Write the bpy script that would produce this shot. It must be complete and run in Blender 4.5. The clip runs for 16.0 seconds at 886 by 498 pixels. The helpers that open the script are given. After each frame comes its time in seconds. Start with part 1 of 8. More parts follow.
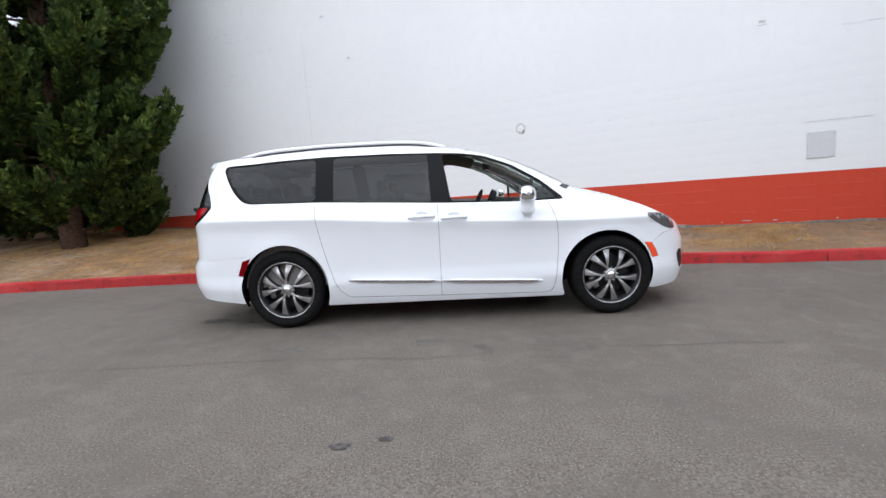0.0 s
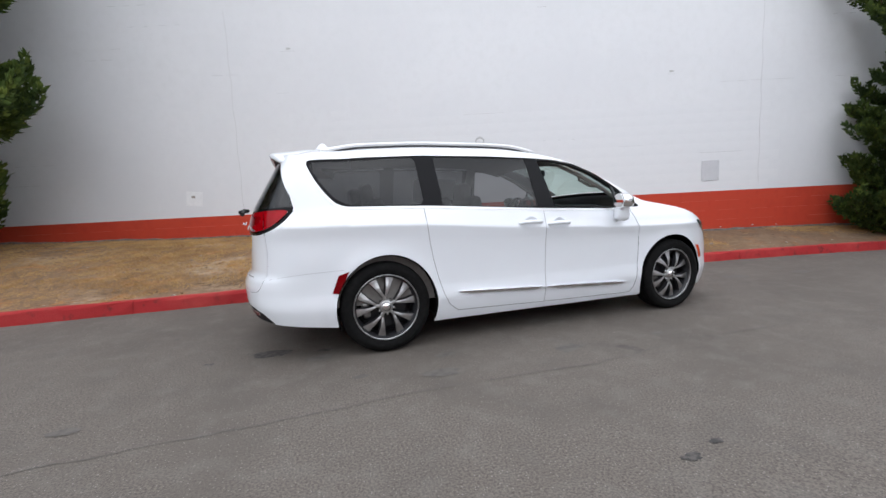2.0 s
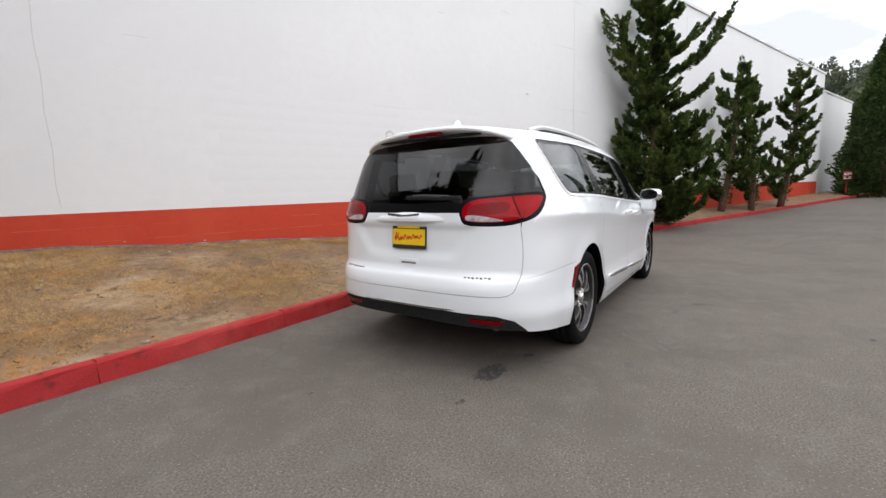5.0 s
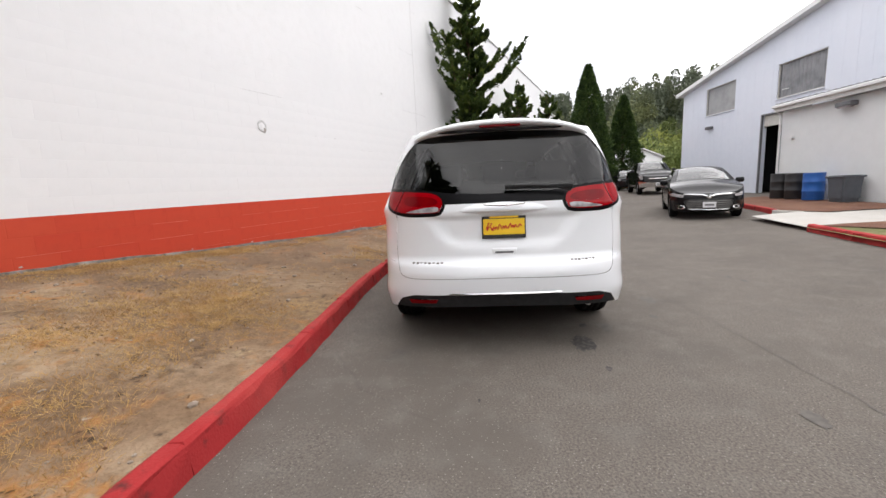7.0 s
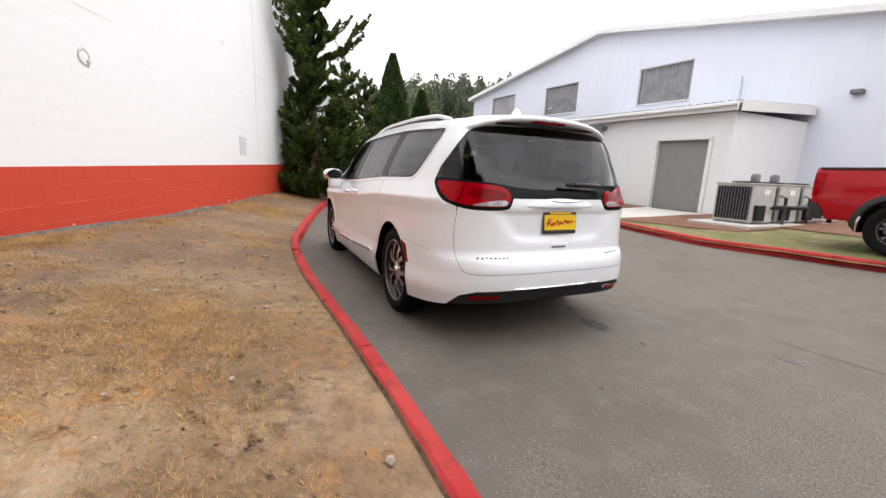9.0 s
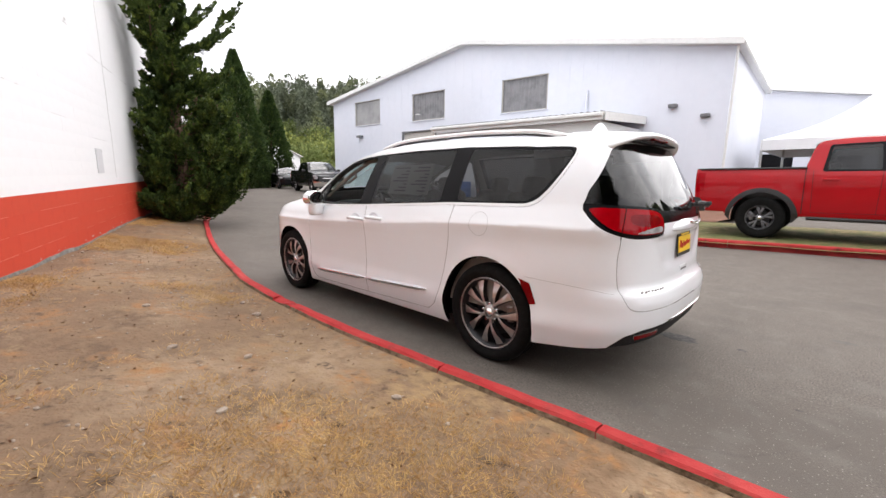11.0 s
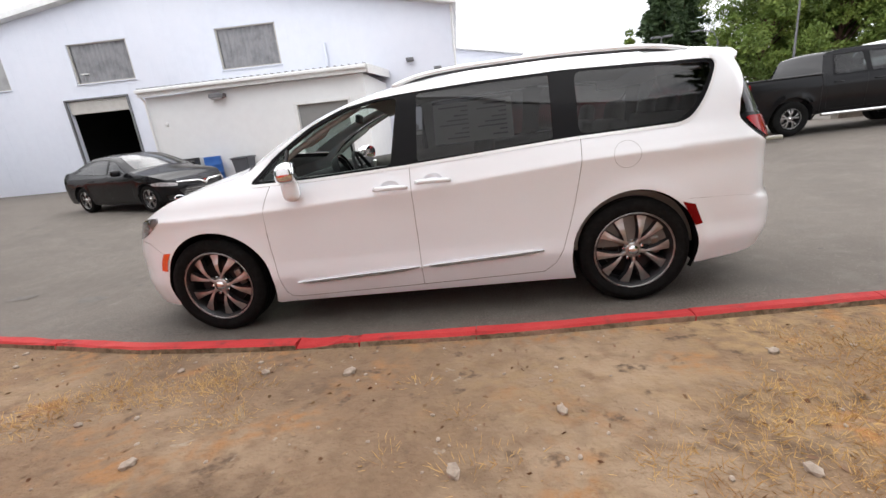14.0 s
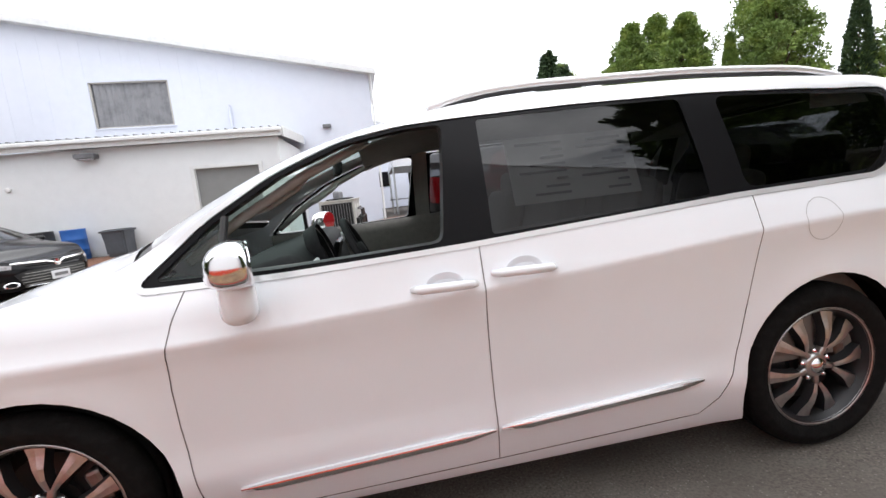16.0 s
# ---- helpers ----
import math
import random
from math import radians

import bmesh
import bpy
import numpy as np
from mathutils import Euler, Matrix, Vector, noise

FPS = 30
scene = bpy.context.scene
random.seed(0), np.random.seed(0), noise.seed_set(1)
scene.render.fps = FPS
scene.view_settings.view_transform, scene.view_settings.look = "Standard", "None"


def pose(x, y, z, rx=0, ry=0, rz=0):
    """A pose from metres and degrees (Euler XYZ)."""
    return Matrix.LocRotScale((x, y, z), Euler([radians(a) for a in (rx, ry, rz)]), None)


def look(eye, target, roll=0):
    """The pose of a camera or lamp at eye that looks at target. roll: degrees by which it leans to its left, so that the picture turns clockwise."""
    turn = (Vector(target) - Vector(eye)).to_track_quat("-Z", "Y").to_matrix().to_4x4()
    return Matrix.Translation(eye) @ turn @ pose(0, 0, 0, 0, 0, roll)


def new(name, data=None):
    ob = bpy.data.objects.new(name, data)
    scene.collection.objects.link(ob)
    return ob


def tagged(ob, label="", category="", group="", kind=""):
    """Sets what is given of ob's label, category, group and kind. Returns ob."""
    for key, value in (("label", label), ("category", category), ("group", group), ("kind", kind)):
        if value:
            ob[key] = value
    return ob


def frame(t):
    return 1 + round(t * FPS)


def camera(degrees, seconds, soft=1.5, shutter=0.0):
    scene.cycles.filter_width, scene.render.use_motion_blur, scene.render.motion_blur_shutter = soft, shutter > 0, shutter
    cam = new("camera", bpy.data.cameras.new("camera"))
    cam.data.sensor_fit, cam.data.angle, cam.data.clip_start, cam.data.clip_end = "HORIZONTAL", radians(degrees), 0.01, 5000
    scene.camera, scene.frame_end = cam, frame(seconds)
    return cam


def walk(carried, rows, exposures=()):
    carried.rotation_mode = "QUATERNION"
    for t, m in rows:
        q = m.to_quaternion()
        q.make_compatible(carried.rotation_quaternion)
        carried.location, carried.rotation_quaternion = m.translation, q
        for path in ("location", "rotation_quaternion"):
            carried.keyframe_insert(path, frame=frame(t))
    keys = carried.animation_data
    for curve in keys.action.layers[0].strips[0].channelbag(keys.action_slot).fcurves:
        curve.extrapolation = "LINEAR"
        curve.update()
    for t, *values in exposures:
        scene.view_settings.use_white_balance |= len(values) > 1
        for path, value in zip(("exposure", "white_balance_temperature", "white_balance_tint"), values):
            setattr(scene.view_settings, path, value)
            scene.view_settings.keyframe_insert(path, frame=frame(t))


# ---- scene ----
cam = camera(93.9, 16.0, soft=1.5)
PATH = [
    (0, (1.603, -4.786, 1.207), (1.559, -2.804, 0.945), -3.0),
    (0.5, (1.028, -4.681, 1.191), (1.1, -2.707, 0.878), -4.6),
    (1, (0.439, -4.581, 1.204), (0.742, -2.622, 0.938), -2.8),
    (1.5, (-0.133, -4.423, 1.221), (0.339, -2.495, 0.98), -4.1),
    (2, (-0.673, -4.215, 1.222), (-0.002, -2.345, 0.993), -1.8),
    (2.5, (-1.24, -3.995, 1.213), (-0.375, -2.209, 0.965), -1.0),
    (3, (-1.734, -3.673, 1.225), (-0.761, -1.94, 1.0), -1.3),
    (3.2, (-1.945, -3.551, 1.2), (-0.867, -1.88, 0.991), -1.5),
    (5.3, (-3.497, -1.579, 1.181), (-1.767, -0.609, 0.922), -1.4),
    (5.5, (-3.625, -1.401, 1.166), (-1.832, -0.556, 0.898), -1.8),
    (6, (-3.794, -0.882, 1.16), (-1.926, -0.229, 0.866), -3.1),
    (6.5, (-3.933, -0.342, 1.167), (-1.985, 0.035, 0.911), -2.4),
    (7, (-3.979, 0.197, 1.172), (-2.004, 0.359, 0.902), -2.5),
    (7.5, (-3.947, 0.698, 1.191), (-1.964, 0.615, 0.944), -1.9),
    (8, (-3.835, 1.177, 1.195), (-1.893, 0.795, 0.907), -2.4),
    (8.5, (-3.639, 1.606, 1.214), (-1.715, 1.112, 0.983), -0.6),
    (8.7, (-3.581, 1.808, 1.223), (-1.712, 1.161, 0.932), 0.8),
    (10.8, (-1.989, 3.208, 1.37), (-0.533, 1.877, 1.041), 0.5),
    (11, (-1.84, 3.321, 1.361), (-0.466, 1.905, 1.032), 0.0),
    (11.5, (-1.425, 3.536, 1.341), (-0.346, 1.897, 0.957), -0.2),
    (12, (-0.949, 3.659, 1.332), (-0.011, 1.943, 0.915), 0.8),
    (12.5, (-0.432, 3.813, 1.361), (0.248, 1.991, 0.894), -1.4),
    (13, (0.065, 3.844, 1.358), (0.587, 1.982, 0.848), -3.7),
    (13.5, (0.537, 3.855, 1.364), (0.801, 1.939, 0.854), -3.0),
    (14, (1.018, 3.780, 1.350), (1.225, 1.872, 0.787), -6.9),
    (14.5, (1.370, 3.537, 1.380), (1.467, 1.608, 0.856), -6.9),
    (15, (1.648, 3.234, 1.400), (1.525, 1.293, 0.935), -7.1),
    (15.5, (1.749, 2.818, 1.359), (1.599, 0.853, 1.020), -7.1),
    (16, (1.822, 2.409, 1.338), (1.551, 0.450, 1.043), -6.3),
]
LIGHTNESS = [(0, 0.61, 5980, 10), (1.5, 0.49, 6020, 10), (2.2, 0.40, 6080, 11), (3, 0.44, 6180, 11), (5.5, 0.56, 6480, 11), (6.5, 0.64, 6560, 12), (8.5, 0.84, 6600, 12), (11, 1.0, 6600, 13), (12, 1.02, 6600, 12), (13, 1.0, 6560, 12), (15, 1.0, 6450, 11), (16, 1.04, 6350, 11)]
walk(cam, [(t, look(eye, target, roll)) for t, eye, target, roll in PATH], LIGHTNESS)

# ---- world and light ----
world = bpy.data.worlds.new("overcast_sky")
scene.world = world
world.use_nodes = True
SUN_UP, SUN_TURN = radians(68), radians(172)


def build_sky():
    nt = world.node_tree
    nt.nodes.clear()
    out = nt.nodes.new("ShaderNodeOutputWorld")
    bg = nt.nodes.new("ShaderNodeBackground")
    sky = nt.nodes.new("ShaderNodeTexSky")
    sky.sky_type, sky.sun_disc = "NISHITA", False
    sky.sun_elevation, sky.sun_rotation = SUN_UP, SUN_TURN
    sky.air_density, sky.dust_density, sky.altitude = 1.0, 2.0, 50
    coord = nt.nodes.new("ShaderNodeTexCoord")
    stretch = nt.nodes.new("ShaderNodeMapping")
    stretch.inputs["Scale"].default_value = (1.0, 1.0, 2.6)
    big = nt.nodes.new("ShaderNodeTexNoise")
    big.inputs["Scale"].default_value, big.inputs["Detail"].default_value = 2.2, 7
    big.inputs["Roughness"].default_value = 0.55
    ramp = nt.nodes.new("ShaderNodeValToRGB")
    ramp.color_ramp.elements[0].position, ramp.color_ramp.elements[0].color = 0.42, (4.9, 5.05, 5.4, 1)
    ramp.color_ramp.elements[1].position, ramp.color_ramp.elements[1].color = 0.59, (10.3, 10.4, 10.6, 1)
    mix = nt.nodes.new("ShaderNodeMix")
    mix.data_type = "RGBA"
    mix.inputs[0].default_value = 0.93
    nt.links.new(coord.outputs["Generated"], stretch.inputs["Vector"])
    nt.links.new(stretch.outputs["Vector"], big.inputs["Vector"])
    nt.links.new(big.outputs["Fac"], ramp.inputs["Fac"])
    nt.links.new(sky.outputs["Color"], mix.inputs[6])
    nt.links.new(ramp.outputs["Color"], mix.inputs[7])
    nt.links.new(mix.outputs[2], bg.inputs["Color"])
    bg.inputs["Strength"].default_value = 0.134
    nt.links.new(bg.outputs["Background"], out.inputs["Surface"])


build_sky()
sun = new("sun", bpy.data.lights.new("sun", "SUN"))
sun.data.energy, sun.data.angle, sun.data.color = 1.35, radians(125), (1.0, 0.97, 0.92)
sun.matrix_world = look((0, 0, 0), (-math.sin(SUN_TURN) * math.cos(SUN_UP), -math.cos(SUN_TURN) * math.cos(SUN_UP), -math.sin(SUN_UP)))

# ---- materials ----
def mat(name, color, rough=0.6, metal=0.0, grain=None, spots=None, bump=0.0, bump_scale=60.0, coat=0.0, spec=0.5, per_piece=0.0):
    """A surface with its base colour, a second colour by fine grain=(colour, scale, low, high), a third by large spots (same form), and relief."""
    m = bpy.data.materials.new(name)
    m.use_nodes = True
    nt = m.node_tree
    bsdf = nt.nodes["Principled BSDF"]
    bsdf.inputs["Roughness"].default_value, bsdf.inputs["Metallic"].default_value = rough, metal
    bsdf.inputs["Coat Weight"].default_value, bsdf.inputs["Coat Roughness"].default_value = coat, 0.04
    bsdf.inputs["Specular IOR Level"].default_value = spec
    bsdf.inputs["Base Color"].default_value = (*color, 1)
    coord = nt.nodes.new("ShaderNodeTexCoord")
    last = None
    for some in (grain, spots):
        if not some:
            continue
        second, scale, low, high = some
        tex = nt.nodes.new("ShaderNodeTexNoise")
        tex.inputs["Scale"].default_value, tex.inputs["Detail"].default_value = scale, 6
        tex.inputs["Roughness"].default_value = 0.6
        nt.links.new(coord.outputs["Object"], tex.inputs["Vector"])
        ramp = nt.nodes.new("ShaderNodeMapRange")
        ramp.inputs["From Min"].default_value, ramp.inputs["From Max"].default_value = low, high
        nt.links.new(tex.outputs["Fac"], ramp.inputs["Value"])
        mix = nt.nodes.new("ShaderNodeMix")
        mix.data_type = "RGBA"
        mix.inputs[6].default_value, mix.inputs[7].default_value = (*color, 1), (*second, 1)
        nt.links.new(ramp.outputs["Result"], mix.inputs[0])
        if last:
            nt.links.new(last, mix.inputs[6])
        last = mix.outputs[2]
    if per_piece:
        info = nt.nodes.new("ShaderNodeObjectInfo")
        spread = nt.nodes.new("ShaderNodeMapRange")
        spread.inputs["To Min"].default_value, spread.inputs["To Max"].default_value = 1 - per_piece, 1 + per_piece
        nt.links.new(info.outputs["Random"], spread.inputs["Value"])
        hsv = nt.nodes.new("ShaderNodeHueSaturation")
        hsv.inputs["Color"].default_value = (*color, 1)
        if last:
            nt.links.new(last, hsv.inputs["Color"])
        nt.links.new(spread.outputs["Result"], hsv.inputs["Value"])
        last = hsv.outputs["Color"]
    if last:
        nt.links.new(last, bsdf.inputs["Base Color"])
    if bump:
        tex = nt.nodes.new("ShaderNodeTexNoise")
        tex.inputs["Scale"].default_value, tex.inputs["Detail"].default_value = bump_scale, 5
        nt.links.new(coord.outputs["Object"], tex.inputs["Vector"])
        node = nt.nodes.new("ShaderNodeBump")
        node.inputs["Strength"].default_value, node.inputs["Distance"].default_value = bump, 0.02
        nt.links.new(tex.outputs["Fac"], node.inputs["Height"])
        nt.links.new(node.outputs["Normal"], bsdf.inputs["Normal"])
    return m


def glass(name, tint, gloss=0.0):
    """Thin pane: what is behind it, tinted, with the sky's reflection on top by the angle."""
    m = bpy.data.materials.new(name)
    m.use_nodes = True
    nt = m.node_tree
    nt.nodes.remove(nt.nodes["Principled BSDF"])
    see = nt.nodes.new("ShaderNodeBsdfTransparent")
    see.inputs["Color"].default_value = (*tint, 1)
    shine = nt.nodes.new("ShaderNodeBsdfGlossy")
    shine.inputs["Roughness"].default_value = 0.01
    facing = nt.nodes.new("ShaderNodeLayerWeight")
    facing.inputs["Blend"].default_value = 0.5
    steep = nt.nodes.new("ShaderNodeMath")
    steep.operation = "POWER"
    steep.inputs[1].default_value = 4.5
    nt.links.new(facing.outputs["Facing"], steep.inputs[0])
    fres = nt.nodes.new("ShaderNodeMath")
    fres.operation = "MULTIPLY_ADD"
    fres.inputs[1].default_value, fres.inputs[2].default_value = 0.95, 0.045
    nt.links.new(steep.outputs["Value"], fres.inputs[0])
    add = nt.nodes.new("ShaderNodeMath")
    add.operation, add.use_clamp = "ADD", True
    add.inputs[1].default_value = gloss
    mix = nt.nodes.new("ShaderNodeMixShader")
    nt.links.new(fres.outputs["Value"], add.inputs[0])
    nt.links.new(add.outputs["Value"], mix.inputs["Fac"])
    nt.links.new(see.outputs["BSDF"], mix.inputs[1])
    nt.links.new(shine.outputs["BSDF"], mix.inputs[2])
    nt.links.new(mix.outputs["Shader"], nt.nodes["Material Output"].inputs["Surface"])
    return m




def asphalt():
    """Worn asphalt: pale and dark stone grains, large worn and damp-looking fields, thin branching cracks."""
    m = mat("worn_asphalt", (0.164, 0.143, 0.123), 0.85, grain=((0.074, 0.064, 0.055), 84, 0.40, 0.66), spots=((0.112, 0.097, 0.083), 0.55, 0.46, 0.60), bump=0.27, bump_scale=165, spec=0.3)
    nt = m.node_tree
    bsdf = nt.nodes["Principled BSDF"]
    coord = nt.nodes.new("ShaderNodeTexCoord")
    base = bsdf.inputs["Base Color"].links[0].from_socket

    def layer(color, factor):
        mix = nt.nodes.new("ShaderNodeMix")
        mix.data_type = "RGBA"
        mix.inputs[7].default_value = (*color, 1)
        nt.links.new(factor, mix.inputs[0])
        return mix

    def ranged(value, low, high, to=1.0):
        node = nt.nodes.new("ShaderNodeMapRange")
        node.inputs["From Min"].default_value, node.inputs["From Max"].default_value, node.inputs["To Max"].default_value = low, high, to
        nt.links.new(value, node.inputs["Value"])
        return node.outputs["Result"]

    def noisy(scale, detail=4):
        tex = nt.nodes.new("ShaderNodeTexNoise")
        tex.inputs["Scale"].default_value, tex.inputs["Detail"].default_value = scale, detail
        nt.links.new(coord.outputs["Object"], tex.inputs["Vector"])
        return tex

    stone = nt.nodes.new("ShaderNodeTexVoronoi")
    stone.inputs["Scale"].default_value = 62
    nt.links.new(coord.outputs["Object"], stone.inputs["Vector"])
    one = layer((0.265, 0.248, 0.228), ranged(stone.outputs["Distance"], 0.16, 0.10, 0.75))
    pick = nt.nodes.new("ShaderNodeSeparateColor")
    nt.links.new(stone.outputs["Color"], pick.inputs["Color"])
    some = nt.nodes.new("ShaderNodeMath")
    some.operation = "MULTIPLY"
    nt.links.new(ranged(stone.outputs["Distance"], 0.24, 0.14, 0.9), some.inputs[0])
    nt.links.new(ranged(pick.outputs["Red"], 0.56, 0.62), some.inputs[1])
    nt.links.new(some.outputs["Value"], one.inputs[0])
    nt.links.new(base, one.inputs[6])
    warp = nt.nodes.new("ShaderNodeVectorMath")
    warp.operation = "MULTIPLY_ADD"
    warp.inputs[1].default_value = (0.55, 0.55, 0.0)
    nt.links.new(noisy(1.3, 5).outputs["Color"], warp.inputs[0])
    nt.links.new(coord.outputs["Object"], warp.inputs[2])
    crack = nt.nodes.new("ShaderNodeTexVoronoi")
    crack.feature = "DISTANCE_TO_EDGE"
    crack.inputs["Scale"].default_value = 0.30
    nt.links.new(warp.outputs["Vector"], crack.inputs["Vector"])
    cut = nt.nodes.new("ShaderNodeMath")
    cut.operation = "MULTIPLY"
    nt.links.new(ranged(crack.outputs["Distance"], 0.0040, 0.0010, 0.14), cut.inputs[0])
    nt.links.new(ranged(noisy(0.6, 3).outputs["Fac"], 0.5, 0.62), cut.inputs[1])
    two = layer((0.03, 0.029, 0.028), cut.outputs["Value"])
    nt.links.new(one.outputs[2], two.inputs[6])
    blot = nt.nodes.new("ShaderNodeMath")
    blot.operation = "MULTIPLY"
    nt.links.new(ranged(noisy(2.1, 3).outputs["Fac"], 0.66, 0.74, 0.6), blot.inputs[0])
    nt.links.new(ranged(noisy(0.7, 2).outputs["Fac"], 0.5, 0.6), blot.inputs[1])
    three = layer((0.045, 0.043, 0.042), blot.outputs["Value"])
    nt.links.new(two.outputs[2], three.inputs[6])
    four = layer((0.20, 0.187, 0.17), ranged(noisy(5.5, 6).outputs["Fac"], 0.50, 0.70, 0.22))
    nt.links.new(three.outputs[2], four.inputs[6])
    five = layer((0.075, 0.070, 0.064), ranged(noisy(2.3, 6).outputs["Fac"], 0.52, 0.72, 0.22))
    nt.links.new(four.outputs[2], five.inputs[6])
    nt.links.new(five.outputs[2], bsdf.inputs["Base Color"])
    return m


ASPHALT = asphalt()


def dirt():
    """Bare trodden earth: pale dusty places, dark damp ones, straw-coloured mats of dead grass and rusty scraps."""
    m = mat("dry_dirt", (0.225, 0.145, 0.087), 0.95, grain=((0.160, 0.101, 0.058), 14.0, 0.45, 0.66), bump=1.0, bump_scale=38, spec=0.2)
    nt = m.node_tree
    bsdf = nt.nodes["Principled BSDF"]
    coord = nt.nodes.new("ShaderNodeTexCoord")
    last = bsdf.inputs["Base Color"].links[0].from_socket
    for color, broad, low, high, fine, cut in (((0.36, 0.262, 0.172), 0.9, 0.47, 0.62, 9, 0.34), ((0.098, 0.062, 0.037), 1.7, 0.53, 0.66, 11, 0.42), ((0.325, 0.22, 0.112), 0.8, 0.51, 0.66, 12, 0.40), ((0.37, 0.175, 0.060), 2.6, 0.53, 0.64, 15, 0.40), ((0.055, 0.036, 0.024), 7.0, 0.62, 0.68, 26, 0.36), ((0.37, 0.275, 0.155), 5.0, 0.60, 0.68, 32, 0.46), ((0.44, 0.39, 0.31), 9.0, 0.69, 0.73, 40, 0.40)):
        masks = []
        for scale, a, b in ((broad, low, high), (fine, cut, cut + 0.22)):
            tex = nt.nodes.new("ShaderNodeTexNoise")
            tex.inputs["Scale"].default_value, tex.inputs["Detail"].default_value = scale, 5
            shift = nt.nodes.new("ShaderNodeVectorMath")
            shift.inputs[1].default_value = (13.7 * broad, 3.1 * scale, 0)
            nt.links.new(coord.outputs["Object"], shift.inputs[0])
            nt.links.new(shift.outputs["Vector"], tex.inputs["Vector"])
            node = nt.nodes.new("ShaderNodeMapRange")
            node.inputs["From Min"].default_value, node.inputs["From Max"].default_value = a, b
            nt.links.new(tex.outputs["Fac"], node.inputs["Value"])
            masks.append(node.outputs["Result"])
        both = nt.nodes.new("ShaderNodeMath")
        both.operation = "MULTIPLY"
        nt.links.new(masks[0], both.inputs[0])
        nt.links.new(masks[1], both.inputs[1])
        mix = nt.nodes.new("ShaderNodeMix")
        mix.data_type = "RGBA"
        mix.inputs[7].default_value = (*color, 1)
        nt.links.new(both.outputs["Value"], mix.inputs[0])
        nt.links.new(last, mix.inputs[6])
        last = mix.outputs[2]
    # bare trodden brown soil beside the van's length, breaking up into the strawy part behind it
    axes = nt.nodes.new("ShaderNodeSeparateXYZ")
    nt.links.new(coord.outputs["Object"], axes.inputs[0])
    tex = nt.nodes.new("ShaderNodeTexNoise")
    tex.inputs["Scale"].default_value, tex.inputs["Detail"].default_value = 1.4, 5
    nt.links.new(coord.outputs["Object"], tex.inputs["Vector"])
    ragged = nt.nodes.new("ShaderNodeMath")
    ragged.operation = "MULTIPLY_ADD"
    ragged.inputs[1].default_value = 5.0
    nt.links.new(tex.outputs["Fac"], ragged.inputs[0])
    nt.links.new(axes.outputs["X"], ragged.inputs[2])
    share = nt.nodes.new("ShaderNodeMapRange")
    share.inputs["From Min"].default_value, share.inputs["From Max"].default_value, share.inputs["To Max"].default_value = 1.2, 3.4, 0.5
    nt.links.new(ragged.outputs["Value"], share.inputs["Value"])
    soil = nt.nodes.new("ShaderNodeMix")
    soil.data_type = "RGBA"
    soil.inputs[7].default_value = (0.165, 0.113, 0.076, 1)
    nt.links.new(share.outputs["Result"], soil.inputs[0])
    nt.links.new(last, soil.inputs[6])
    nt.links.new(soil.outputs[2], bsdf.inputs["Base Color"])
    return m


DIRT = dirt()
MOSSY = mat("soil_stained_concrete", (0.20, 0.145, 0.095), 0.95, grain=((0.10, 0.075, 0.045), 18, 0.45, 0.62), spots=((0.27, 0.17, 0.12), 3.0, 0.5, 0.66), bump=1.0, bump_scale=30, spec=0.2)
WALL_WHITE = mat("white_painted_block", (0.80, 0.80, 0.805), 0.75, grain=((0.765, 0.765, 0.765), 6, 0.45, 0.8), spots=((0.755, 0.757, 0.767), 0.35, 0.4, 0.7), bump=0.03, bump_scale=40)
WALL_RED = mat("red_painted_block", (0.53, 0.058, 0.028), 0.75, grain=((0.46, 0.046, 0.025), 5, 0.45, 0.75), spots=((0.56, 0.075, 0.035), 0.8, 0.45, 0.75), bump=0.04, bump_scale=40, spec=0.25)
KERB_RED = mat("red_kerb_paint", (0.37, 0.026, 0.027), 0.8, grain=((0.10, 0.022, 0.02), 9, 0.54, 0.72), spots=((0.43, 0.05, 0.045), 2.4, 0.45, 0.7), bump=0.28, bump_scale=70, per_piece=0.08, spec=0.25)
CONCRETE = mat("old_concrete", (0.36, 0.33, 0.29), 0.9, grain=((0.25, 0.22, 0.18), 12, 0.45, 0.7), spots=((0.42, 0.40, 0.37), 1.2, 0.4, 0.7), bump=0.4, bump_scale=60)
CLADDING = mat("pale_metal_cladding", (0.68, 0.71, 0.79), 0.55, grain=((0.65, 0.68, 0.76), 3, 0.4, 0.7), spots=((0.71, 0.73, 0.80), 0.25, 0.4, 0.7))
ANNEX_WHITE = mat("off_white_cladding", (0.75, 0.76, 0.76), 0.6, grain=((0.72, 0.73, 0.73), 3, 0.4, 0.7), spots=((0.72, 0.725, 0.72), 0.6, 0.5, 0.8))
TRIM_WHITE = mat("white_metal_trim", (0.74, 0.74, 0.73), 0.5, grain=((0.68, 0.68, 0.67), 8, 0.45, 0.7))
DOOR_GREY = mat("grey_roll_door", (0.235, 0.235, 0.23), 0.55, grain=((0.22, 0.22, 0.215), 6, 0.4, 0.7))
CAR_GAP = mat("dark_panel_gap", (0.02, 0.018, 0.018), 0.9)
SHEET = mat("grey_corrugated_sheet", (0.24, 0.24, 0.25), 0.5, grain=((0.17, 0.17, 0.18), 2.5, 0.42, 0.62))
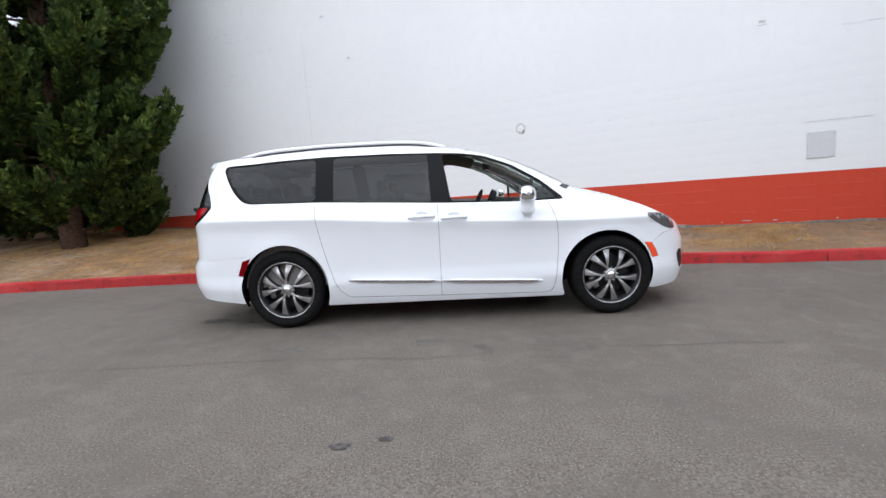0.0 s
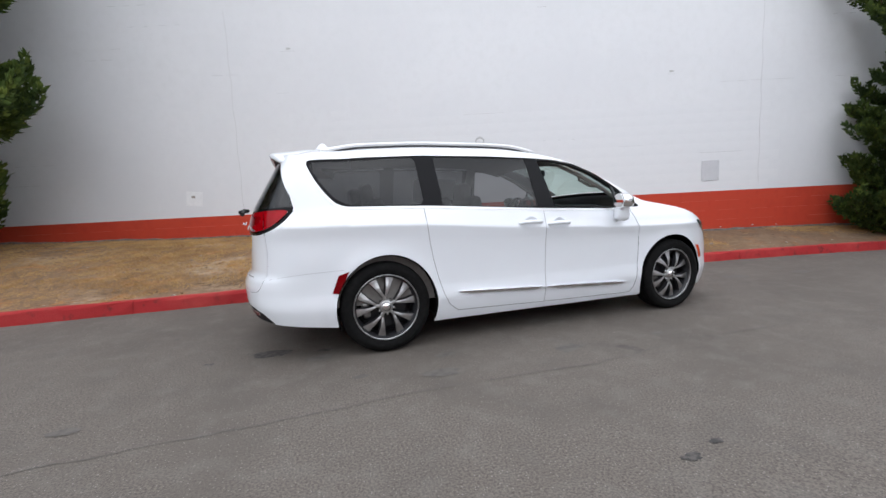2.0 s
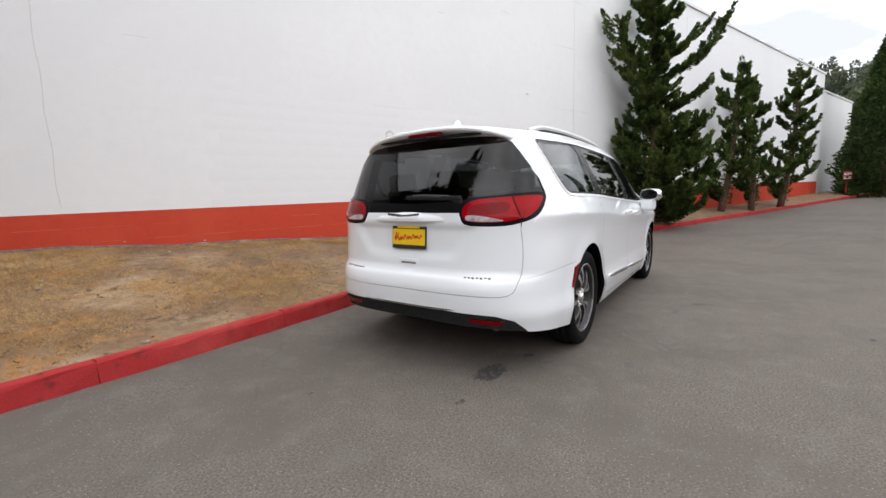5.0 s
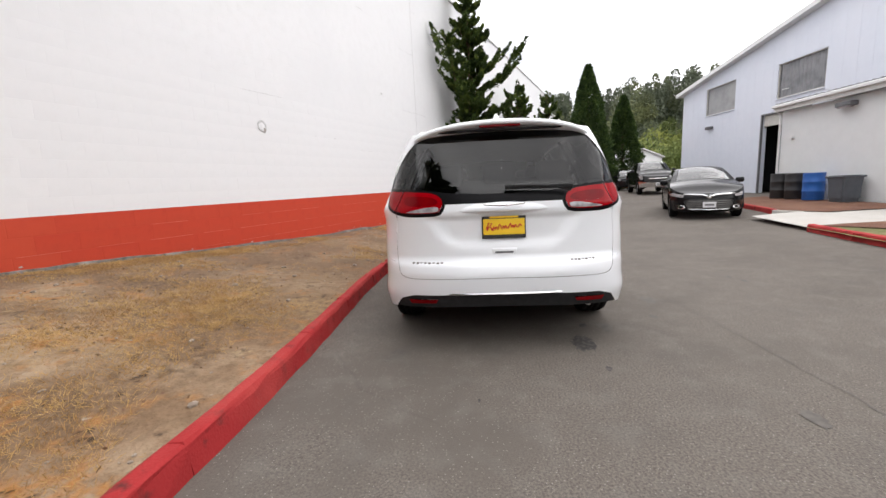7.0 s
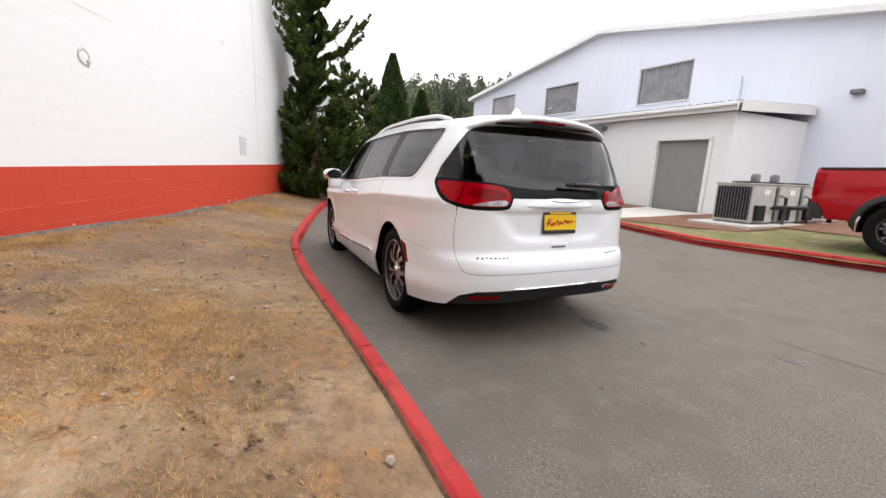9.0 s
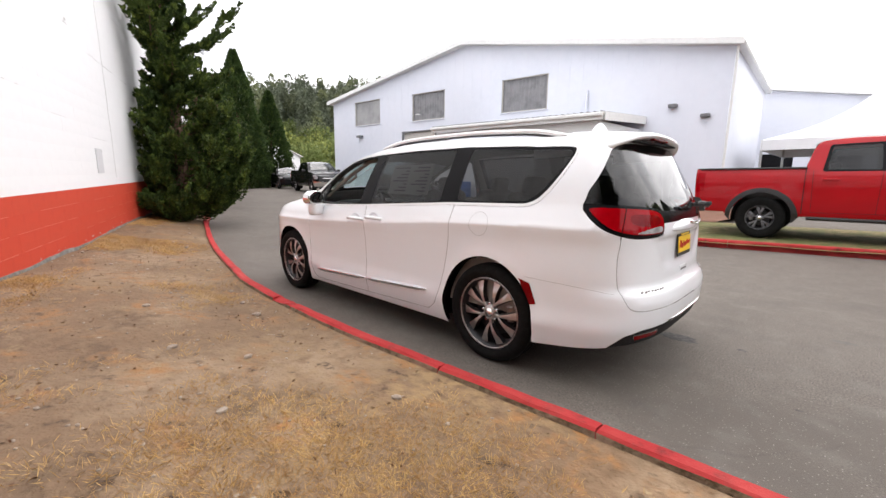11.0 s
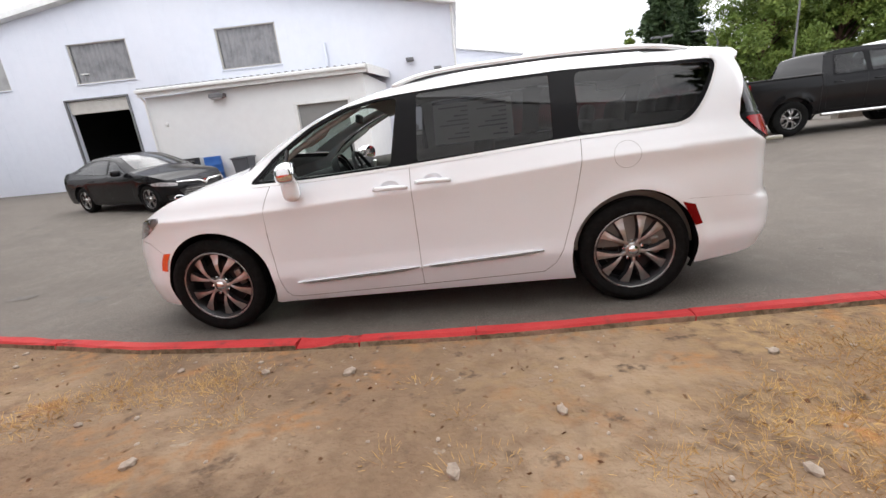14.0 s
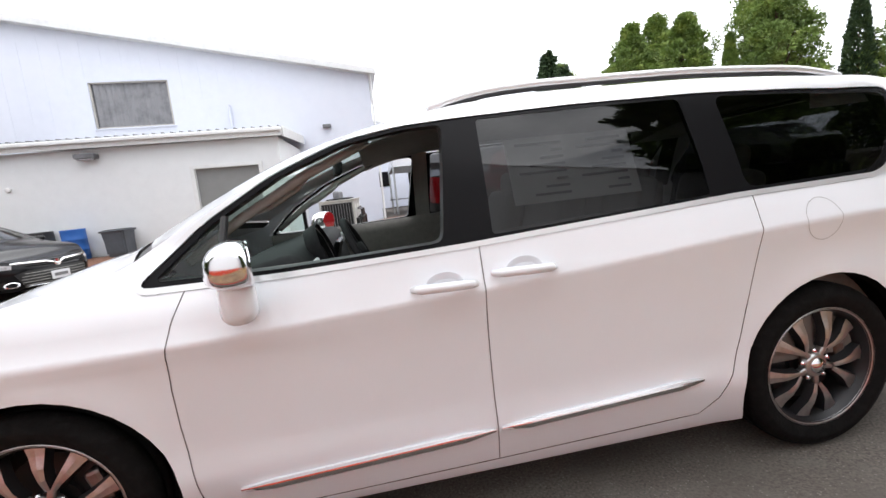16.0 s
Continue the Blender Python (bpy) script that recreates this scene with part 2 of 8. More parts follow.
PALE_PANEL = mat("pale_fogged_panel", (0.36, 0.36, 0.36), 0.45, grain=((0.27, 0.27, 0.27), 1.2, 0.42, 0.6))
# near black without sheen: the shade of recesses put into the colour
DARK = mat("recess_shade_black", (0.005, 0.005, 0.005), 0.9, spec=0.0)
GRILLE_GREY = mat("weathered_steel", (0.18, 0.18, 0.19), 0.6, 0.2, grain=((0.12, 0.12, 0.125), 6, 0.4, 0.7))
MULCH = mat("bark_mulch", (0.17, 0.075, 0.045), 0.95, grain=((0.10, 0.045, 0.03), 25, 0.45, 0.65), spots=((0.20, 0.10, 0.06), 1.0, 0.4, 0.7), bump=1.0, bump_scale=50)
GRASS_GROUND = mat("dry_lawn", (0.13, 0.13, 0.045), 0.95, grain=((0.26, 0.19, 0.09), 6, 0.45, 0.6), spots=((0.09, 0.11, 0.03), 1.5, 0.45, 0.7), bump=0.8, bump_scale=60)
PALE_CONCRETE = mat("pale_concrete", (0.46, 0.44, 0.405), 0.85, grain=((0.40, 0.38, 0.35), 10, 0.45, 0.7), spots=((0.50, 0.48, 0.45), 1.0, 0.4, 0.7), bump=0.2)
BARK = mat("brown_bark", (0.13, 0.075, 0.05), 0.95, grain=((0.07, 0.04, 0.028), 18, 0.4, 0.65), bump=0.8, bump_scale=40)
JUNIPER = mat("juniper_leaf", (0.024, 0.044, 0.010), 0.7, grain=((0.062, 0.096, 0.019), 2.4, 0.43, 0.60), spots=((0.165, 0.215, 0.042), 5.5, 0.53, 0.66), spec=0.2)
CYPRESS = mat("dark_conifer_leaf", (0.032, 0.060, 0.022), 0.75, grain=((0.055, 0.09, 0.026), 1.5, 0.45, 0.65))
SPIRE_LEAF = mat("green_conifer_leaf", (0.027, 0.050, 0.014), 0.75, grain=((0.052, 0.086, 0.021), 1.6, 0.42, 0.62), spots=((0.085, 0.125, 0.029), 4.0, 0.52, 0.66), spec=0.2)
BROADLEAF = mat("bright_broad_leaf", (0.16, 0.235, 0.042), 0.65, grain=((0.27, 0.33, 0.065), 0.8, 0.47, 0.65), spots=((0.075, 0.12, 0.024), 0.3, 0.42, 0.66))
# distance haze is mixed into both hill leaf colours, greyest on the tall trees
HILL_LEAF = mat("hazed_hill_wood_leaf", (0.155, 0.19, 0.062), 0.8, grain=((0.10, 0.13, 0.052), 0.25, 0.45, 0.62), spots=((0.29, 0.31, 0.085), 0.08, 0.52, 0.66), spec=0.2)
HILL_HAZED = mat("hazed_hill_tree_leaf", (0.15, 0.17, 0.12), 0.8, grain=((0.10, 0.12, 0.085), 0.2, 0.45, 0.62), spots=((0.19, 0.21, 0.10), 0.12, 0.5, 0.66), spec=0.2)
PAINT_WHITE = mat("white_car_paint", (0.845, 0.87, 0.90), 0.35, coat=1.0, grain=((0.83, 0.855, 0.885), 2, 0.4, 0.7))
PAINT_RED = mat("red_car_paint", (0.40, 0.005, 0.010), 0.4, coat=0.45, grain=((0.36, 0.004, 0.008), 2, 0.4, 0.7), spec=0.1)
PAINT_BLACK = mat("black_car_paint", (0.007, 0.007, 0.008), 0.14, coat=0.0, grain=((0.010, 0.010, 0.011), 2, 0.4, 0.7), spec=0.22)
BLACK_GLOSS = mat("black_gloss_trim", (0.009, 0.009, 0.010), 0.20, coat=0.0, spec=0.09)
BLACK_TRIM = mat("black_plastic", (0.022, 0.022, 0.023), 0.55, grain=((0.03, 0.03, 0.031), 30, 0.4, 0.7))
GAP = mat("panel_gap", (0.34, 0.34, 0.345), 0.9)
CHROME = mat("chrome", (0.84, 0.84, 0.85), 0.14, 1.0)
BRIGHT_METAL = mat("machined_alloy", (0.56, 0.56, 0.555), 0.40, 1.0, grain=((0.46, 0.455, 0.45), 40, 0.4, 0.7))
ALLOY_DARK = mat("dark_alloy_pocket", (0.020, 0.020, 0.022), 0.40, 0.2)
STEEL = mat("brake_steel", (0.30, 0.29, 0.28), 0.4, 1.0, grain=((0.2, 0.19, 0.18), 20, 0.4, 0.7))
RUBBER = mat("tyre_rubber", (0.009, 0.009, 0.009), 0.8, grain=((0.014, 0.0138, 0.0135), 25, 0.45, 0.7), bump=0.2, bump_scale=80, spec=0.08)
LENS_RED = mat("red_lamp_lens", (0.36, 0.001, 0.006), 0.10, coat=0.25, grain=((0.24, 0.0006, 0.003), 5, 0.35, 0.65), spec=0.06)
LENS_DARK_RED = mat("dark_red_lens", (0.15, 0.0006, 0.003), 0.15, coat=0.15, grain=((0.19, 0.001, 0.003), 8, 0.4, 0.6), spec=0.1)
LENS_CLEAR = mat("clear_lamp_lens", (0.42, 0.40, 0.41), 0.15, coat=1.0, grain=((0.22, 0.2, 0.205), 18, 0.4, 0.6))
LENS_AMBER = mat("amber_lens", (0.85, 0.075, 0.008), 0.15, coat=1.0)
TINTED = glass("tinted_glass", (0.17, 0.175, 0.18), 0.0)
CAR_SCREEN = glass("car_windscreen", (0.45, 0.52, 0.50), 0.14)
CLEAR = glass("clear_green_glass", (0.62, 0.76, 0.70))
WINDOW = glass("window_glass", (0.35, 0.36, 0.37), 0.06)
MIRROR_FACE = mat("mirror_glass", (0.8, 0.82, 0.84), 0.02, 1.0)
LEATHER = mat("grey_leather", (0.20, 0.185, 0.17), 0.55, grain=((0.17, 0.155, 0.145), 30, 0.4, 0.7), bump=0.15, bump_scale=120)
CABIN_DARK = mat("dark_cabin_plastic", (0.02, 0.02, 0.021), 0.7, grain=((0.028, 0.028, 0.029), 30, 0.4, 0.7), spec=0.10)
HEADLINER = mat("pale_headliner", (0.34, 0.325, 0.30), 0.9, grain=((0.30, 0.285, 0.26), 20, 0.4, 0.7))
YELLOW = mat("yellow_plate", (0.88, 0.58, 0.015), 0.4, grain=((0.84, 0.54, 0.012), 9, 0.4, 0.7))
SIGN_RED = mat("red_print", (0.55, 0.03, 0.02), 0.5)
PLATE_WHITE = mat("white_plate", (0.7, 0.7, 0.72), 0.4)
BLUE_PLASTIC = mat("blue_drum_plastic", (0.02, 0.12, 0.42), 0.45, grain=((0.018, 0.10, 0.36), 6, 0.4, 0.7))
BIN_GREY = mat("grey_bin_plastic", (0.085, 0.095, 0.11), 0.55, grain=((0.07, 0.08, 0.09), 8, 0.4, 0.7))
AC_BEIGE = mat("beige_unit_metal", (0.50, 0.495, 0.47), 0.5, grain=((0.40, 0.39, 0.36), 6, 0.4, 0.7))
CANVAS = mat("white_tent_canvas", (0.82, 0.82, 0.83), 0.8, grain=((0.79, 0.79, 0.80), 4, 0.4, 0.7))
STRAW = mat("dry_grass_blade", (0.54, 0.345, 0.130), 0.85, grain=((0.36, 0.205, 0.075), 3.0, 0.42, 0.62), spots=((0.36, 0.21, 0.078), 1.6, 0.56, 0.68))
PEBBLE = mat("pebble", (0.38, 0.32, 0.26), 0.9, grain=((0.24, 0.19, 0.15), 20, 0.4, 0.6))
OIL = mat("oil_stain", (0.036, 0.033, 0.031), 0.75, grain=((0.085, 0.077, 0.069), 26, 0.45, 0.60))
FAINT_OIL = mat("faint_oil_stain", (0.088, 0.080, 0.071), 0.85, grain=((0.118, 0.106, 0.094), 14, 0.40, 0.56))
PAPER = mat("printed_paper", (0.80, 0.80, 0.76), 0.7)
INK = mat("grey_print", (0.18, 0.18, 0.18), 0.7)
HEAD_LENS = mat("dark_headlamp_lens", (0.10, 0.10, 0.105), 0.12, coat=0.8, grain=((0.45, 0.45, 0.46), 9, 0.52, 0.62))
RAIL_SILVER = mat("satin_rail", (0.78, 0.78, 0.78), 0.35, 0.6)
DEAD_LEAF = mat("brown_dead_leaf", (0.15, 0.075, 0.04), 0.8, grain=((0.27, 0.18, 0.10), 3, 0.4, 0.65))

# ---- building tools ----
def mesh_of(bm, name, material, smooth=False, mats=()):
    me = bpy.data.meshes.new(name)
    bm.to_mesh(me)
    bm.free()
    for m in (material, *mats):
        me.materials.append(m)
    if smooth:
        me.shade_smooth()
    return me


def part(name, bm, material, parent=None, label="", smooth=False, mats=()):
    """One bmesh as one mesh object under a thing or a part."""
    ob = new(name, mesh_of(bm, name, material, smooth, mats))
    if parent is not None:
        ob.parent = parent
    if label:
        tagged(ob, label)
    return ob


def thing(name, m, label, category, group="", kind=""):
    ob = new(name)
    ob.empty_display_size = 0.1
    ob.matrix_basis = m
    return tagged(ob, label, category, group, kind)


def box(bm, size, m=None, bevel=0.0, seg=2):
    """A bevelled block of that size, centred at the pose m."""
    made = bmesh.ops.create_cube(bm, size=1.0, matrix=Matrix.Diagonal((*size, 1)))["verts"]
    if bevel:
        edges = list({e for v in made for e in v.link_edges})
        out = bmesh.ops.bevel(bm, geom=edges, offset=bevel, segments=seg, affect="EDGES", profile=0.5)
        made = list({v for f in out["faces"] for v in f.verts} | {v for v in made if v.is_valid})
    if m is not None:
        bmesh.ops.transform(bm, matrix=m, verts=made)
    return made


def boxed(size, m=None, bevel=0.0, seg=2):
    bm = bmesh.new()
    box(bm, size, m, bevel, seg)
    return bm


def lathe(profile, steps=32, m=None, bm=None, closed=False):
    """Turns a profile of (radius, height) round z."""
    bm = bm or bmesh.new()
    rings, made = [], []
    for r, z in profile:
        ring = [bm.verts.new((r * math.cos(a), r * math.sin(a), z)) for a in (2 * math.pi * k / steps for k in range(steps))] if r > 1e-6 else [bm.verts.new((0, 0, z))]
        rings.append(ring)
        made += ring
    pairs = list(zip(rings, rings[1:])) + ([(rings[-1], rings[0])] if closed else [])
    for a, b in pairs:
        for k in range(steps):
            j = (k + 1) % steps
            if len(a) == 1 and len(b) > 1:
                bm.faces.new((a[0], b[k], b[j]))
            elif len(b) == 1 and len(a) > 1:
                bm.faces.new((a[k], a[j], b[0]))
            elif len(a) > 1:
                bm.faces.new((a[k], a[j], b[j], b[k]))
    bmesh.ops.recalc_face_normals(bm, faces=bm.faces[:])
    if m is not None:
        bmesh.ops.transform(bm, matrix=m, verts=made)
    return bm


def tube(points, radius, sides=8, bm=None, caps=True):
    """A round bar along points; radius is one number or one for each point."""
    bm = bm or bmesh.new()
    pts = [Vector(p) for p in points]
    radii = radius if isinstance(radius, (list, tuple)) else [radius] * len(pts)
    rings = []
    for k, p in enumerate(pts):
        ahead = (pts[min(k + 1, len(pts) - 1)] - pts[max(k - 1, 0)]).normalized()
        side = ahead.cross(Vector((0, 0, 1)) if abs(ahead.z) < 0.95 else Vector((1, 0, 0))).normalized()
        up = side.cross(ahead)
        rings.append([bm.verts.new(p + radii[k] * (math.cos(a) * side + math.sin(a) * up)) for a in (2 * math.pi * j / sides for j in range(sides))])
    for a, b in zip(rings, rings[1:]):
        for k in range(sides):
            j = (k + 1) % sides
            bm.faces.new((a[k], a[j], b[j], b[k]))
    if caps:
        bm.faces.new(rings[0][::-1])
        bm.faces.new(rings[-1])
    return bm


def slab(outline, low, high, bm=None):
    """An upright prism over a flat outline of (x, y)."""
    bm = bm or bmesh.new()
    a = [bm.verts.new((x, y, low)) for x, y in outline]
    b = [bm.verts.new((x, y, high)) for x, y in outline]
    bm.faces.new(a[::-1])
    bm.faces.new(b)
    for k in range(len(a)):
        j = (k + 1) % len(a)
        bm.faces.new((a[k], a[j], b[j], b[k]))
    bmesh.ops.recalc_face_normals(bm, faces=bm.faces[:])
    return bm


def ease(x, points):
    """A smooth curve through points (x, value), flat outside them."""
    xs = [p[0] for p in points]
    ys = [p[1] for p in points]
    if x <= xs[0]:
        return ys[0]
    if x >= xs[-1]:
        return ys[-1]
    k = max(i for i in range(len(xs) - 1) if xs[i] <= x)
    d = [(ys[i + 1] - ys[i]) / (xs[i + 1] - xs[i]) for i in range(len(xs) - 1)]

    def slope(i):
        if i == 0 or i == len(xs) - 1:
            return d[0] if i == 0 else d[-1]
        return 0.0 if d[i - 1] * d[i] <= 0 else 2 * d[i - 1] * d[i] / (d[i - 1] + d[i])

    h = xs[k + 1] - xs[k]
    t = (x - xs[k]) / h
    return (1 + 2 * t) * (1 - t) ** 2 * ys[k] + t * (1 - t) ** 2 * h * slope(k) + t * t * (3 - 2 * t) * ys[k + 1] + t * t * (t - 1) * h * slope(k + 1)


def step(x, a, b):
    t = min(1.0, max(0.0, (x - a) / (b - a)))
    return t * t * (3 - 2 * t)

# ---- ground, kerbs, walls ----
WALL_TURN = radians(-19.45)
WALL_AT = Vector((3.144, 3.788, 0))
WALL_WAY = Vector((math.cos(WALL_TURN), math.sin(WALL_TURN), 0))
WALL_OUT = Vector((math.sin(WALL_TURN), -math.cos(WALL_TURN), 0))
KERB_LINE = [(-40, -4.5), (-22, -1.0), (-14, 0.4), (-8, 1.12), (-5, 1.36), (-3, 1.41), (-2, 1.40), (-1, 1.425), (0, 1.47), (1, 1.51), (2, 1.50), (3.2, 1.42), (4.1, 1.26), (5.2, 1.05), (6.2, 0.84), (7.7, 0.48), (9, 0.13), (10.5, -0.27), (11.8, -0.68), (16, -2.15), (22, -4.4), (30, -7.6), (34, -9.8)]


def road_z(x, y):
    """The road: level about the van, rising slowly ahead of it and towards the workshop."""
    return 0.023 * max(0.0, min(x, 75) - 6) + 0.024 * min(8.0, max(0.0, -3 - y)) + 0.045 * step(y - kerb_y(x), -0.5, 0.0) * step(12 - x, 0, 4)


def kerb_y(x):
    return ease(x, KERB_LINE)


def wall_y(x):
    return WALL_AT.y + math.tan(WALL_TURN) * (x - WALL_AT.x)


def verge_z(x, y):
    """The bare verge between the kerb and the painted wall, rising to the wall."""
    a, b = kerb_y(x) + 0.14, wall_y(x)
    t = min(1.3, max(0.0, (y - a) / max(0.3, b - a)))
    base = road_z(x, a) + 0.104
    rise = ease(x, [(-12, 0.44), (-2, 0.42), (1.5, 0.30), (5, 0.20), (8, 0.20), (20, 0.15)])
    lump = 0.025 * noise.noise((x * 0.9, y * 0.9, 0)) + 0.012 * noise.noise((x * 3.1, y * 3.1, 4))
    return base + 0.028 * step(t, 0.02, 0.25) + (rise + 0.01) * step(t, -0.1, 1.15) + lump * step(t, 0, 0.12)


def sheet(name, xs, ys, height, material, inside=None, label="", kind="structure", smooth=True):
    """A ground sheet over a grid; inside(x, y) says which cells belong to it."""
    verts = [(x, y, height(x, y)) for y in ys for x in xs]
    n = len(xs)
    faces = []
    for j in range(len(ys) - 1):
        for i in range(n - 1):
            if inside is None or inside((xs[i] + xs[i + 1]) / 2, (ys[j] + ys[j + 1]) / 2):
                faces.append((j * n + i, j * n + i + 1, (j + 1) * n + i + 1, (j + 1) * n + i))
    me = bpy.data.meshes.new(name)
    me.from_pydata(verts, [], faces)
    bm = bmesh.new()
    bm.from_mesh(me)
    bmesh.ops.delete(bm, geom=[v for v in bm.verts if not v.link_faces], context="VERTS")
    bm.to_mesh(me)
    bm.free()
    me.materials.append(material)
    if smooth:
        me.shade_smooth()
    ob = new(name, me)
    return tagged(ob, label, name.split("_")[-1], kind=kind)


def steps_between(a, b, n):
    return [a + (b - a) * k / n for k in range(n + 1)]


def spread(*marks):
    out = []
    for (a, n), (b, _) in zip(marks, marks[1:]):
        out += steps_between(a, b, n)[:-1]
    return out + [marks[-1][0]]


# the ground runs under everything out to the horizon
def ground_z(x, y):
    return road_z(x, y) - 0.02


sheet("road", spread((-14, 60), (16, 40), (45, 1)), spread((-12, 60), (3, 1)), road_z, ASPHALT, lambda x, y: y < kerb_y(x) + 0.1, "worn grey asphalt road with fine cracks")
sheet("ground", spread((-900, 8), (-14, 4), (-10, 6), (75, 12), (900, 1)), spread((-900, 8), (-30, 6), (-3, 3), (12, 4), (900, 1)), lambda x, y: ground_z(x, y) - 0.05, ASPHALT, None, "flat grey asphalt yard round the buildings")


def build_verge():
    """A strip that follows the kerb and reaches into the wall's foot."""
    xs = spread((-30, 20), (-9, 90), (9, 60), (34, 1))
    rows = 34
    verts, faces = [], []
    for x in xs:
        a, b = kerb_y(x) + 0.125, wall_y(x) + 0.15
        for j in range(rows + 1):
            y = a + (b - a) * j / rows
            verts.append((x, y, verge_z(x, y)))
    for i in range(len(xs) - 1):
        for j in range(rows):
            k = i * (rows + 1) + j
            faces.append((k, k + rows + 1, k + rows + 2, k + 1))
    me = bpy.data.meshes.new("verge")
    me.from_pydata(verts, [], faces)
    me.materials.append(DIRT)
    me.shade_smooth()
    return tagged(new("verge", me), "bare dry dirt verge with straw-coloured grass patches", "ground", kind="structure")


build_verge()


# ---- kerbs ----
def kerb_stone(line, height, width, name, parent, material, lift=0.0, worn=0):
    """One length of kerb along line, a list of (x, y) at its road side; back_side is to the left of the way."""
    bm = bmesh.new()
    shape = [(-0.006, -0.06), (0.0, 0.0), (0.014, height - 0.03), (0.020, height - 0.012), (0.034, height), (width - 0.026, height + 0.001), (width - 0.008, height - 0.010), (width + 0.006, height - 0.05), (width + 0.012, -0.06)]
    rings = []
    rnd = random.Random(round(line[0][0] * 100))
    for k, (x, y) in enumerate(line):
        p, q = Vector(line[max(0, k - 1)]), Vector(line[min(len(line) - 1, k + 1)])
        way = (q - p).normalized()
        left = Vector((-way.y, way.x))
        z = road_z(x, y) + lift
        rings.append([bm.verts.new((x + left.x * a + rnd.uniform(-0.005, 0.005), y + left.y * a + rnd.uniform(-0.005, 0.005), z + h + rnd.uniform(-0.004, 0.004) - (worn * rnd.uniform(0, 0.03) if h > 0.05 else 0))) for a, h in shape])
    for a, b in zip(rings, rings[1:]):
        for k in range(len(shape) - 1):
            f = bm.faces.new((a[k], b[k], b[k + 1], a[k + 1]))
            f.material_index = 1 if k >= len(shape) - 3 else 0
    bm.faces.new(rings[0])
    bm.faces.new(rings[-1][::-1])
    bmesh.ops.recalc_face_normals(bm, faces=bm.faces[:])
    return part(name, bm, material, parent, mats=(MOSSY,))


def build_kerb(name, joints, side_y, material, label, height=0.145, width=0.122, worn_at=None):
    kerb = thing(name, Matrix(), label, "kerb", kind="structure")
    for a, b in zip(joints, joints[1:]):
        gap = 0.0035
        n = max(4, round((b - a) / 0.18))
        line = [(x, side_y(x)) for x in steps_between(a + gap, b - gap, n)]
        kerb_stone(line, height, width, "kerb_stone", kerb, material, worn=1 if worn_at and a < worn_at < b else 0)
    return kerb


build_kerb("kerb", [-30, -24, -18, -12, -7.6, -4.9, -2.48, -1.11, -0.1, 1.12, 1.82, 2.22, 4.1, 6.6, 9.2, 11.8, 14.4, 17, 20, 23, 26, 29, 32], kerb_y, KERB_RED, "red-painted concrete kerb along the verge, chipped", worn_at=2.0)
# the kerb of the far bend, before the tall conifers
FAR_KERB = thing("kerb", Matrix(), "red-painted kerb at the bend before the tall conifers", "kerb", kind="structure")
bend = [(32.05, kerb_y(32.05)), (33.2, -9.25), (34.6, -10.3), (35.8, -11.8), (36.4, -13.4), (36.6, -15.5), (36.7, -18)]
kerb_stone(bend, 0.145, 0.14, "kerb_stone", FAR_KERB, KERB_RED)
RIGHT_LINE = [(-6.2, -6.95), (-4.7, -6.72), (-2.3, -6.36), (0.3, -5.96), (1.5, -5.72), (3.2, -6.02), (4.85, -6.42)]


def right_y(x):
    return ease(x, RIGHT_LINE)


def right_kerb():
    kerb = thing("kerb", Matrix(), "red-painted kerb of the planted island", "kerb", kind="structure")
    for a, b in zip([-4.6, -2.4, -0.3, 1.9, 3.4], [-2.4, -0.3, 1.9, 3.4, 4.85]):
        line = [(x, right_y(x)) for x in steps_between(b - 0.006, a + 0.006, 10)]
        kerb_stone(line, 0.15, 0.15, "kerb_stone", kerb, KERB_RED)
    line = [(x, right_y(x)) for x in steps_between(-4.61, -6.2, 8)]
    kerb_stone(line, 0.15, 0.15, "kerb_stone", kerb, CONCRETE)


def kerb_bed():
    kerb = thing("kerb", Matrix(), "red-painted kerb of the mulch bed beside the walkway", "kerb", kind="structure")
    kerb_stone([(12.9, -9.0), (11, -8.7), (9.2, -8.3), (8.3, -8.05)], 0.14, 0.14, "kerb_stone", kerb, KERB_RED)
    kerb_stone([(8.28, -8.05), (7.9, -8.15), (7.6, -8.38)], 0.12, 0.2, "kerb_stone", kerb, PALE_CONCRETE)


def bed(name, outline, lift, material, label, kind="structure", category="ground"):
    bm = bmesh.new()
    vs = [bm.verts.new((x, y, 0)) for x, y in outline]
    f = bm.faces.new(vs)
    if f.normal.z < 0:
        f.normal_flip()
    bmesh.ops.triangulate(bm, faces=bm.faces[:])
    bmesh.ops.subdivide_edges(bm, edges=bm.edges[:], cuts=5, use_grid_fill=True)
    for v in bm.verts:
        v.co.z = road_z(v.co.x, v.co.y) + lift + 0.02 * noise.noise((v.co.x * 1.5, v.co.y * 1.5, 2))
    bmesh.ops.recalc_face_normals(bm, faces=bm.faces[:])
    return tagged(part(name, bm, material, None, label, smooth=True), category=category, kind=kind)


right_kerb()
kerb_bed()
bed("lawn", [(-6.3, -9.6), (-6.2, -6.9), (-4.7, -6.65), (-2.3, -6.3), (0.3, -5.9), (1.5, -5.66), (3.2, -5.96), (4.8, -6.38), (4.85, -6.6), (4.9, -9.6)], 0.10, GRASS_GROUND, "patchy dry lawn on the island behind the kerb")
bed("mulch_bed", [(0.6, -9.5), (4.87, -9.5), (4.87, -11.05), (1.4, -15.4), (-0.5, -15.4)], 0.115, MULCH, "reddish bark mulch bed beside the annex")
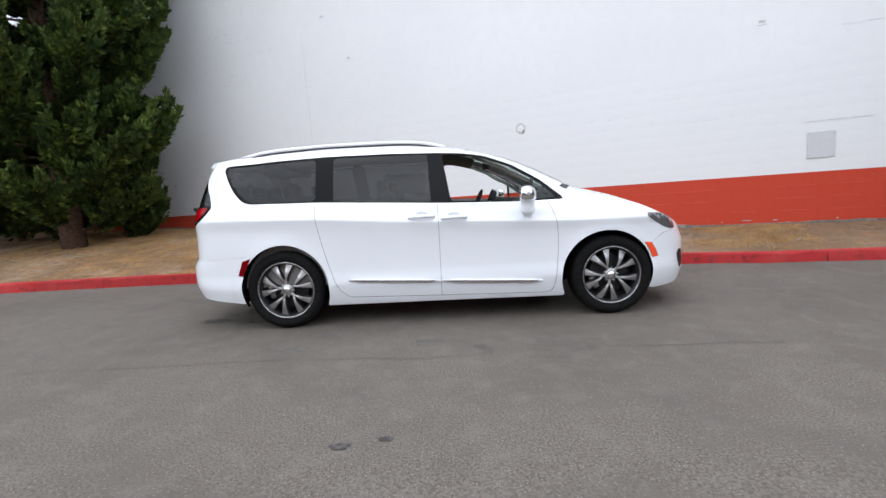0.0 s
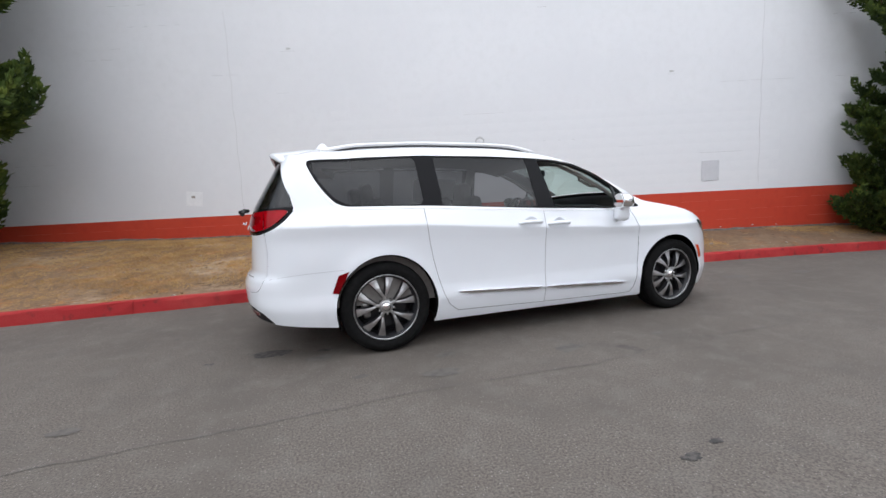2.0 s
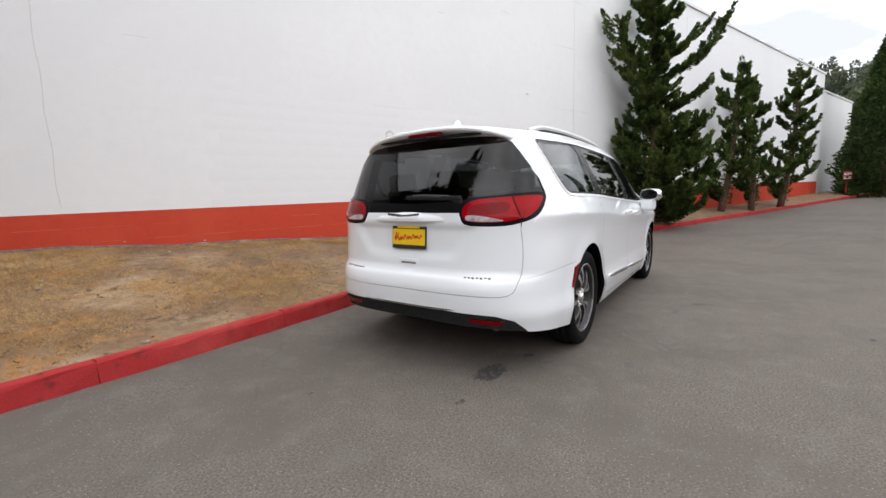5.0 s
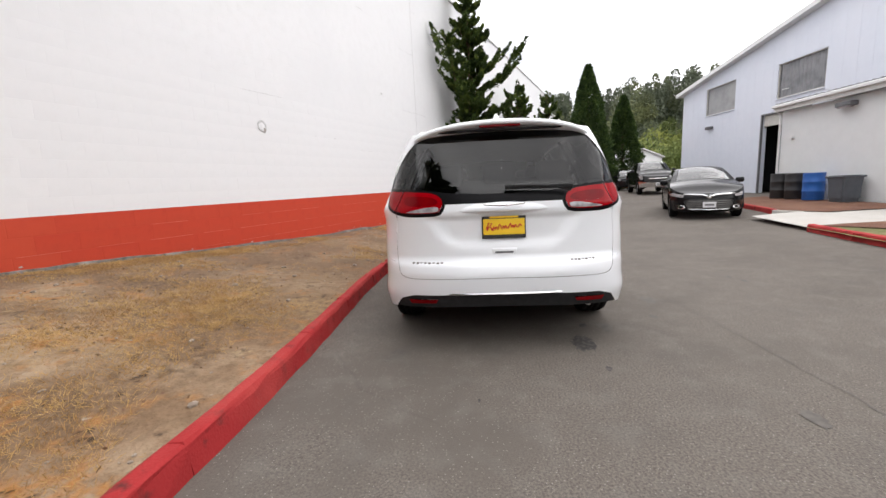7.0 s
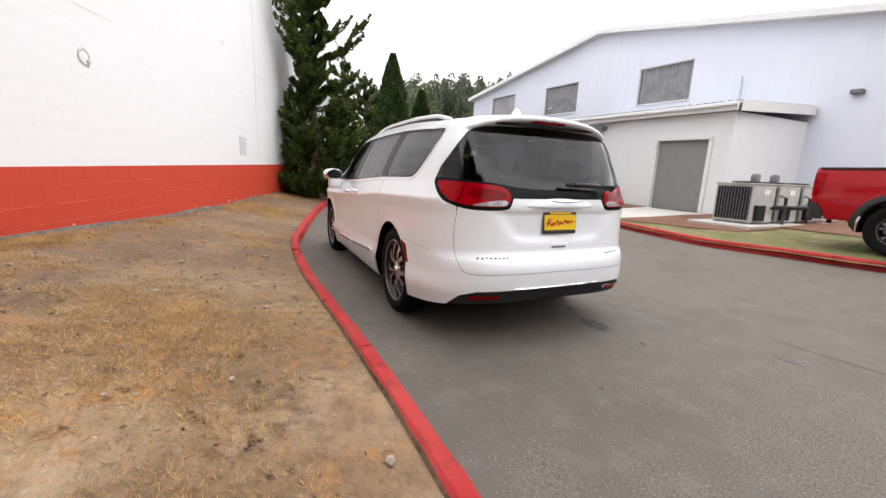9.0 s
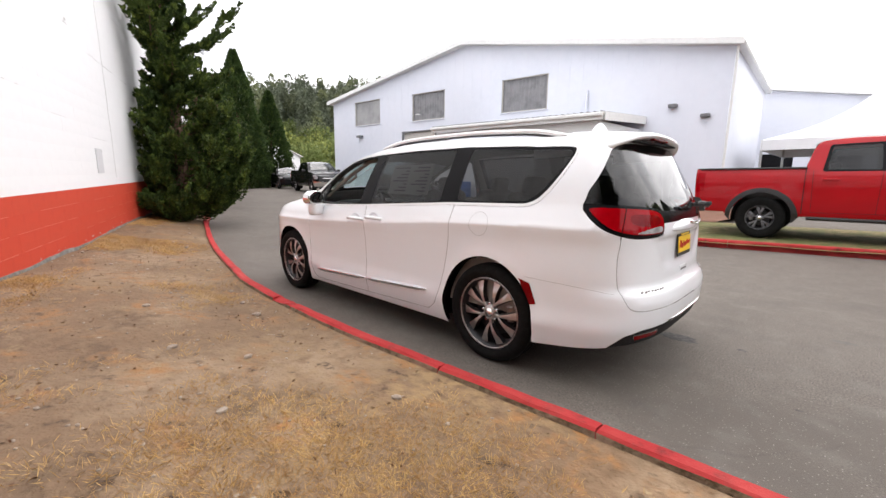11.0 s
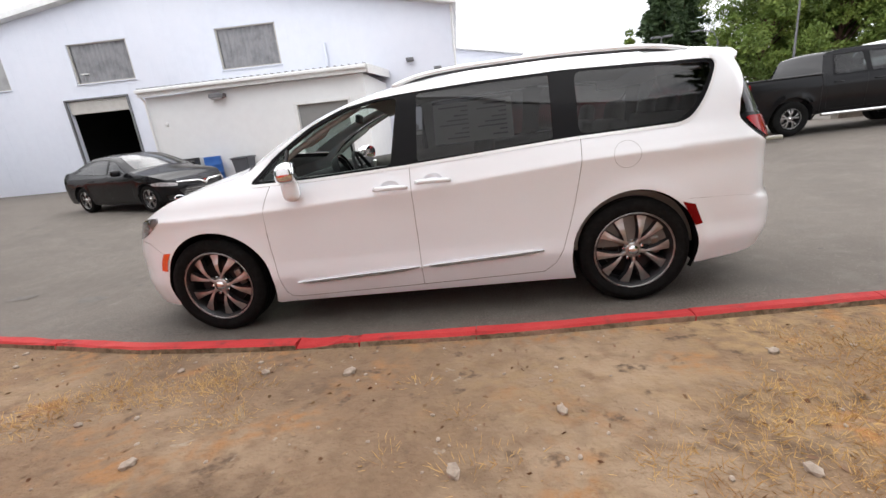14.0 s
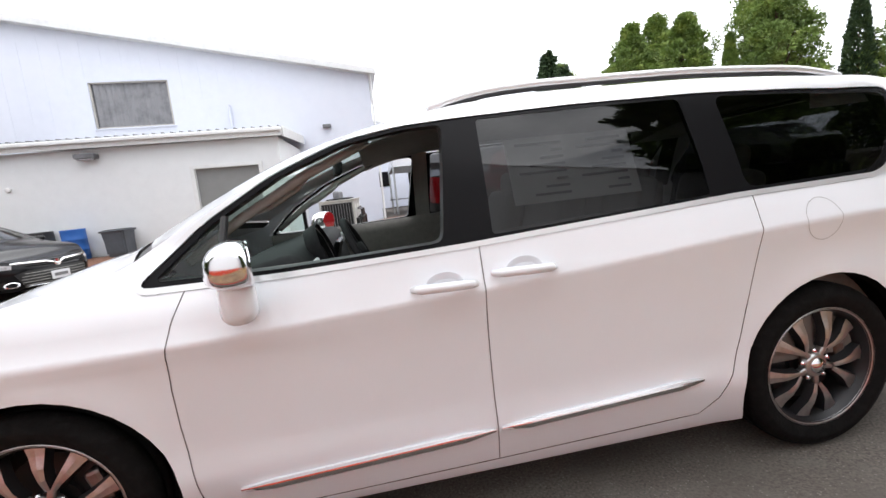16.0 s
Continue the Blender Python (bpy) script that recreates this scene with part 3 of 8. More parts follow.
bed("mulch_bed", [(4.86, -6.62), (4.86, -9.55), (2.0, -9.4), (2.0, -7.6)], 0.115, MULCH, "reddish bark mulch strip beside the walkway")
bed("mulch_bed", [(7.15, -11.1), (7.15, -8.6), (8.3, -8.1), (9.2, -8.36), (11, -8.76), (12.9, -9.06), (13.3, -11.1)], 0.12, MULCH, "reddish bark mulch bed before the annex with bins")
bed("walkway", [(4.9, -6.45), (7.3, -6.9), (7.7, -8.3), (7.1, -8.7), (7.15, -11.1), (4.88, -11.1)], 0.10, PALE_CONCRETE, "pale concrete walkway to the roller door", category="walkway")


# ---- the long painted block wall ----
WALL_POSE = Matrix.Translation(WALL_AT) @ Matrix.Rotation(WALL_TURN, 4, "Z") @ Matrix.Rotation(radians(-1.1), 4, "Y")
BAND_TOP, WALL_TOP, COURSE, BLOCK = 1.165, 7.55, 0.203, 0.406
WALL_FROM, WALL_TO = -26.0, 30.2


def build_wall():
    wall = thing("wall_north", WALL_POSE, "long white-painted concrete block wall with a red band at its foot", "wall", kind="structure")
    part("core", boxed((WALL_TO - WALL_FROM, 0.3, WALL_TOP + 1.2), pose((WALL_TO + WALL_FROM) / 2, 0.156, (WALL_TOP - 1.2) / 2)), WALL_WHITE, wall)
    part("band_core", boxed((WALL_TO - WALL_FROM, 0.02, BAND_TOP + 1.2), pose((WALL_TO + WALL_FROM) / 2, 0.0138, (BAND_TOP - 1.2) / 2)), WALL_RED, wall)
    part("coping", boxed((WALL_TO - WALL_FROM + 0.1, 0.42, 0.1), pose((WALL_TO + WALL_FROM) / 2, 0.16, WALL_TOP + 0.05), 0.01), TRIM_WHITE, wall, "white metal coping")
    return wall


wall_north = build_wall()


def block_mesh(length, height, material):
    """A block face 3.5 mm proud of the joints, with soft edges."""
    bm = bmesh.new()
    d, e = (0.0005, 0.0016) if material is WALL_WHITE else (0.0012, 0.003)
    outer = [bm.verts.new((x * (length / 2 + 0.0018), 0.0, z * (height / 2))) for x, z in ((-1, -1), (1, -1), (1, 1), (-1, 1))]
    inner = [bm.verts.new((x * (length / 2 + 0.0016), -d, z * (height / 2 - e))) for x, z in ((-1, -1), (1, -1), (1, 1), (-1, 1))]
    bm.faces.new(inner)
    for k in range(4):
        j = (k + 1) % 4
        bm.faces.new((outer[k], outer[j], inner[j], inner[k]))
    bmesh.ops.recalc_face_normals(bm, faces=bm.faces[:])
    return bm


# ---- workshop with gable, and its annex ----
SHED_TURN = 2.4
SHED_POSE = pose(1.40, -15.42, 0, 0, -1.1, SHED_TURN)
SHED_FROM, SHED_LONG, SHED_DEEP, SHED_PEAK = 0.35, 25.6, 11.0, 12.88


def opening_wall(bm, outline, holes, y_front, thick):
    """A flat wall over an outline of (x, z), with rectangular holes (x0, z0, x1, z1) right through it."""
    import_xs = sorted({p[0] for p in outline} | {v for h in holes for v in (h[0], h[2])})
    import_zs = sorted({p[1] for p in outline if p[1] <= min(q[1] for q in outline if q[1] > 0)} | {v for h in holes for v in (h[1], h[3])})
    tops = [(p[0], p[1]) for p in outline if p[1] > 0]

    def top_at(x):
        return float(np.interp(x, [p[0] for p in sorted(tops)], [p[1] for p in sorted(tops)]))

    low = min(p[1] for p in outline)
    for x0, x1 in zip(import_xs, import_xs[1:]):
        mid = (x0 + x1) / 2
        zs = [low] + [z for z in import_zs if z > low]
        for k, z0 in enumerate(zs):
            last = k == len(zs) - 1
            z1 = None if last else zs[k + 1]
            zm = z0 + 0.01 if last else (z0 + z1) / 2
            if any(h[0] < mid < h[2] and h[1] < zm < h[3] for h in holes):
                continue
            ta, tb = top_at(x0), top_at(x1)
            if z0 >= max(ta, tb):
                continue
            z1 = max(ta, tb) if last else z1
            ends = ((x0, min(z0, ta)), (x1, min(z0, tb)), (x1, min(z1, tb)), (x0, min(z1, ta)))
            front = [bm.verts.new((x, y_front, z)) for x, z in ends]
            back = [bm.verts.new((x, y_front - thick, z)) for x, z in ends]
            bm.faces.new(front)
            bm.faces.new(back[::-1])
    for x0, z0, x1, z1 in holes:
        ring = ((x0, z0), (x1, z0), (x1, z1), (x0, z1))
        for k in range(4):
            (ax, az), (bx, bz) = ring[k], ring[(k + 1) % 4]
            bm.faces.new([bm.verts.new(p) for p in ((ax, y_front, az), (bx, y_front, bz), (bx, y_front - thick, bz), (ax, y_front - thick, az))])
    for x in (min(p[0] for p in outline), max(p[0] for p in outline)):
        bm.faces.new([bm.verts.new(p) for p in ((x, y_front, low), (x, y_front - thick, low), (x, y_front - thick, top_at(x)), (x, y_front, top_at(x)))])
    bmesh.ops.remove_doubles(bm, verts=bm.verts[:], dist=0.0005)
    bmesh.ops.recalc_face_normals(bm, faces=bm.faces[:])


SHED_WINDOWS = ((7.75, 4.60, 10.40, 6.24), (14.35, 4.66, 17.08, 6.28), (20.18, 4.74, 22.95, 6.36))
SHED_DOOR = (15.0, -0.2, 17.85, 4.0)


def build_shed():
    shed = thing("workshop_building", SHED_POSE, "large pale blue-grey gabled metal workshop with three high windows", "building")
    eave_a, eave_b, ridge, low = 6.12, 6.48, 8.36, -0.4
    bm = bmesh.new()
    opening_wall(bm, [(SHED_FROM, low), (SHED_FROM, eave_a), (SHED_PEAK, ridge), (SHED_LONG, eave_b), (SHED_LONG, low)], [*SHED_WINDOWS, SHED_DOOR], 0.0, 0.2)
    front = part("front_wall", bm, CLADDING, shed)
    for x in (SHED_FROM + 0.1, SHED_LONG - 0.1):
        part("side_wall", boxed((0.2, SHED_DEEP - 0.2, eave_a - low), pose(x, -SHED_DEEP / 2 - 0.1, (eave_a + low) / 2)), CLADDING, shed)
    part("back_wall", boxed((SHED_LONG - SHED_FROM - 0.4, 0.2, 6.5), pose((SHED_LONG + SHED_FROM) / 2, -SHED_DEEP + 0.1, 2.9)), CLADDING, shed)
    for sx, name in ((0, "roof"), (1, "roof")):
        x0, x1 = (SHED_FROM - 0.25, SHED_PEAK) if sx == 0 else (SHED_PEAK, SHED_LONG + 0.25)
        z0, z1 = (eave_a - 0.04, ridge) if sx == 0 else (ridge, eave_b - 0.04)
        bm = slab([(x0, 0.35), (x1, 0.35), (x1, -SHED_DEEP - 0.2), (x0, -SHED_DEEP - 0.2)], 0, 0.09)
        for v in bm.verts:
            v.co.z += z0 + (z1 - z0) * (v.co.x - x0) / (x1 - x0)
        part(name, bm, TRIM_WHITE, shed, "white metal roof sheet")
        bm = bmesh.new()
        rings = [[bm.verts.new((x, y, z + dz)) for y, dz in ((0.34, -0.02), (0.42, -0.02), (0.42, 0.2), (0.34, 0.2))] for x, z in ((x0, z0), (x1, z1))]
        for k in range(4):
            j = (k + 1) % 4
            bm.faces.new((rings[0][k], rings[0][j], rings[1][j], rings[1][k]))
        bm.faces.new(rings[0][::-1])
        bm.faces.new(rings[1])
        bmesh.ops.recalc_face_normals(bm, faces=bm.faces[:])
        part("barge_board", bm, TRIM_WHITE, shed, "white barge board with folded edge")
    # fine vertical ribs of the cladding
    bm = bmesh.new()
    for k in range(1, 40):
        x = SHED_FROM + (SHED_LONG - SHED_FROM) * k / 40
        top = (eave_a + (ridge - eave_a) * (x - SHED_FROM) / (SHED_PEAK - SHED_FROM) if x < SHED_PEAK else eave_b + (ridge - eave_b) * (SHED_LONG - x) / (SHED_LONG - SHED_PEAK)) - 0.03
        spans = [(low, top)]
        for h in (*SHED_WINDOWS, SHED_DOOR):
            if h[0] - 0.12 < x < h[2] + 0.12:
                spans = [s for a, b in spans for s in ((a, min(b, h[1] - 0.1)), (max(a, h[3] + 0.1), b)) if s[1] - s[0] > 0.05]
        for a, b in spans:
            box(bm, (0.025, 0.005, b - a), pose(x, 0.0025, (a + b) / 2))
    tagged(part("cladding_rib", bm, CLADDING, shed), kind="stuff")
    for k, (x0, z0, x1, z1) in enumerate(SHED_WINDOWS):
        win = part("window", boxed((x1 - x0, 0.02, z1 - z0), pose((x0 + x1) / 2, -0.19, (z0 + z1) / 2)), DARK, shed, "tall workshop window closed with grey sheet")
        bm = bmesh.new()
        if k < 2:
            n = 90
            cols = [[bm.verts.new((x0 + (x1 - x0) * i / n, -0.13 + 0.022 * math.sin(i * 0.9) + 0.012 * math.sin(i * 0.31 + k), z)) for z in (z0, z1)] for i in range(n + 1)]
            for c, d in zip(cols, cols[1:]):
                bm.faces.new((c[0], d[0], d[1], c[1]))
            bmesh.ops.recalc_face_normals(bm, faces=bm.faces[:])
            part("corrugated_sheet", bm, SHEET, win, "grey corrugated plastic sheet", smooth=True)
        else:
            box(bm, (x1 - x0, 0.02, z1 - z0), pose((x0 + x1) / 2, -0.13, (z0 + z1) / 2))
            part("pale_panel", bm, PALE_PANEL, win, "fogged pale panel")
        bm = bmesh.new()
        for bx, w in ((x0 + 0.035, 0.07), (x1 - 0.03, 0.06)):
            box(bm, (w, 0.06, z1 - z0 - 0.01), pose(bx, -0.07, (z0 + z1) / 2), 0.006)
        for bz in (z0 + 0.035, z1 - 0.02):
            box(bm, (x1 - x0 - 0.14, 0.06, 0.045), pose((x0 + x1) / 2, -0.07, bz), 0.006)
        part("window_frame", bm, PALE_CONCRETE, win, "weathered pale window frame")
        if k == 1:
            part("white_pipe", tube([(x1 - 0.25, -0.09, z0 + 0.42), (x1 - 0.62, -0.09, z0 + 0.40)], 0.03, 8), TRIM_WHITE, win)
        part("sill", boxed((x1 - x0 + 0.06, 0.07, 0.04), pose((x0 + x1) / 2, 0.025, z0 - 0.022), 0.008), CLADDING, win)
    x0, z0, x1, z1 = SHED_DOOR
    part("door_hood", boxed((x1 - x0 - 0.04, 0.12, 0.55), pose((x0 + x1) / 2, -0.1, z1 - 0.28), 0.02), mat("beige_roll_box", (0.52, 0.50, 0.46), 0.5, grain=((0.46, 0.44, 0.40), 5, 0.4, 0.7)), shed, "rolled-up beige door box")
    bm = bmesh.new()
    for x in (x0 - 0.04, x1 + 0.04):
        box(bm, (0.08, 0.1, z1 - z0), pose(x, 0.03, (z0 + z1) / 2), 0.008)
    box(bm, (x1 - x0 + 0.16, 0.1, 0.07), pose((x0 + x1) / 2, 0.03, z1 + 0.036), 0.008)
    part("door_frame", bm, GRILLE_GREY, shed)
    # the dark hall behind the open door
    bm = bmesh.new()
    box(bm, (6.0, 0.1, 4.4), pose(16.1, -7.9, 2.0))
    box(bm, (0.1, 7.6, 4.4), pose(13.05, -4.05, 2.0))
    box(bm, (0.1, 7.6, 4.4), pose(19.15, -4.05, 2.0))
    box(bm, (6.2, 7.6, 0.1), pose(16.1, -4.05, 4.25))
    part("inner_hall", bm, CABIN_DARK, shed, "dark workshop bay seen through the open door")
    for x, y in ((15.2, -4.5), (16.4, -6.0)):
        part("shelf", boxed((0.9, 0.5, 0.08), pose(x, y, 1.25), 0.01), STEEL, shed)
        part("machine", boxed((0.7, 0.6, 1.2), pose(x, y, 0.62), 0.04), GRILLE_GREY, shed)
    part("wall_lamp", boxed((0.5, 0.25, 0.16), pose(22.3, 0.12, 3.98), 0.03), GRILLE_GREY, shed, "grey wall-pack lamp")
    part("gutter", tube([(SHED_FROM - 0.22, 0.36, eave_a + 0.05), (SHED_FROM - 0.22, -SHED_DEEP, eave_a + 0.05)], 0.08, 8), TRIM_WHITE, shed)
    part("downpipe", tube([(SHED_FROM - 0.07, 0.08, eave_a), (SHED_FROM - 0.07, 0.06, 5.6), (SHED_FROM - 0.07, 0.06, -0.2)], 0.045, 8), TRIM_WHITE, shed)
    part("vent_pipe", tube([(5.75, 0.08, 3.9), (5.75, 0.08, 5.2)], 0.06, 8), CLADDING, shed)
    for x, z in ((2.2, 4.2), (1.05, 3.75)):
        part("wall_lamp", boxed((0.32, 0.22, 0.14), pose(x, 0.11, z), 0.03), GRILLE_GREY, shed, "small grey wall lamp")
    return shed


build_shed()


def build_annex():
    x0, x1, y0, y1 = 4.72, 12.76, -11.26, -15.3
    annex = thing("annex", pose(x0, y0, 0, 0, -1.1, 0.5), "low off-white lean-to annex with a grey roller door", "building")
    w, d, top, low = x1 - x0, y0 - y1, 3.42, -0.1
    door = (0.66, 0.1, 2.5, 2.62)
    bm = bmesh.new()
    opening_wall(bm, [(0, low), (0, top), (w, top), (w, low)], [door], 0.0, 0.16)
    part("front_wall", bm, ANNEX_WHITE, annex)
    for x in (0.08, w - 0.08):
        part("side_wall", boxed((0.16, d - 0.16, top - low), pose(x, -d / 2 - 0.08, (top + low) / 2)), ANNEX_WHITE, annex)
    bm = slab([(-0.16, 0.22), (w + 0.06, 0.22), (w + 0.06, -d), (-0.16, -d)], 0, 0.06)
    for v in bm.verts:
        v.co.z += top + 0.2 + 0.06 * (0.22 - v.co.y)
    part("roof", bm, TRIM_WHITE, annex, "pale ribbed metal roof")
    for k in range(34):
        x = -0.1 + (w + 0.12) * k / 33
        bm = slab([(x - 0.02, 0.25), (x + 0.02, 0.25), (x + 0.02, -d), (x - 0.02, -d)], 0.0602, 0.095)
        for v in bm.verts:
            v.co.z += top + 0.2 + 0.06 * (0.22 - v.co.y)
        part("roof_rib", bm, GRILLE_GREY, annex)
    part("fascia", boxed((w + 0.26, 0.05, 0.26), pose(w / 2 - 0.05, 0.24, top + 0.12), 0.006), TRIM_WHITE, annex, "white fascia board")
    part("gutter", boxed((w + 0.28, 0.1, 0.1), pose(w / 2 - 0.06, 0.32, top + 0.17), 0.02), TRIM_WHITE, annex)
    bm = boxed((0.05, d, 0.3), pose(-0.19, -d / 2 + 0.1, top + 0.12), 0.006)
    for v in bm.verts:
        v.co.z += 0.06 * (0.22 - v.co.y)
    part("side_fascia", bm, TRIM_WHITE, annex)
    part("downpipe", tube([(w - 0.02, 0.3, top + 0.1), (w - 0.02, 0.08, top - 0.15), (w - 0.02, 0.07, 0.1)], 0.04, 8), TRIM_WHITE, annex)
    a, b, c, e = door
    leaf = part("roller_door", boxed((c - a, 0.03, e - b), pose((a + c) / 2, -0.1, (b + e) / 2)), DOOR_GREY, annex, "closed plain grey roller door")
    for k in range(28):
        z = b + (e - b) * (k + 0.5) / 28
        part("slat", boxed((c - a - 0.02, 0.006, (e - b) / 28 * 0.95), pose((a + c) / 2, -0.082, z), 0.002, 1), DOOR_GREY, leaf)
    bm = bmesh.new()
    for x in (a - 0.06, c + 0.06):
        box(bm, (0.12, 0.06, e - b), pose(x, 0.03, (b + e) / 2), 0.006)
    box(bm, (c - a + 0.24, 0.06, 0.1), pose((a + c) / 2, 0.03, e + 0.05), 0.006)
    part("door_frame", bm, TRIM_WHITE, annex)
    lamp = part("wall_lamp", boxed((0.55, 0.26, 0.14), pose(5.25, 0.13, 3.2), 0.03), GRILLE_GREY, annex, "grey wall-pack lamp")
    part("lens", boxed((0.42, 0.16, 0.05), pose(5.25, 0.16, 3.11), 0.015), LENS_CLEAR, lamp)
    part("pipe_cap", lathe([(0, 0), (0.07, 0.0), (0.07, 0.05), (0.04, 0.07), (0, 0.07)], 14, pose(7.45, 0.0, 2.44, -90)), TRIM_WHITE, annex)
    return annex


build_annex()

# ---- curved vehicle shells ----
class Shell:
    """A body skin over (s, z): s runs from the middle of the tail (lowest) along the left flank, where s = x, to the middle of the nose;
    z is the height. Tail and nose are rounded plans whose ends shift with the height."""

    def __init__(self, rear, front, width, tail, nose, top, rear_n, front_n, pinch=None, flare=(), crease=None, dent=None, rear_run=None):
        self.rx, self.rl = rear
        self.fx, self.fl = front
        self.width, self.tail, self.nose, self.top, self.rear_n, self.front_n = width, tail, nose, top, rear_n, front_n
        self.pinch, self.flare, self.crease, self.dent = pinch, flare, crease, dent
        self.rear_run = rear_run or rear_n
        self.rear_s, self.rear_a = self.bend(self.rl, 2.6)
        self.front_s, self.front_a = self.bend(self.fl, 2.3)
        self.low, self.high = self.rx - self.rear_s[-1], self.fx + self.front_s[-1]

    def bend(self, length, n):
        a = np.linspace(0, math.pi / 2, 200)
        x, y = length * np.sin(a) ** (2 / n), np.cos(a) ** (2 / n)
        return np.r_[0, np.cumsum(np.hypot(np.diff(x), np.diff(y)))], a

    def at(self, s, z):
        wr = wf = 0.0
        if s < self.rx:
            a = float(np.interp(self.rx - s, self.rear_s, self.rear_a))
            n = ease(z, self.rear_n)
            wr = math.sin(a) ** (2 / ease(z, self.rear_run))
            x, y = self.rx - self.rl * wr, max(0.0, 1 - wr**n) ** (1 / n)
        elif s > self.fx:
            a = float(np.interp(s - self.fx, self.front_s, self.front_a))
            n = ease(z, self.front_n)
            wf = math.sin(a) ** (2 / n)
            x, y = self.fx + self.fl * wf, max(0.0, math.cos(a)) ** (2 / n)
        else:
            x, y = s, 1.0
        level = z
        if self.crease and abs(z - 0.99) < 0.24:
            level -= ease(x, self.crease) * (0.5 + 0.5 * math.cos(math.pi * (z - 0.99) / 0.24))
        w = ease(level, self.width)
        if self.pinch:
            w -= self.pinch(x, z)
        for cx, cz, r, h in self.flare:
            d = math.hypot(x - cx, z - cz) - r
            w += h * math.exp(-((d / 0.07) ** 2))
        if self.dent:
            x += self.dent(s - self.low, z)
        return Vector((x + wr**1.5 * ease(z, self.tail) + wf**1.5 * ease(z, self.nose), y * w, z))

    def normal(self, s, z):
        e = 0.004
        a = self.at(min(s + e, self.high), z) - self.at(max(s - e, self.low), z)
        b = self.at(s, z + e) - self.at(s, z - e)
        n = b.cross(a)
        if n.length < 1e-9:
            return Vector((-1 if s < 0 else 1, 0, 0))
        n.normalize()
        return n

    def s_of_x(self, x, z=0.8):
        lo, hi = self.low, self.high
        for _ in range(40):
            mid = (lo + hi) / 2
            lo, hi = (mid, hi) if self.at(mid, z).x < x else (lo, mid)
        return (lo + hi) / 2

    def top_z(self, s):
        if s < self.rx - 0.3:
            y = self.at(s, 1.5).y / max(0.2, self.at(self.rx, 1.5).y)
            return ease(self.rx - 0.3, self.top) + 0.03 * (1 - min(1, y) ** 2)
        return ease(s, self.top)


VAN_TAIL = 0.005
VAN = Shell(
    rear=(-0.30, 0.80),
    front=(3.12, 0.95),
    width=[(0.15, 0.90), (0.24, 0.945), (0.34, 0.972), (0.42, 0.985), (0.55, 0.972), (0.75, 0.976), (0.88, 0.985), (0.94, 0.9935), (0.978, 0.9985), (0.99, 0.9995), (1.002, 0.9965), (1.035, 0.9845), (1.12, 0.956), (1.2, 0.925), (1.35, 0.862), (1.5, 0.787), (1.6, 0.733), (1.66, 0.695), (1.72, 0.65)],
    tail=[(z, d - VAN_TAIL) for z, d in ((0.2, 0.10), (0.34, 0.05), (0.46, 0.01), (0.58, 0.0), (0.64, 0.015), (0.70, 0.06), (0.85, 0.065), (1.0, 0.065), (1.1, 0.08), (1.2, 0.11), (1.35, 0.195), (1.5, 0.285), (1.62, 0.355), (1.7, 0.39))],
    nose=[(0.15, -0.12), (0.25, -0.03), (0.4, 0.0), (0.6, 0.0), (0.75, -0.05), (0.85, -0.12), (1.0, -0.3), (1.2, -0.6)],
    top=[(-0.75, 1.60), (-0.4, 1.642), (0.0, 1.672), (0.5, 1.692), (1.0, 1.69), (1.4, 1.668), (1.7, 1.62), (2.0, 1.535), (2.3, 1.41), (2.6, 1.255), (2.75, 1.17), (3.0, 1.12), (3.3, 1.055), (3.6, 0.965), (3.85, 0.87), (4.1, 0.80), (5, 0.77)],
    rear_n=[(0.5, 3.3), (0.9, 3.2), (1.1, 3.2), (1.6, 4.6)],
    rear_run=[(0.9, 2.6), (1.1, 3.0), (1.6, 4.6)],
    front_n=[(0.3, 2.3), (1.2, 2.3)],
    pinch=lambda x, z: 0.11 * step(x, 1.7, 2.8) * step(z, 1.0, 1.25) + 0.035 * step(-x, -0.2, 0.7) * step(z, 0.72, 0.98) * (1 - 0.65 * step(z, 1.1, 1.5)) + 0.018 * step(-x, 0.1, 0.7) * (1 - step(z, 0.72, 0.98)),
    dent=lambda u, z: 0.020 * step(0.28 + 0.9 * (z - 0.80) - u, -0.09, 0.07) * step(z, 0.745, 0.845) * (1 - step(z, 0.97, 1.02)) if u < 0.7 and 0.74 < z < 1.03 else 0.0,
    flare=((0, 0.375, 0.43, 0.012), (3.06, 0.375, 0.43, 0.012)),
    crease=[(-0.6, 0.07), (-0.2, 0.068), (0.2, 0.055), (0.5, 0.035), (0.8, 0.01), (1.4, -0.03), (1.9, -0.05), (2.4, -0.085), (3.0, -0.11)],
)


from mathutils.geometry import delaunay_2d_cdt


def rounded(points, times=2, closed=True):
    """Cuts the corners of an outline, so that it runs in curves."""
    pts = [Vector(p) for p in points]
    for _ in range(times):
        out = [] if closed else [pts[0]]
        for k in range(len(pts) if closed else len(pts) - 1):
            a, b = pts[k], pts[(k + 1) % len(pts)]
            out += [a.lerp(b, 0.25), a.lerp(b, 0.75)]
        pts = out if closed else out + [pts[-1]]
    return [tuple(p) for p in pts]


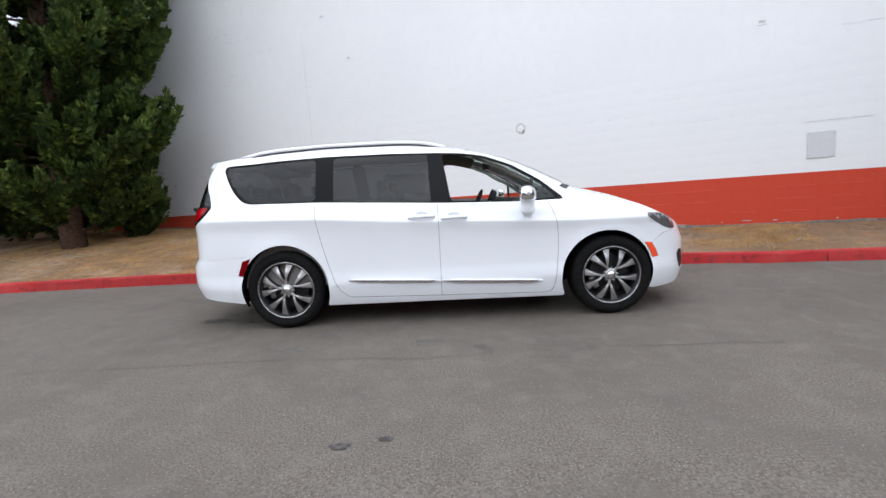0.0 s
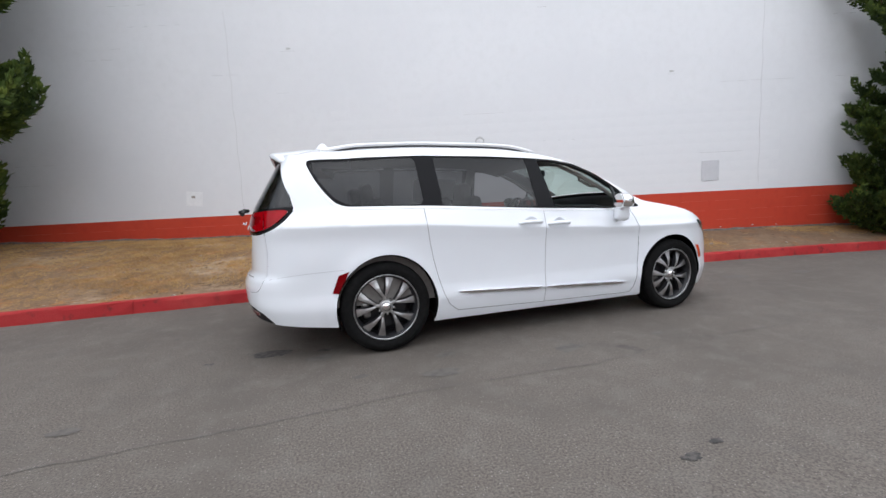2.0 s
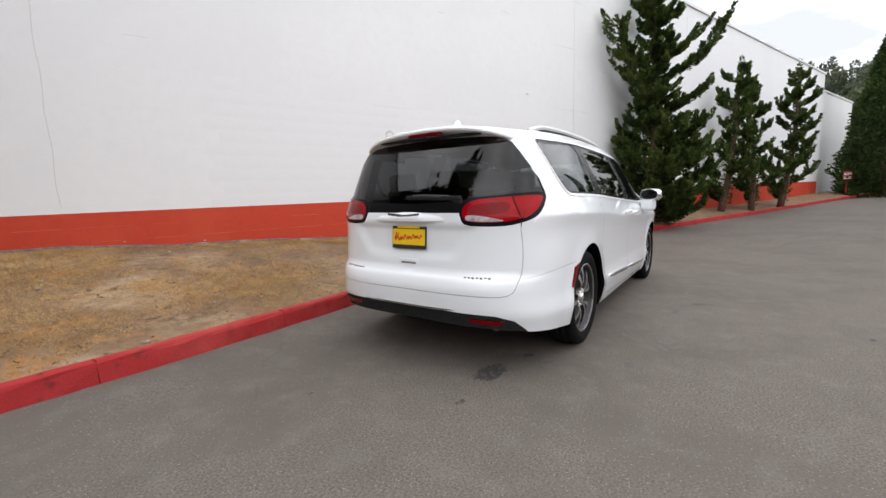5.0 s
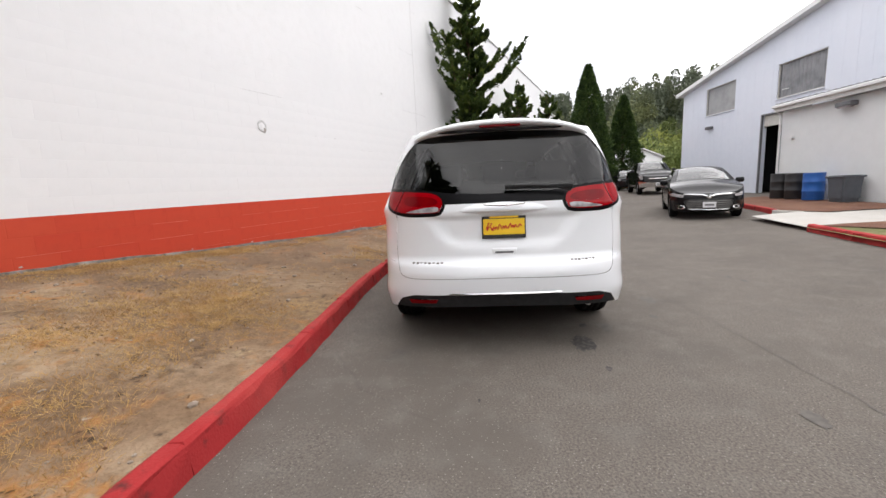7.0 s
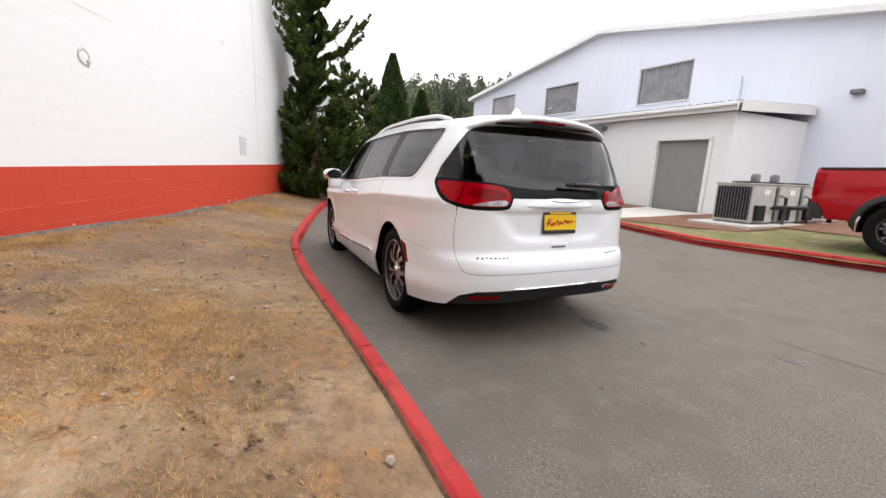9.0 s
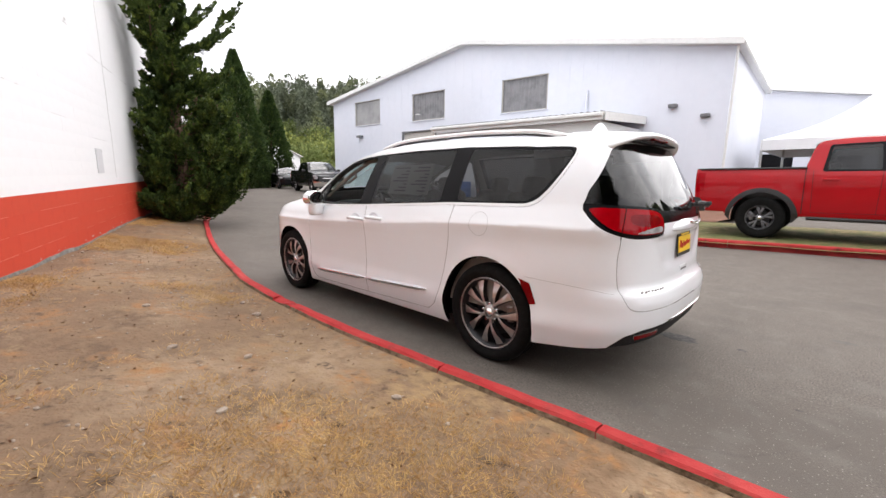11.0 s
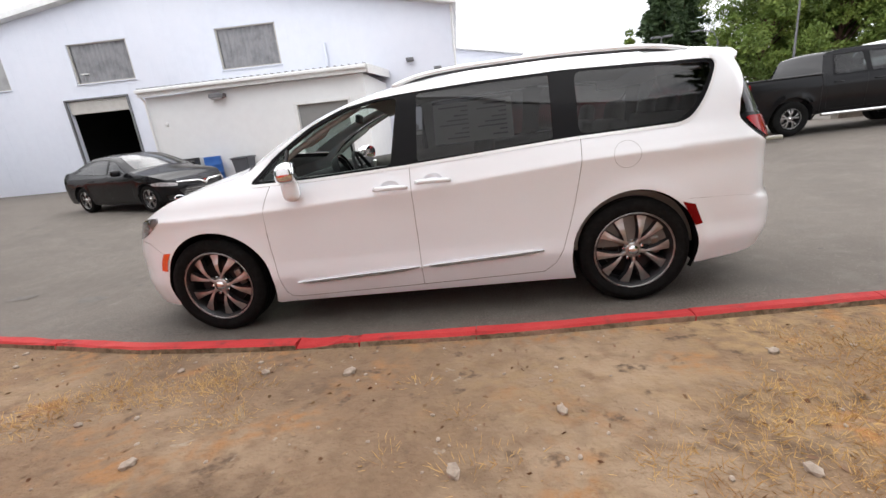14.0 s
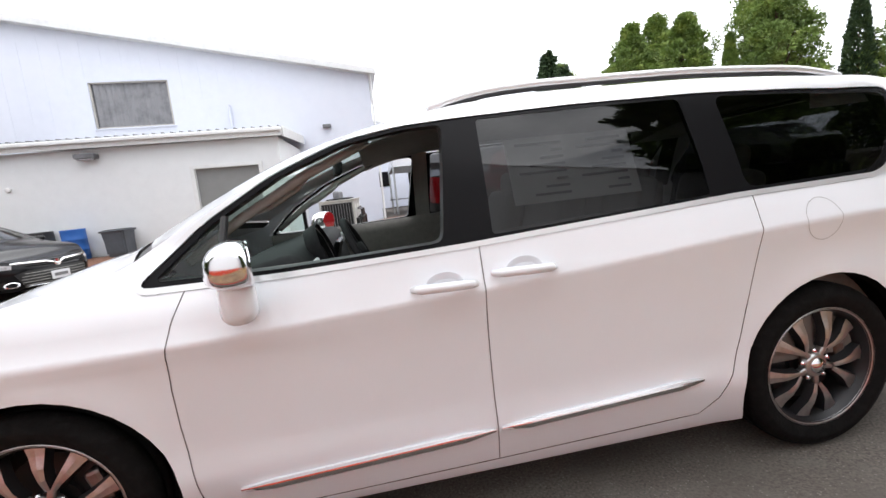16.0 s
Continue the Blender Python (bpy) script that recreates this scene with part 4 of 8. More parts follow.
def filleted(points, r):
    """An outline with its corners rounded off over the length r."""
    pts = [Vector(p) for p in points]
    out = []
    for k, p in enumerate(pts):
        a, b = pts[k - 1] - p, pts[(k + 1) % len(pts)] - p
        d = min(r, a.length * 0.45, b.length * 0.45)
        a, b = p + a.normalized() * d, p + b.normalized() * d
        out += [tuple(a.lerp(p, t).lerp(p.lerp(b, t), t)) for t in (0, 0.25, 0.5, 0.75, 1)]
    return out


def fine(points, gap, closed=True):
    out = []
    for k in range(len(points) if closed else len(points) - 1):
        a, b = Vector(points[k]), Vector(points[(k + 1) % len(points)])
        n = max(1, math.ceil((b - a).length / gap))
        out += [tuple(a.lerp(b, j / n)) for j in range(n)]
    return out if closed else out + [tuple(points[-1])]


def strip(points, width):
    """A thin closed outline along an open line: a panel joint."""
    pts = [Vector(p) for p in points]
    left, right = [], []
    for k, p in enumerate(pts):
        way = (pts[min(k + 1, len(pts) - 1)] - pts[max(k - 1, 0)]).normalized()
        side = Vector((-way.y, way.x)) * width / 2
        left.append(tuple(p + side))
        right.append(tuple(p - side))
    return left + right[::-1]


def grown(points, by):
    """An outline moved outwards."""
    pts = [Vector(p) for p in points]
    area = sum(a.x * b.y - b.x * a.y for a, b in zip(pts, pts[1:] + pts[:1]))
    turn = 1 if area > 0 else -1
    out = []
    for k, p in enumerate(pts):
        way = (pts[(k + 1) % len(pts)] - pts[k - 1]).normalized()
        out.append(tuple(p + turn * by * Vector((way.y, -way.x))))
    return out


def within(points, poly):
    """For each of the points whether it lies inside the outline."""
    p = np.asarray(points, float)
    q = np.asarray(poly, float)
    inside = np.zeros(len(p), bool)
    for (ax, ay), (bx, by) in zip(q, np.roll(q, -1, 0)):
        cross = (ay > p[:, 1]) != (by > p[:, 1])
        with np.errstate(divide="ignore", invalid="ignore"):
            inside ^= cross & (p[:, 0] < (bx - ax) * (p[:, 1] - ay) / (by - ay) + ax)
    return inside


def cut_skin(bound, regions, gap=0.05, lines=()):
    """Triangulates the outline bound with the regions (name, outline) cut into it; the later a region, the higher it counts.
    Gives the flat points and, for each name, the triangles ("" is the rest)."""
    loops = [fine(bound, gap)] + [fine(outline, gap) for _, outline in regions]
    verts, edges = [], []
    for loop in loops:
        k = len(verts)
        verts += loop
        edges += [(k + j, k + (j + 1) % len(loop)) for j in range(len(loop))]
    for line in lines:
        k = len(verts)
        line = fine(line, gap, False)
        verts += line
        edges += [(k + j, k + j + 1) for j in range(len(line) - 1)]
    border = np.array(verts)
    lo, hi = border.min(0), border.max(0)
    grid = np.array([(x + (j % 2) * gap / 2, y) for j, y in enumerate(np.arange(lo[1], hi[1], gap * 0.87)) for x in np.arange(lo[0], hi[0], gap)])
    grid = grid[within(grid, loops[0])]
    grid = grid[[float(np.min(np.hypot(*(border - g).T))) > gap * 0.45 for g in grid]]
    verts = [Vector(v) for v in verts] + [Vector(g) for g in grid]
    points, _, faces, *_ = delaunay_2d_cdt(verts, edges, [], 0, 1e-6)
    flat = np.array([tuple(p) for p in points])
    mids = np.array([flat[list(f)].mean(0) for f in faces])
    names = np.array(["out"] * len(faces), dtype=object)
    names[within(mids, loops[0])] = ""
    for (name, _), loop in zip(regions, loops[1:]):
        names[within(mids, loop) & (names != "out")] = name
    found = {}
    for f, name in zip(faces, names):
        if name != "out":
            found.setdefault(name, []).append(f)
    return flat, found


def skin_part(shell, flat, tris, name, material, parent, sides=(1,), sink=0.0, label=""):
    """The triangles laid on the shell, sunk into it by some millimetres; sides: 1 is the left flank, -1 the right one."""
    verts, normals, faces = [], [], []
    for side in sides:
        seen = {}
        for f in tris:
            ids = []
            for k in f:
                if k not in seen:
                    s, z = flat[k]
                    p, n = shell.at(s, z), shell.normal(s, z)
                    p = p - n * sink
                    seen[k] = len(verts)
                    verts.append((p.x, side * p.y, p.z))
                    normals.append((n.x, side * n.y, n.z))
                ids.append(seen[k])
            a, b, c = (Vector(verts[i]) for i in ids[:3])
            n = (b - a).cross(c - a)
            if n.dot(Vector(normals[ids[0]])) < 0:
                ids.reverse()
            faces.append(ids)
    me = bpy.data.meshes.new(name)
    me.from_pydata(verts, [], faces)
    me.materials.append(material)
    me.shade_smooth()
    me.normals_split_custom_set_from_vertices(normals)
    ob = new(name, me)
    ob.parent = parent
    if label:
        tagged(ob, label)
    return ob


def crown_rows(shell, rise, bow, stations, cols=17):
    """The top of a shell between its two upper edges: rows of points across it, with rise(s) and bow(s) at the middle."""
    rows = []
    for s in stations:
        edge = shell.at(s, shell.top_z(s))
        row = []
        for j in range(cols):
            v = 2 * j / (cols - 1) - 1
            k = 1 - v * v
            row.append(Vector((edge.x + bow(s) * k, edge.y * v, edge.z + rise(s) * k)))
        rows.append(row)
    return rows


def rows_part(rows, name, material, parent, keep=None, label="", drop=0.0):
    bm = bmesh.new()
    grid = [[bm.verts.new(p - Vector((0, 0, drop))) for p in row] for row in rows]
    for i in range(len(rows) - 1):
        for j in range(len(rows[0]) - 1):
            if keep is None or keep(i, j):
                bm.faces.new((grid[i][j], grid[i + 1][j], grid[i + 1][j + 1], grid[i][j + 1]))
    bmesh.ops.delete(bm, geom=[v for v in bm.verts if not v.link_faces], context="VERTS")
    bmesh.ops.remove_doubles(bm, verts=bm.verts[:], dist=0.0005)
    for f in bm.faces:
        if f.normal.z < 0:
            f.normal_flip()
    return part(name, bm, material, parent, label, smooth=True)


def hoop(loop, shell, side, depth, name, material, parent, label="", sink=0.0):
    """The inward return round an opening of the shell."""
    bm = bmesh.new()
    outer, inner = [], []
    for s, z in fine(loop, 0.05):
        p, n = shell.at(s, z), shell.normal(s, z)
        p = p - n * sink
        q = p - Vector((0, depth, 0)) - n * 0.004
        outer.append(bm.verts.new((p.x, side * p.y, p.z)))
        inner.append(bm.verts.new((q.x, side * q.y, q.z)))
    for k in range(len(outer)):
        j = (k + 1) % len(outer)
        bm.faces.new((outer[k], outer[j], inner[j], inner[k]))
    bmesh.ops.recalc_face_normals(bm, faces=bm.faces[:])
    return part(name, bm, material, parent, label, smooth=True)


# ---- wheels ----
def tyre_mesh(radius, rim, width):
    w = width / 2
    prof = [(rim - 0.005, -w * 0.80), (rim + 0.012, -w * 0.86), (rim + (radius - rim) * 0.45, -w), (radius - 0.045, -w * 0.97), (radius - 0.014, -w * 0.86), (radius - 0.002, -w * 0.66)]
    groove = []
    for y in (-0.42, 0.0, 0.42):
        groove += [(radius, (y - 0.06) * w), (radius - 0.009, (y - 0.05) * w), (radius - 0.009, (y + 0.05) * w), (radius, (y + 0.06) * w)]
    prof += groove + [(r, -y) for r, y in prof[::-1]]
    return lathe(prof, 64)


def build_wheel(parent, at, side, radius=0.375, rim=0.270, width=0.245, pairs=5, spread_out=15.5, face=BRIGHT_METAL, label="twin-spoke machined alloy wheel", lean=0.0):
    """side 1: its face looks to the left flank. The wheel's own z points outwards."""
    m = pose(*at, -90 * side, 0, 0) @ pose(0, 0, 0, 0, 0, lean)
    barrel = lathe([(rim - 0.012, width * 0.40), (rim, width * 0.43), (rim - 0.004, width * 0.40), (rim - 0.02, width * 0.34), (rim - 0.035, 0.0), (rim - 0.03, -width * 0.42)], 48)
    wheel = part("wheel", barrel, ALLOY_DARK, parent, label, smooth=True)
    part("rim_lip", lathe([(rim - 0.011, width * 0.39), (rim - 0.007, width * 0.415), (rim + 0.001, width * 0.430), (rim + 0.003, width * 0.42)], 48), face, wheel, smooth=True)
    wheel.matrix_basis = m
    part("tyre", tyre_mesh(radius, rim, width), RUBBER, wheel, "black road tyre", smooth=True)
    part("brake_disc", lathe([(0.05, -0.02), (rim * 0.68, -0.02), (rim * 0.68, 0.0), (0.08, 0.0), (0.08, 0.02), (0.0, 0.02)], 40, pose(0, 0, width * 0.02)), ALLOY_DARK, wheel)
    part("back_plate", lathe([(0.0, 0.0), (rim - 0.03, 0.0)], 32, pose(0, 0, -width * 0.2)), CABIN_DARK, wheel)
    part("caliper", boxed((0.06, 0.13, 0.06), pose(-rim * 0.6, 0.0, width * 0.08), 0.015), STEEL, wheel)
    zf = width * 0.36
    spoke = None
    for k in range(pairs):
        for d in (-1, 1):
            bm = bmesh.new()
            tip_a, root_a = math.radians(spread_out * 1.13) * d, math.radians(spread_out * 0.34) * d
            tip, root = (rim - 0.014) * Vector((math.cos(tip_a), math.sin(tip_a), 0)), 0.088 * rim / 0.27 * Vector((math.cos(root_a), math.sin(root_a), 0))
            across = (tip - root).normalized().cross(Vector((0, 0, 1)))
            rows = []
            for t in (0.0, 0.25, 0.5, 0.75, 1.0):
                half = (0.0085 + 0.008 * t + 0.0175 * t**2.0) * rim / 0.256
                z = zf - 0.018 + 0.020 * math.sin(math.pi * min(1, t + 0.15)) - 0.006 * t
                c = root.lerp(tip, t) + Vector((0, 0, z))
                n = -across
                rows.append([c - n * (half + 0.008) - Vector((0, 0, 0.035)), c - n * half, c + Vector((0, 0, 0.003)), c + n * half, c + n * (half + 0.008) - Vector((0, 0, 0.035))])
            grid = [[bm.verts.new(p) for p in row] for row in rows]
            for a, b in zip(grid, grid[1:]):
                for j in range(4):
                    f = bm.faces.new((a[j], b[j], b[j + 1], a[j + 1]))
                    f.material_index = 1 if j in (0, 3) else 0
            bmesh.ops.recalc_face_normals(bm, faces=bm.faces[:])
            if sum(f.normal.z for f in bm.faces) < 0:
                bmesh.ops.reverse_faces(bm, faces=bm.faces[:])
            ob = part("spoke", bm, face, wheel, mats=(ALLOY_DARK,))
            ob.matrix_basis = pose(0, 0, 0, 0, 0, 360 * k / pairs + 18)
    for k in range(pairs):
        a = 2 * math.pi * k / pairs + radians(18)
        part("spoke_root", boxed((0.055 * rim / 0.27, 0.026 * rim / 0.27, 0.03), pose(0, 0, 0, 0, 0, math.degrees(a)) @ pose(0.070 * rim / 0.27, 0, zf - 0.026), 0.006, 2), face, wheel, smooth=True)
    part("hub", lathe([(0.060, zf - 0.04), (0.055, zf - 0.014), (0.048, zf - 0.006), (0.036, zf - 0.006)], 32), face, wheel, smooth=True)
    part("hub_cap", lathe([(0.036, zf - 0.006), (0.033, zf + 0.004), (0.0, zf + 0.008)], 24), CHROME, wheel, smooth=True)
    for k in range(5):
        a = 2 * math.pi * (k + 0.5) / 5 + radians(18)
        part("lug_nut", lathe([(0.011, 0), (0.011, 0.014), (0.006, 0.02), (0, 0.02)], 8, pose(0.066 * math.cos(a), 0.066 * math.sin(a), zf - 0.03)), CHROME, wheel)
    return wheel

# ---- the white minivan ----
QUARTER_GLASS = filleted([(-0.462, 1.553), (-0.1, 1.580), (0.335, 1.603), (0.352, 1.203), (-0.29, 1.218), (-0.345, 1.31), (-0.403, 1.44)], 0.055)
SLIDE_GLASS = filleted([(0.505, 1.603), (0.9, 1.603), (1.405, 1.592), (1.43, 1.147), (0.9, 1.172), (0.52, 1.195)], 0.02)
FRONT_OPEN = filleted([(1.545, 1.582), (1.615, 1.142), (2.2, 1.120), (2.62, 1.125), (2.44, 1.29), (2.18, 1.442), (1.92, 1.54), (1.70, 1.575)], 0.035)
ALL_GLASS = filleted([(-0.498, 1.572), (-0.1, 1.60), (0.4, 1.620), (1.0, 1.618), (1.5, 1.602), (1.72, 1.588), (1.94, 1.553), (2.2, 1.455), (2.47, 1.295), (2.68, 1.106), (2.2, 1.105), (1.5, 1.130), (0.4, 1.188), (-0.31, 1.202), (-0.37, 1.305), (-0.43, 1.44)], 0.06)
LAMP_SURROUND = rounded([(-0.635, 1.210), (-1.0, 1.196), (-1.2, 1.184), (-1.31, 1.175), (-1.39, 1.165), (-1.43, 1.105), (-1.43, 1.05), (-1.40, 1.012), (-1.25, 1.008), (-1.08, 1.012), (-0.93, 1.042), (-0.81, 1.085), (-0.725, 1.135), (-0.665, 1.18)], 1)
TAIL_LAMP = rounded([(-0.675, 1.196), (-1.0, 1.186), (-1.2, 1.176), (-1.30, 1.168), (-1.375, 1.145), (-1.415, 1.10), (-1.416, 1.055), (-1.39, 1.028), (-1.25, 1.024), (-1.09, 1.030), (-0.93, 1.056), (-0.82, 1.098), (-0.735, 1.15)], 2)
GATE_GLASS = [(-0.64, 1.208), (-0.67, 1.30), (-0.755, 1.385), (-0.855, 1.475), (-0.95, 1.545), (-1.1, 1.585), (-1.4, 1.60), (-1.7, 1.607), (-2.2, 1.61), (-2.2, 1.098), (-1.62, 1.098), (-1.42, 1.09), (-1.3, 1.12), (-1.0, 1.17)]
GATE_EDGE = rounded([(-2.2, 0.562), (-1.35, 0.555), (-1.10, 0.552), (-1.02, 0.60), (-0.985, 0.80), (-0.99, 1.02)], 2, False)
HEAD_LAMP = rounded([(3.40, 0.945), (3.68, 0.935), (3.86, 0.88), (3.88, 0.79), (3.78, 0.765), (3.58, 0.83)], 1)
AMBER = [(3.385, 0.676), (3.462, 0.668), (3.508, 0.60), (3.535, 0.533), (3.465, 0.528), (3.434, 0.60)]
SIDE_MARK = [(-0.372, 0.676), (-0.290, 0.70), (-0.330, 0.62), (-0.368, 0.53), (-0.425, 0.540)]
FOG = rounded([(3.83, 0.56), (4.02, 0.55), (4.05, 0.40), (3.95, 0.36), (3.86, 0.42)], 1)


def arch(front, first, last, grow=0.0, count=25):
    """The lip of a wheel arch, a little out of the wheel's centre."""
    cx, rx, rz = (3.045, 0.432, 0.432) if front else (0.012, 0.418, 0.437)
    return [(cx + (rx + grow) * math.cos(a), 0.375 + (rz + grow) * math.sin(a)) for a in np.linspace(radians(first), radians(last), count)]


VAN_FOOT = [(-2.2, 0.34), (-1.25, 0.33), (-1.0, 0.318), (-0.786, 0.30), (-0.40, 0.262)] + arch(False, 194, -22) + [(0.46, 0.208), (1.5, 0.205), (2.62, 0.20)] + arch(True, 202, -18) + [(3.52, 0.228), (4.05, 0.235), (4.6, 0.235)]


def van_bound():
    top = [(s, VAN.top_z(s)) for s in np.arange(VAN.high, VAN.low, -0.05)] + [(VAN.low, VAN.top_z(VAN.low))]
    foot = [(max(VAN.low, min(VAN.high, s)), z) for s, z in VAN_FOOT]
    return foot + top


def clipped(loop, shell):
    return [(max(shell.low, min(shell.high, s)), z) for s, z in loop]


def crease_z(x):
    """The height of the shoulder line along the flank."""
    z = 0.99
    for _ in range(12):
        z = 0.99 + ease(x, VAN.crease) * (0.5 + 0.5 * math.cos(math.pi * (z - 0.99) / 0.24))
    return z


def build_van():
    van = thing("minivan", Matrix(), "parked white minivan with chrome trim and tinted rear windows", "car")
    J = 0.0045
    regions = [
        ("rear_bumper", clipped([(-2.2, 0.2), (-2.2, 0.562), (-1.35, 0.555), (-1.10, 0.56), (-0.96, 0.66), (-0.30, 0.70), (-0.20, 0.2)], VAN)),
        ("front_bumper", clipped([(3.45, 0.1), (3.42, 0.62), (3.60, 0.74), (3.80, 0.76), (4.7, 0.74), (4.7, 0.1)], VAN)),
        ("tailgate", clipped(GATE_EDGE + [(-1.0, 1.35), (-2.2, 1.35)], VAN)),
        ("tailgate_top", clipped([(-1.0, 1.35), (-1.0, 1.9), (-2.2, 1.9), (-2.2, 1.35)], VAN)),
        ("rear_valance", clipped([(-2.2, 0.25), (-2.2, 0.445), (-1.2, 0.428), (-1.06, 0.395), (-0.95, 0.32), (-0.93, 0.25)], VAN)),
        ("sliding_door", rounded([(0.345, 1.19), (0.356, 1.0), (0.414, 0.684), (0.51, 0.37), (0.62, 0.285)], 1, False) + [(1.488, 0.262), (1.488, 1.135)]),
        ("front_door", [(1.488, 1.135), (1.488, 0.262)] + rounded([(2.45, 0.243), (2.535, 0.26), (2.565, 0.40), (2.592, 0.708), (2.57, 0.944), (2.52, 1.11)], 1, False)),
        ("door_joint", strip(rounded([(0.345, 1.19), (0.356, 1.0), (0.414, 0.684), (0.51, 0.37), (0.62, 0.285)], 1, False) + [(1.488, 0.262), (2.45, 0.243)], J)),
        ("door_joint", strip([(1.488, 1.12), (1.49, 0.8), (1.488, 0.262)], J)),
        ("door_joint", strip(rounded([(2.45, 0.243), (2.535, 0.26), (2.565, 0.40), (2.592, 0.708), (2.57, 0.944), (2.50, 1.11)], 1, False), J)),
        ("door_joint", clipped(strip(GATE_EDGE, J), VAN)),
        ("door_joint", strip(rounded([(-0.955, 0.665), (-0.7, 0.70), (-0.33, 0.715)], 1, False), 0.0016)),
        ("door_joint", strip([(3.45, 0.655), (3.62, 0.745), (3.80, 0.765)], 0.004)),
        ("window_chrome", grown(ALL_GLASS, 0.020)),
        ("window_band", ALL_GLASS),
        ("quarter_glass", QUARTER_GLASS),
        ("door_glass", SLIDE_GLASS),
        ("opening", FRONT_OPEN),
        ("gate_glass", clipped(GATE_GLASS, VAN)),
        ("gate_frit", clipped([(-2.2, 1.085), (-1.33, 1.085), (-1.33, 1.150), (-1.40, 1.172), (-1.5, 1.160), (-2.2, 1.150)], VAN)),
        ("lamp_rim", grown(LAMP_SURROUND, 0.010)),
        ("tail_lamp", TAIL_LAMP),
        ("lamp_brow", rounded([(-1.03, 1.150), (-1.18, 1.148), (-1.33, 1.136), (-1.385, 1.10), (-1.34, 1.076), (-1.22, 1.072), (-1.11, 1.082), (-1.04, 1.105)], 2)),
        ("reverse_lens", rounded([(-1.08, 1.032), (-1.36, 1.030), (-1.40, 1.042), (-1.395, 1.068), (-1.32, 1.070), (-1.20, 1.052)], 2)),
        ("lamp_joint", strip([(-0.985, 1.0), (-0.99, 1.22)], 0.008)),
        ("head_lamp", HEAD_LAMP),
        ("side_marker", SIDE_MARK),
        ("turn_marker", AMBER),
        ("fog_recess", FOG),
        ("rear_reflector", clipped([(-1.16, 0.36), (-1.38, 0.37), (-1.40, 0.40), (-1.14, 0.392)], VAN)),
    ]
    ridge = [(x, crease_z(x)) for x in np.arange(-0.25, 2.75, 0.05)]
    flat, found = cut_skin(van_bound(), regions, 0.034, [[(x, z + d) for x, z in ridge] for d in (-0.012, 0.0, 0.012)])
    both = (1, -1)
    looks = {
        "": ("body_side", PAINT_WHITE, 0, "", True),
        "sliding_door": ("sliding_door", PAINT_WHITE, 0, "", True),
        "front_door": ("front_door", PAINT_WHITE, 0, "", True),
        "window_chrome": ("window_trim", RAIL_SILVER, -0.003, "bright chrome window trim", True),
        "window_band": ("window_pillar", BLACK_GLOSS, 0.003, "gloss black window pillars", True),
        "quarter_glass": ("quarter_window", TINTED, 0.005, "dark tinted rear side window", True),
        "door_glass": ("door_window", TINTED, 0.005, "dark tinted sliding door window", True),
        "lamp_rim": ("lamp_rim", BLACK_GLOSS, 0.003, "", True),
        "tail_lamp": ("tail_lamp", LENS_RED, -0.006, "glossy red wrap-round tail lamp", True),
        "lamp_brow": ("lamp_brow", LENS_DARK_RED, -0.0065, "darker red upper lens", True),
        "gate_frit": ("window_border", BLACK_GLOSS, 0.005, "black border of the rear window", False),
        "reverse_lens": ("reverse_lens", LENS_CLEAR, -0.007, "clear reversing lens", True),
        "lamp_joint": ("lamp_joint", BLACK_GLOSS, 0.004, "", True),
        "head_lamp": ("head_lamp", HEAD_LENS, -0.004, "clear swept-back headlamp", True),
        "side_marker": ("side_marker", LENS_DARK_RED, -0.004, "dark red side marker", True),
        "turn_marker": ("turn_marker", LENS_AMBER, -0.004, "orange side marker", True),
        "fog_recess": ("fog_recess", BLACK_TRIM, 0.02, "black fog lamp recess", True),
        "rear_reflector": ("rear_reflector", LENS_DARK_RED, -0.002, "dark red bumper reflector", True),
        "door_joint": ("panel_joint", GAP, 0.004, "", False),
        "rear_bumper": ("rear_bumper", PAINT_WHITE, 0, "", False),
        "front_bumper": ("front_bumper", PAINT_WHITE, 0, "", False),
        "tailgate": ("tailgate", PAINT_WHITE, 0, "white tailgate", False),
        "tailgate_top": ("tailgate_head", PAINT_WHITE, 0, "", False),
        "rear_valance": ("rear_valance", CABIN_DARK, 0.006, "black lower bumper skirt", False),
        "gate_glass": ("rear_window", TINTED, 0.006, "dark tinted rear window", False),
    }
    made = {}
    for key, (name, material, sink, label, split) in looks.items():
        for sides in ((1,), (-1,)) if split else ((1, -1),):
            made[key, sides[0]] = skin_part(VAN, flat, found[key], name, material, van, sides, sink, label)
    for side in both:
        hoop(FRONT_OPEN, VAN, side, 0.07, "window_frame", BLACK_TRIM, van)
    # roof, windscreen, bonnet
    rise = lambda s: ease(s, [(-2.1, 0.0), (-1.0, 0.05), (-0.3, 0.075), (1.1, 0.075), (1.6, 0.06), (2.0, 0.05), (2.7, 0.05), (3.3, 0.05), (3.9, 0.03), (4.4, 0.0)])
    bow = lambda s: ease(s, [(0.8, 0.0), (1.6, 0.10), (2.2, 0.20), (2.75, 0.20), (3.2, 0.08), (3.6, 0.0)])
    st = [VAN.low + (VAN.high - VAN.low) * k / 120 for k in range(121)]
    cut = lambda a, b: [s for s in st if a - 0.027 < s < b + 0.027]
    rows_part(crown_rows(VAN, rise, bow, cut(VAN.low, 1.72)), "roof", PAINT_WHITE, van, label="white roof panel")
    screen = crown_rows(VAN, rise, bow, cut(1.72, 2.66))
    rows_part(screen, "windscreen", CLEAR, van, lambda i, j: 1 < j < 14, "clear green-tinted windscreen", 0.004)
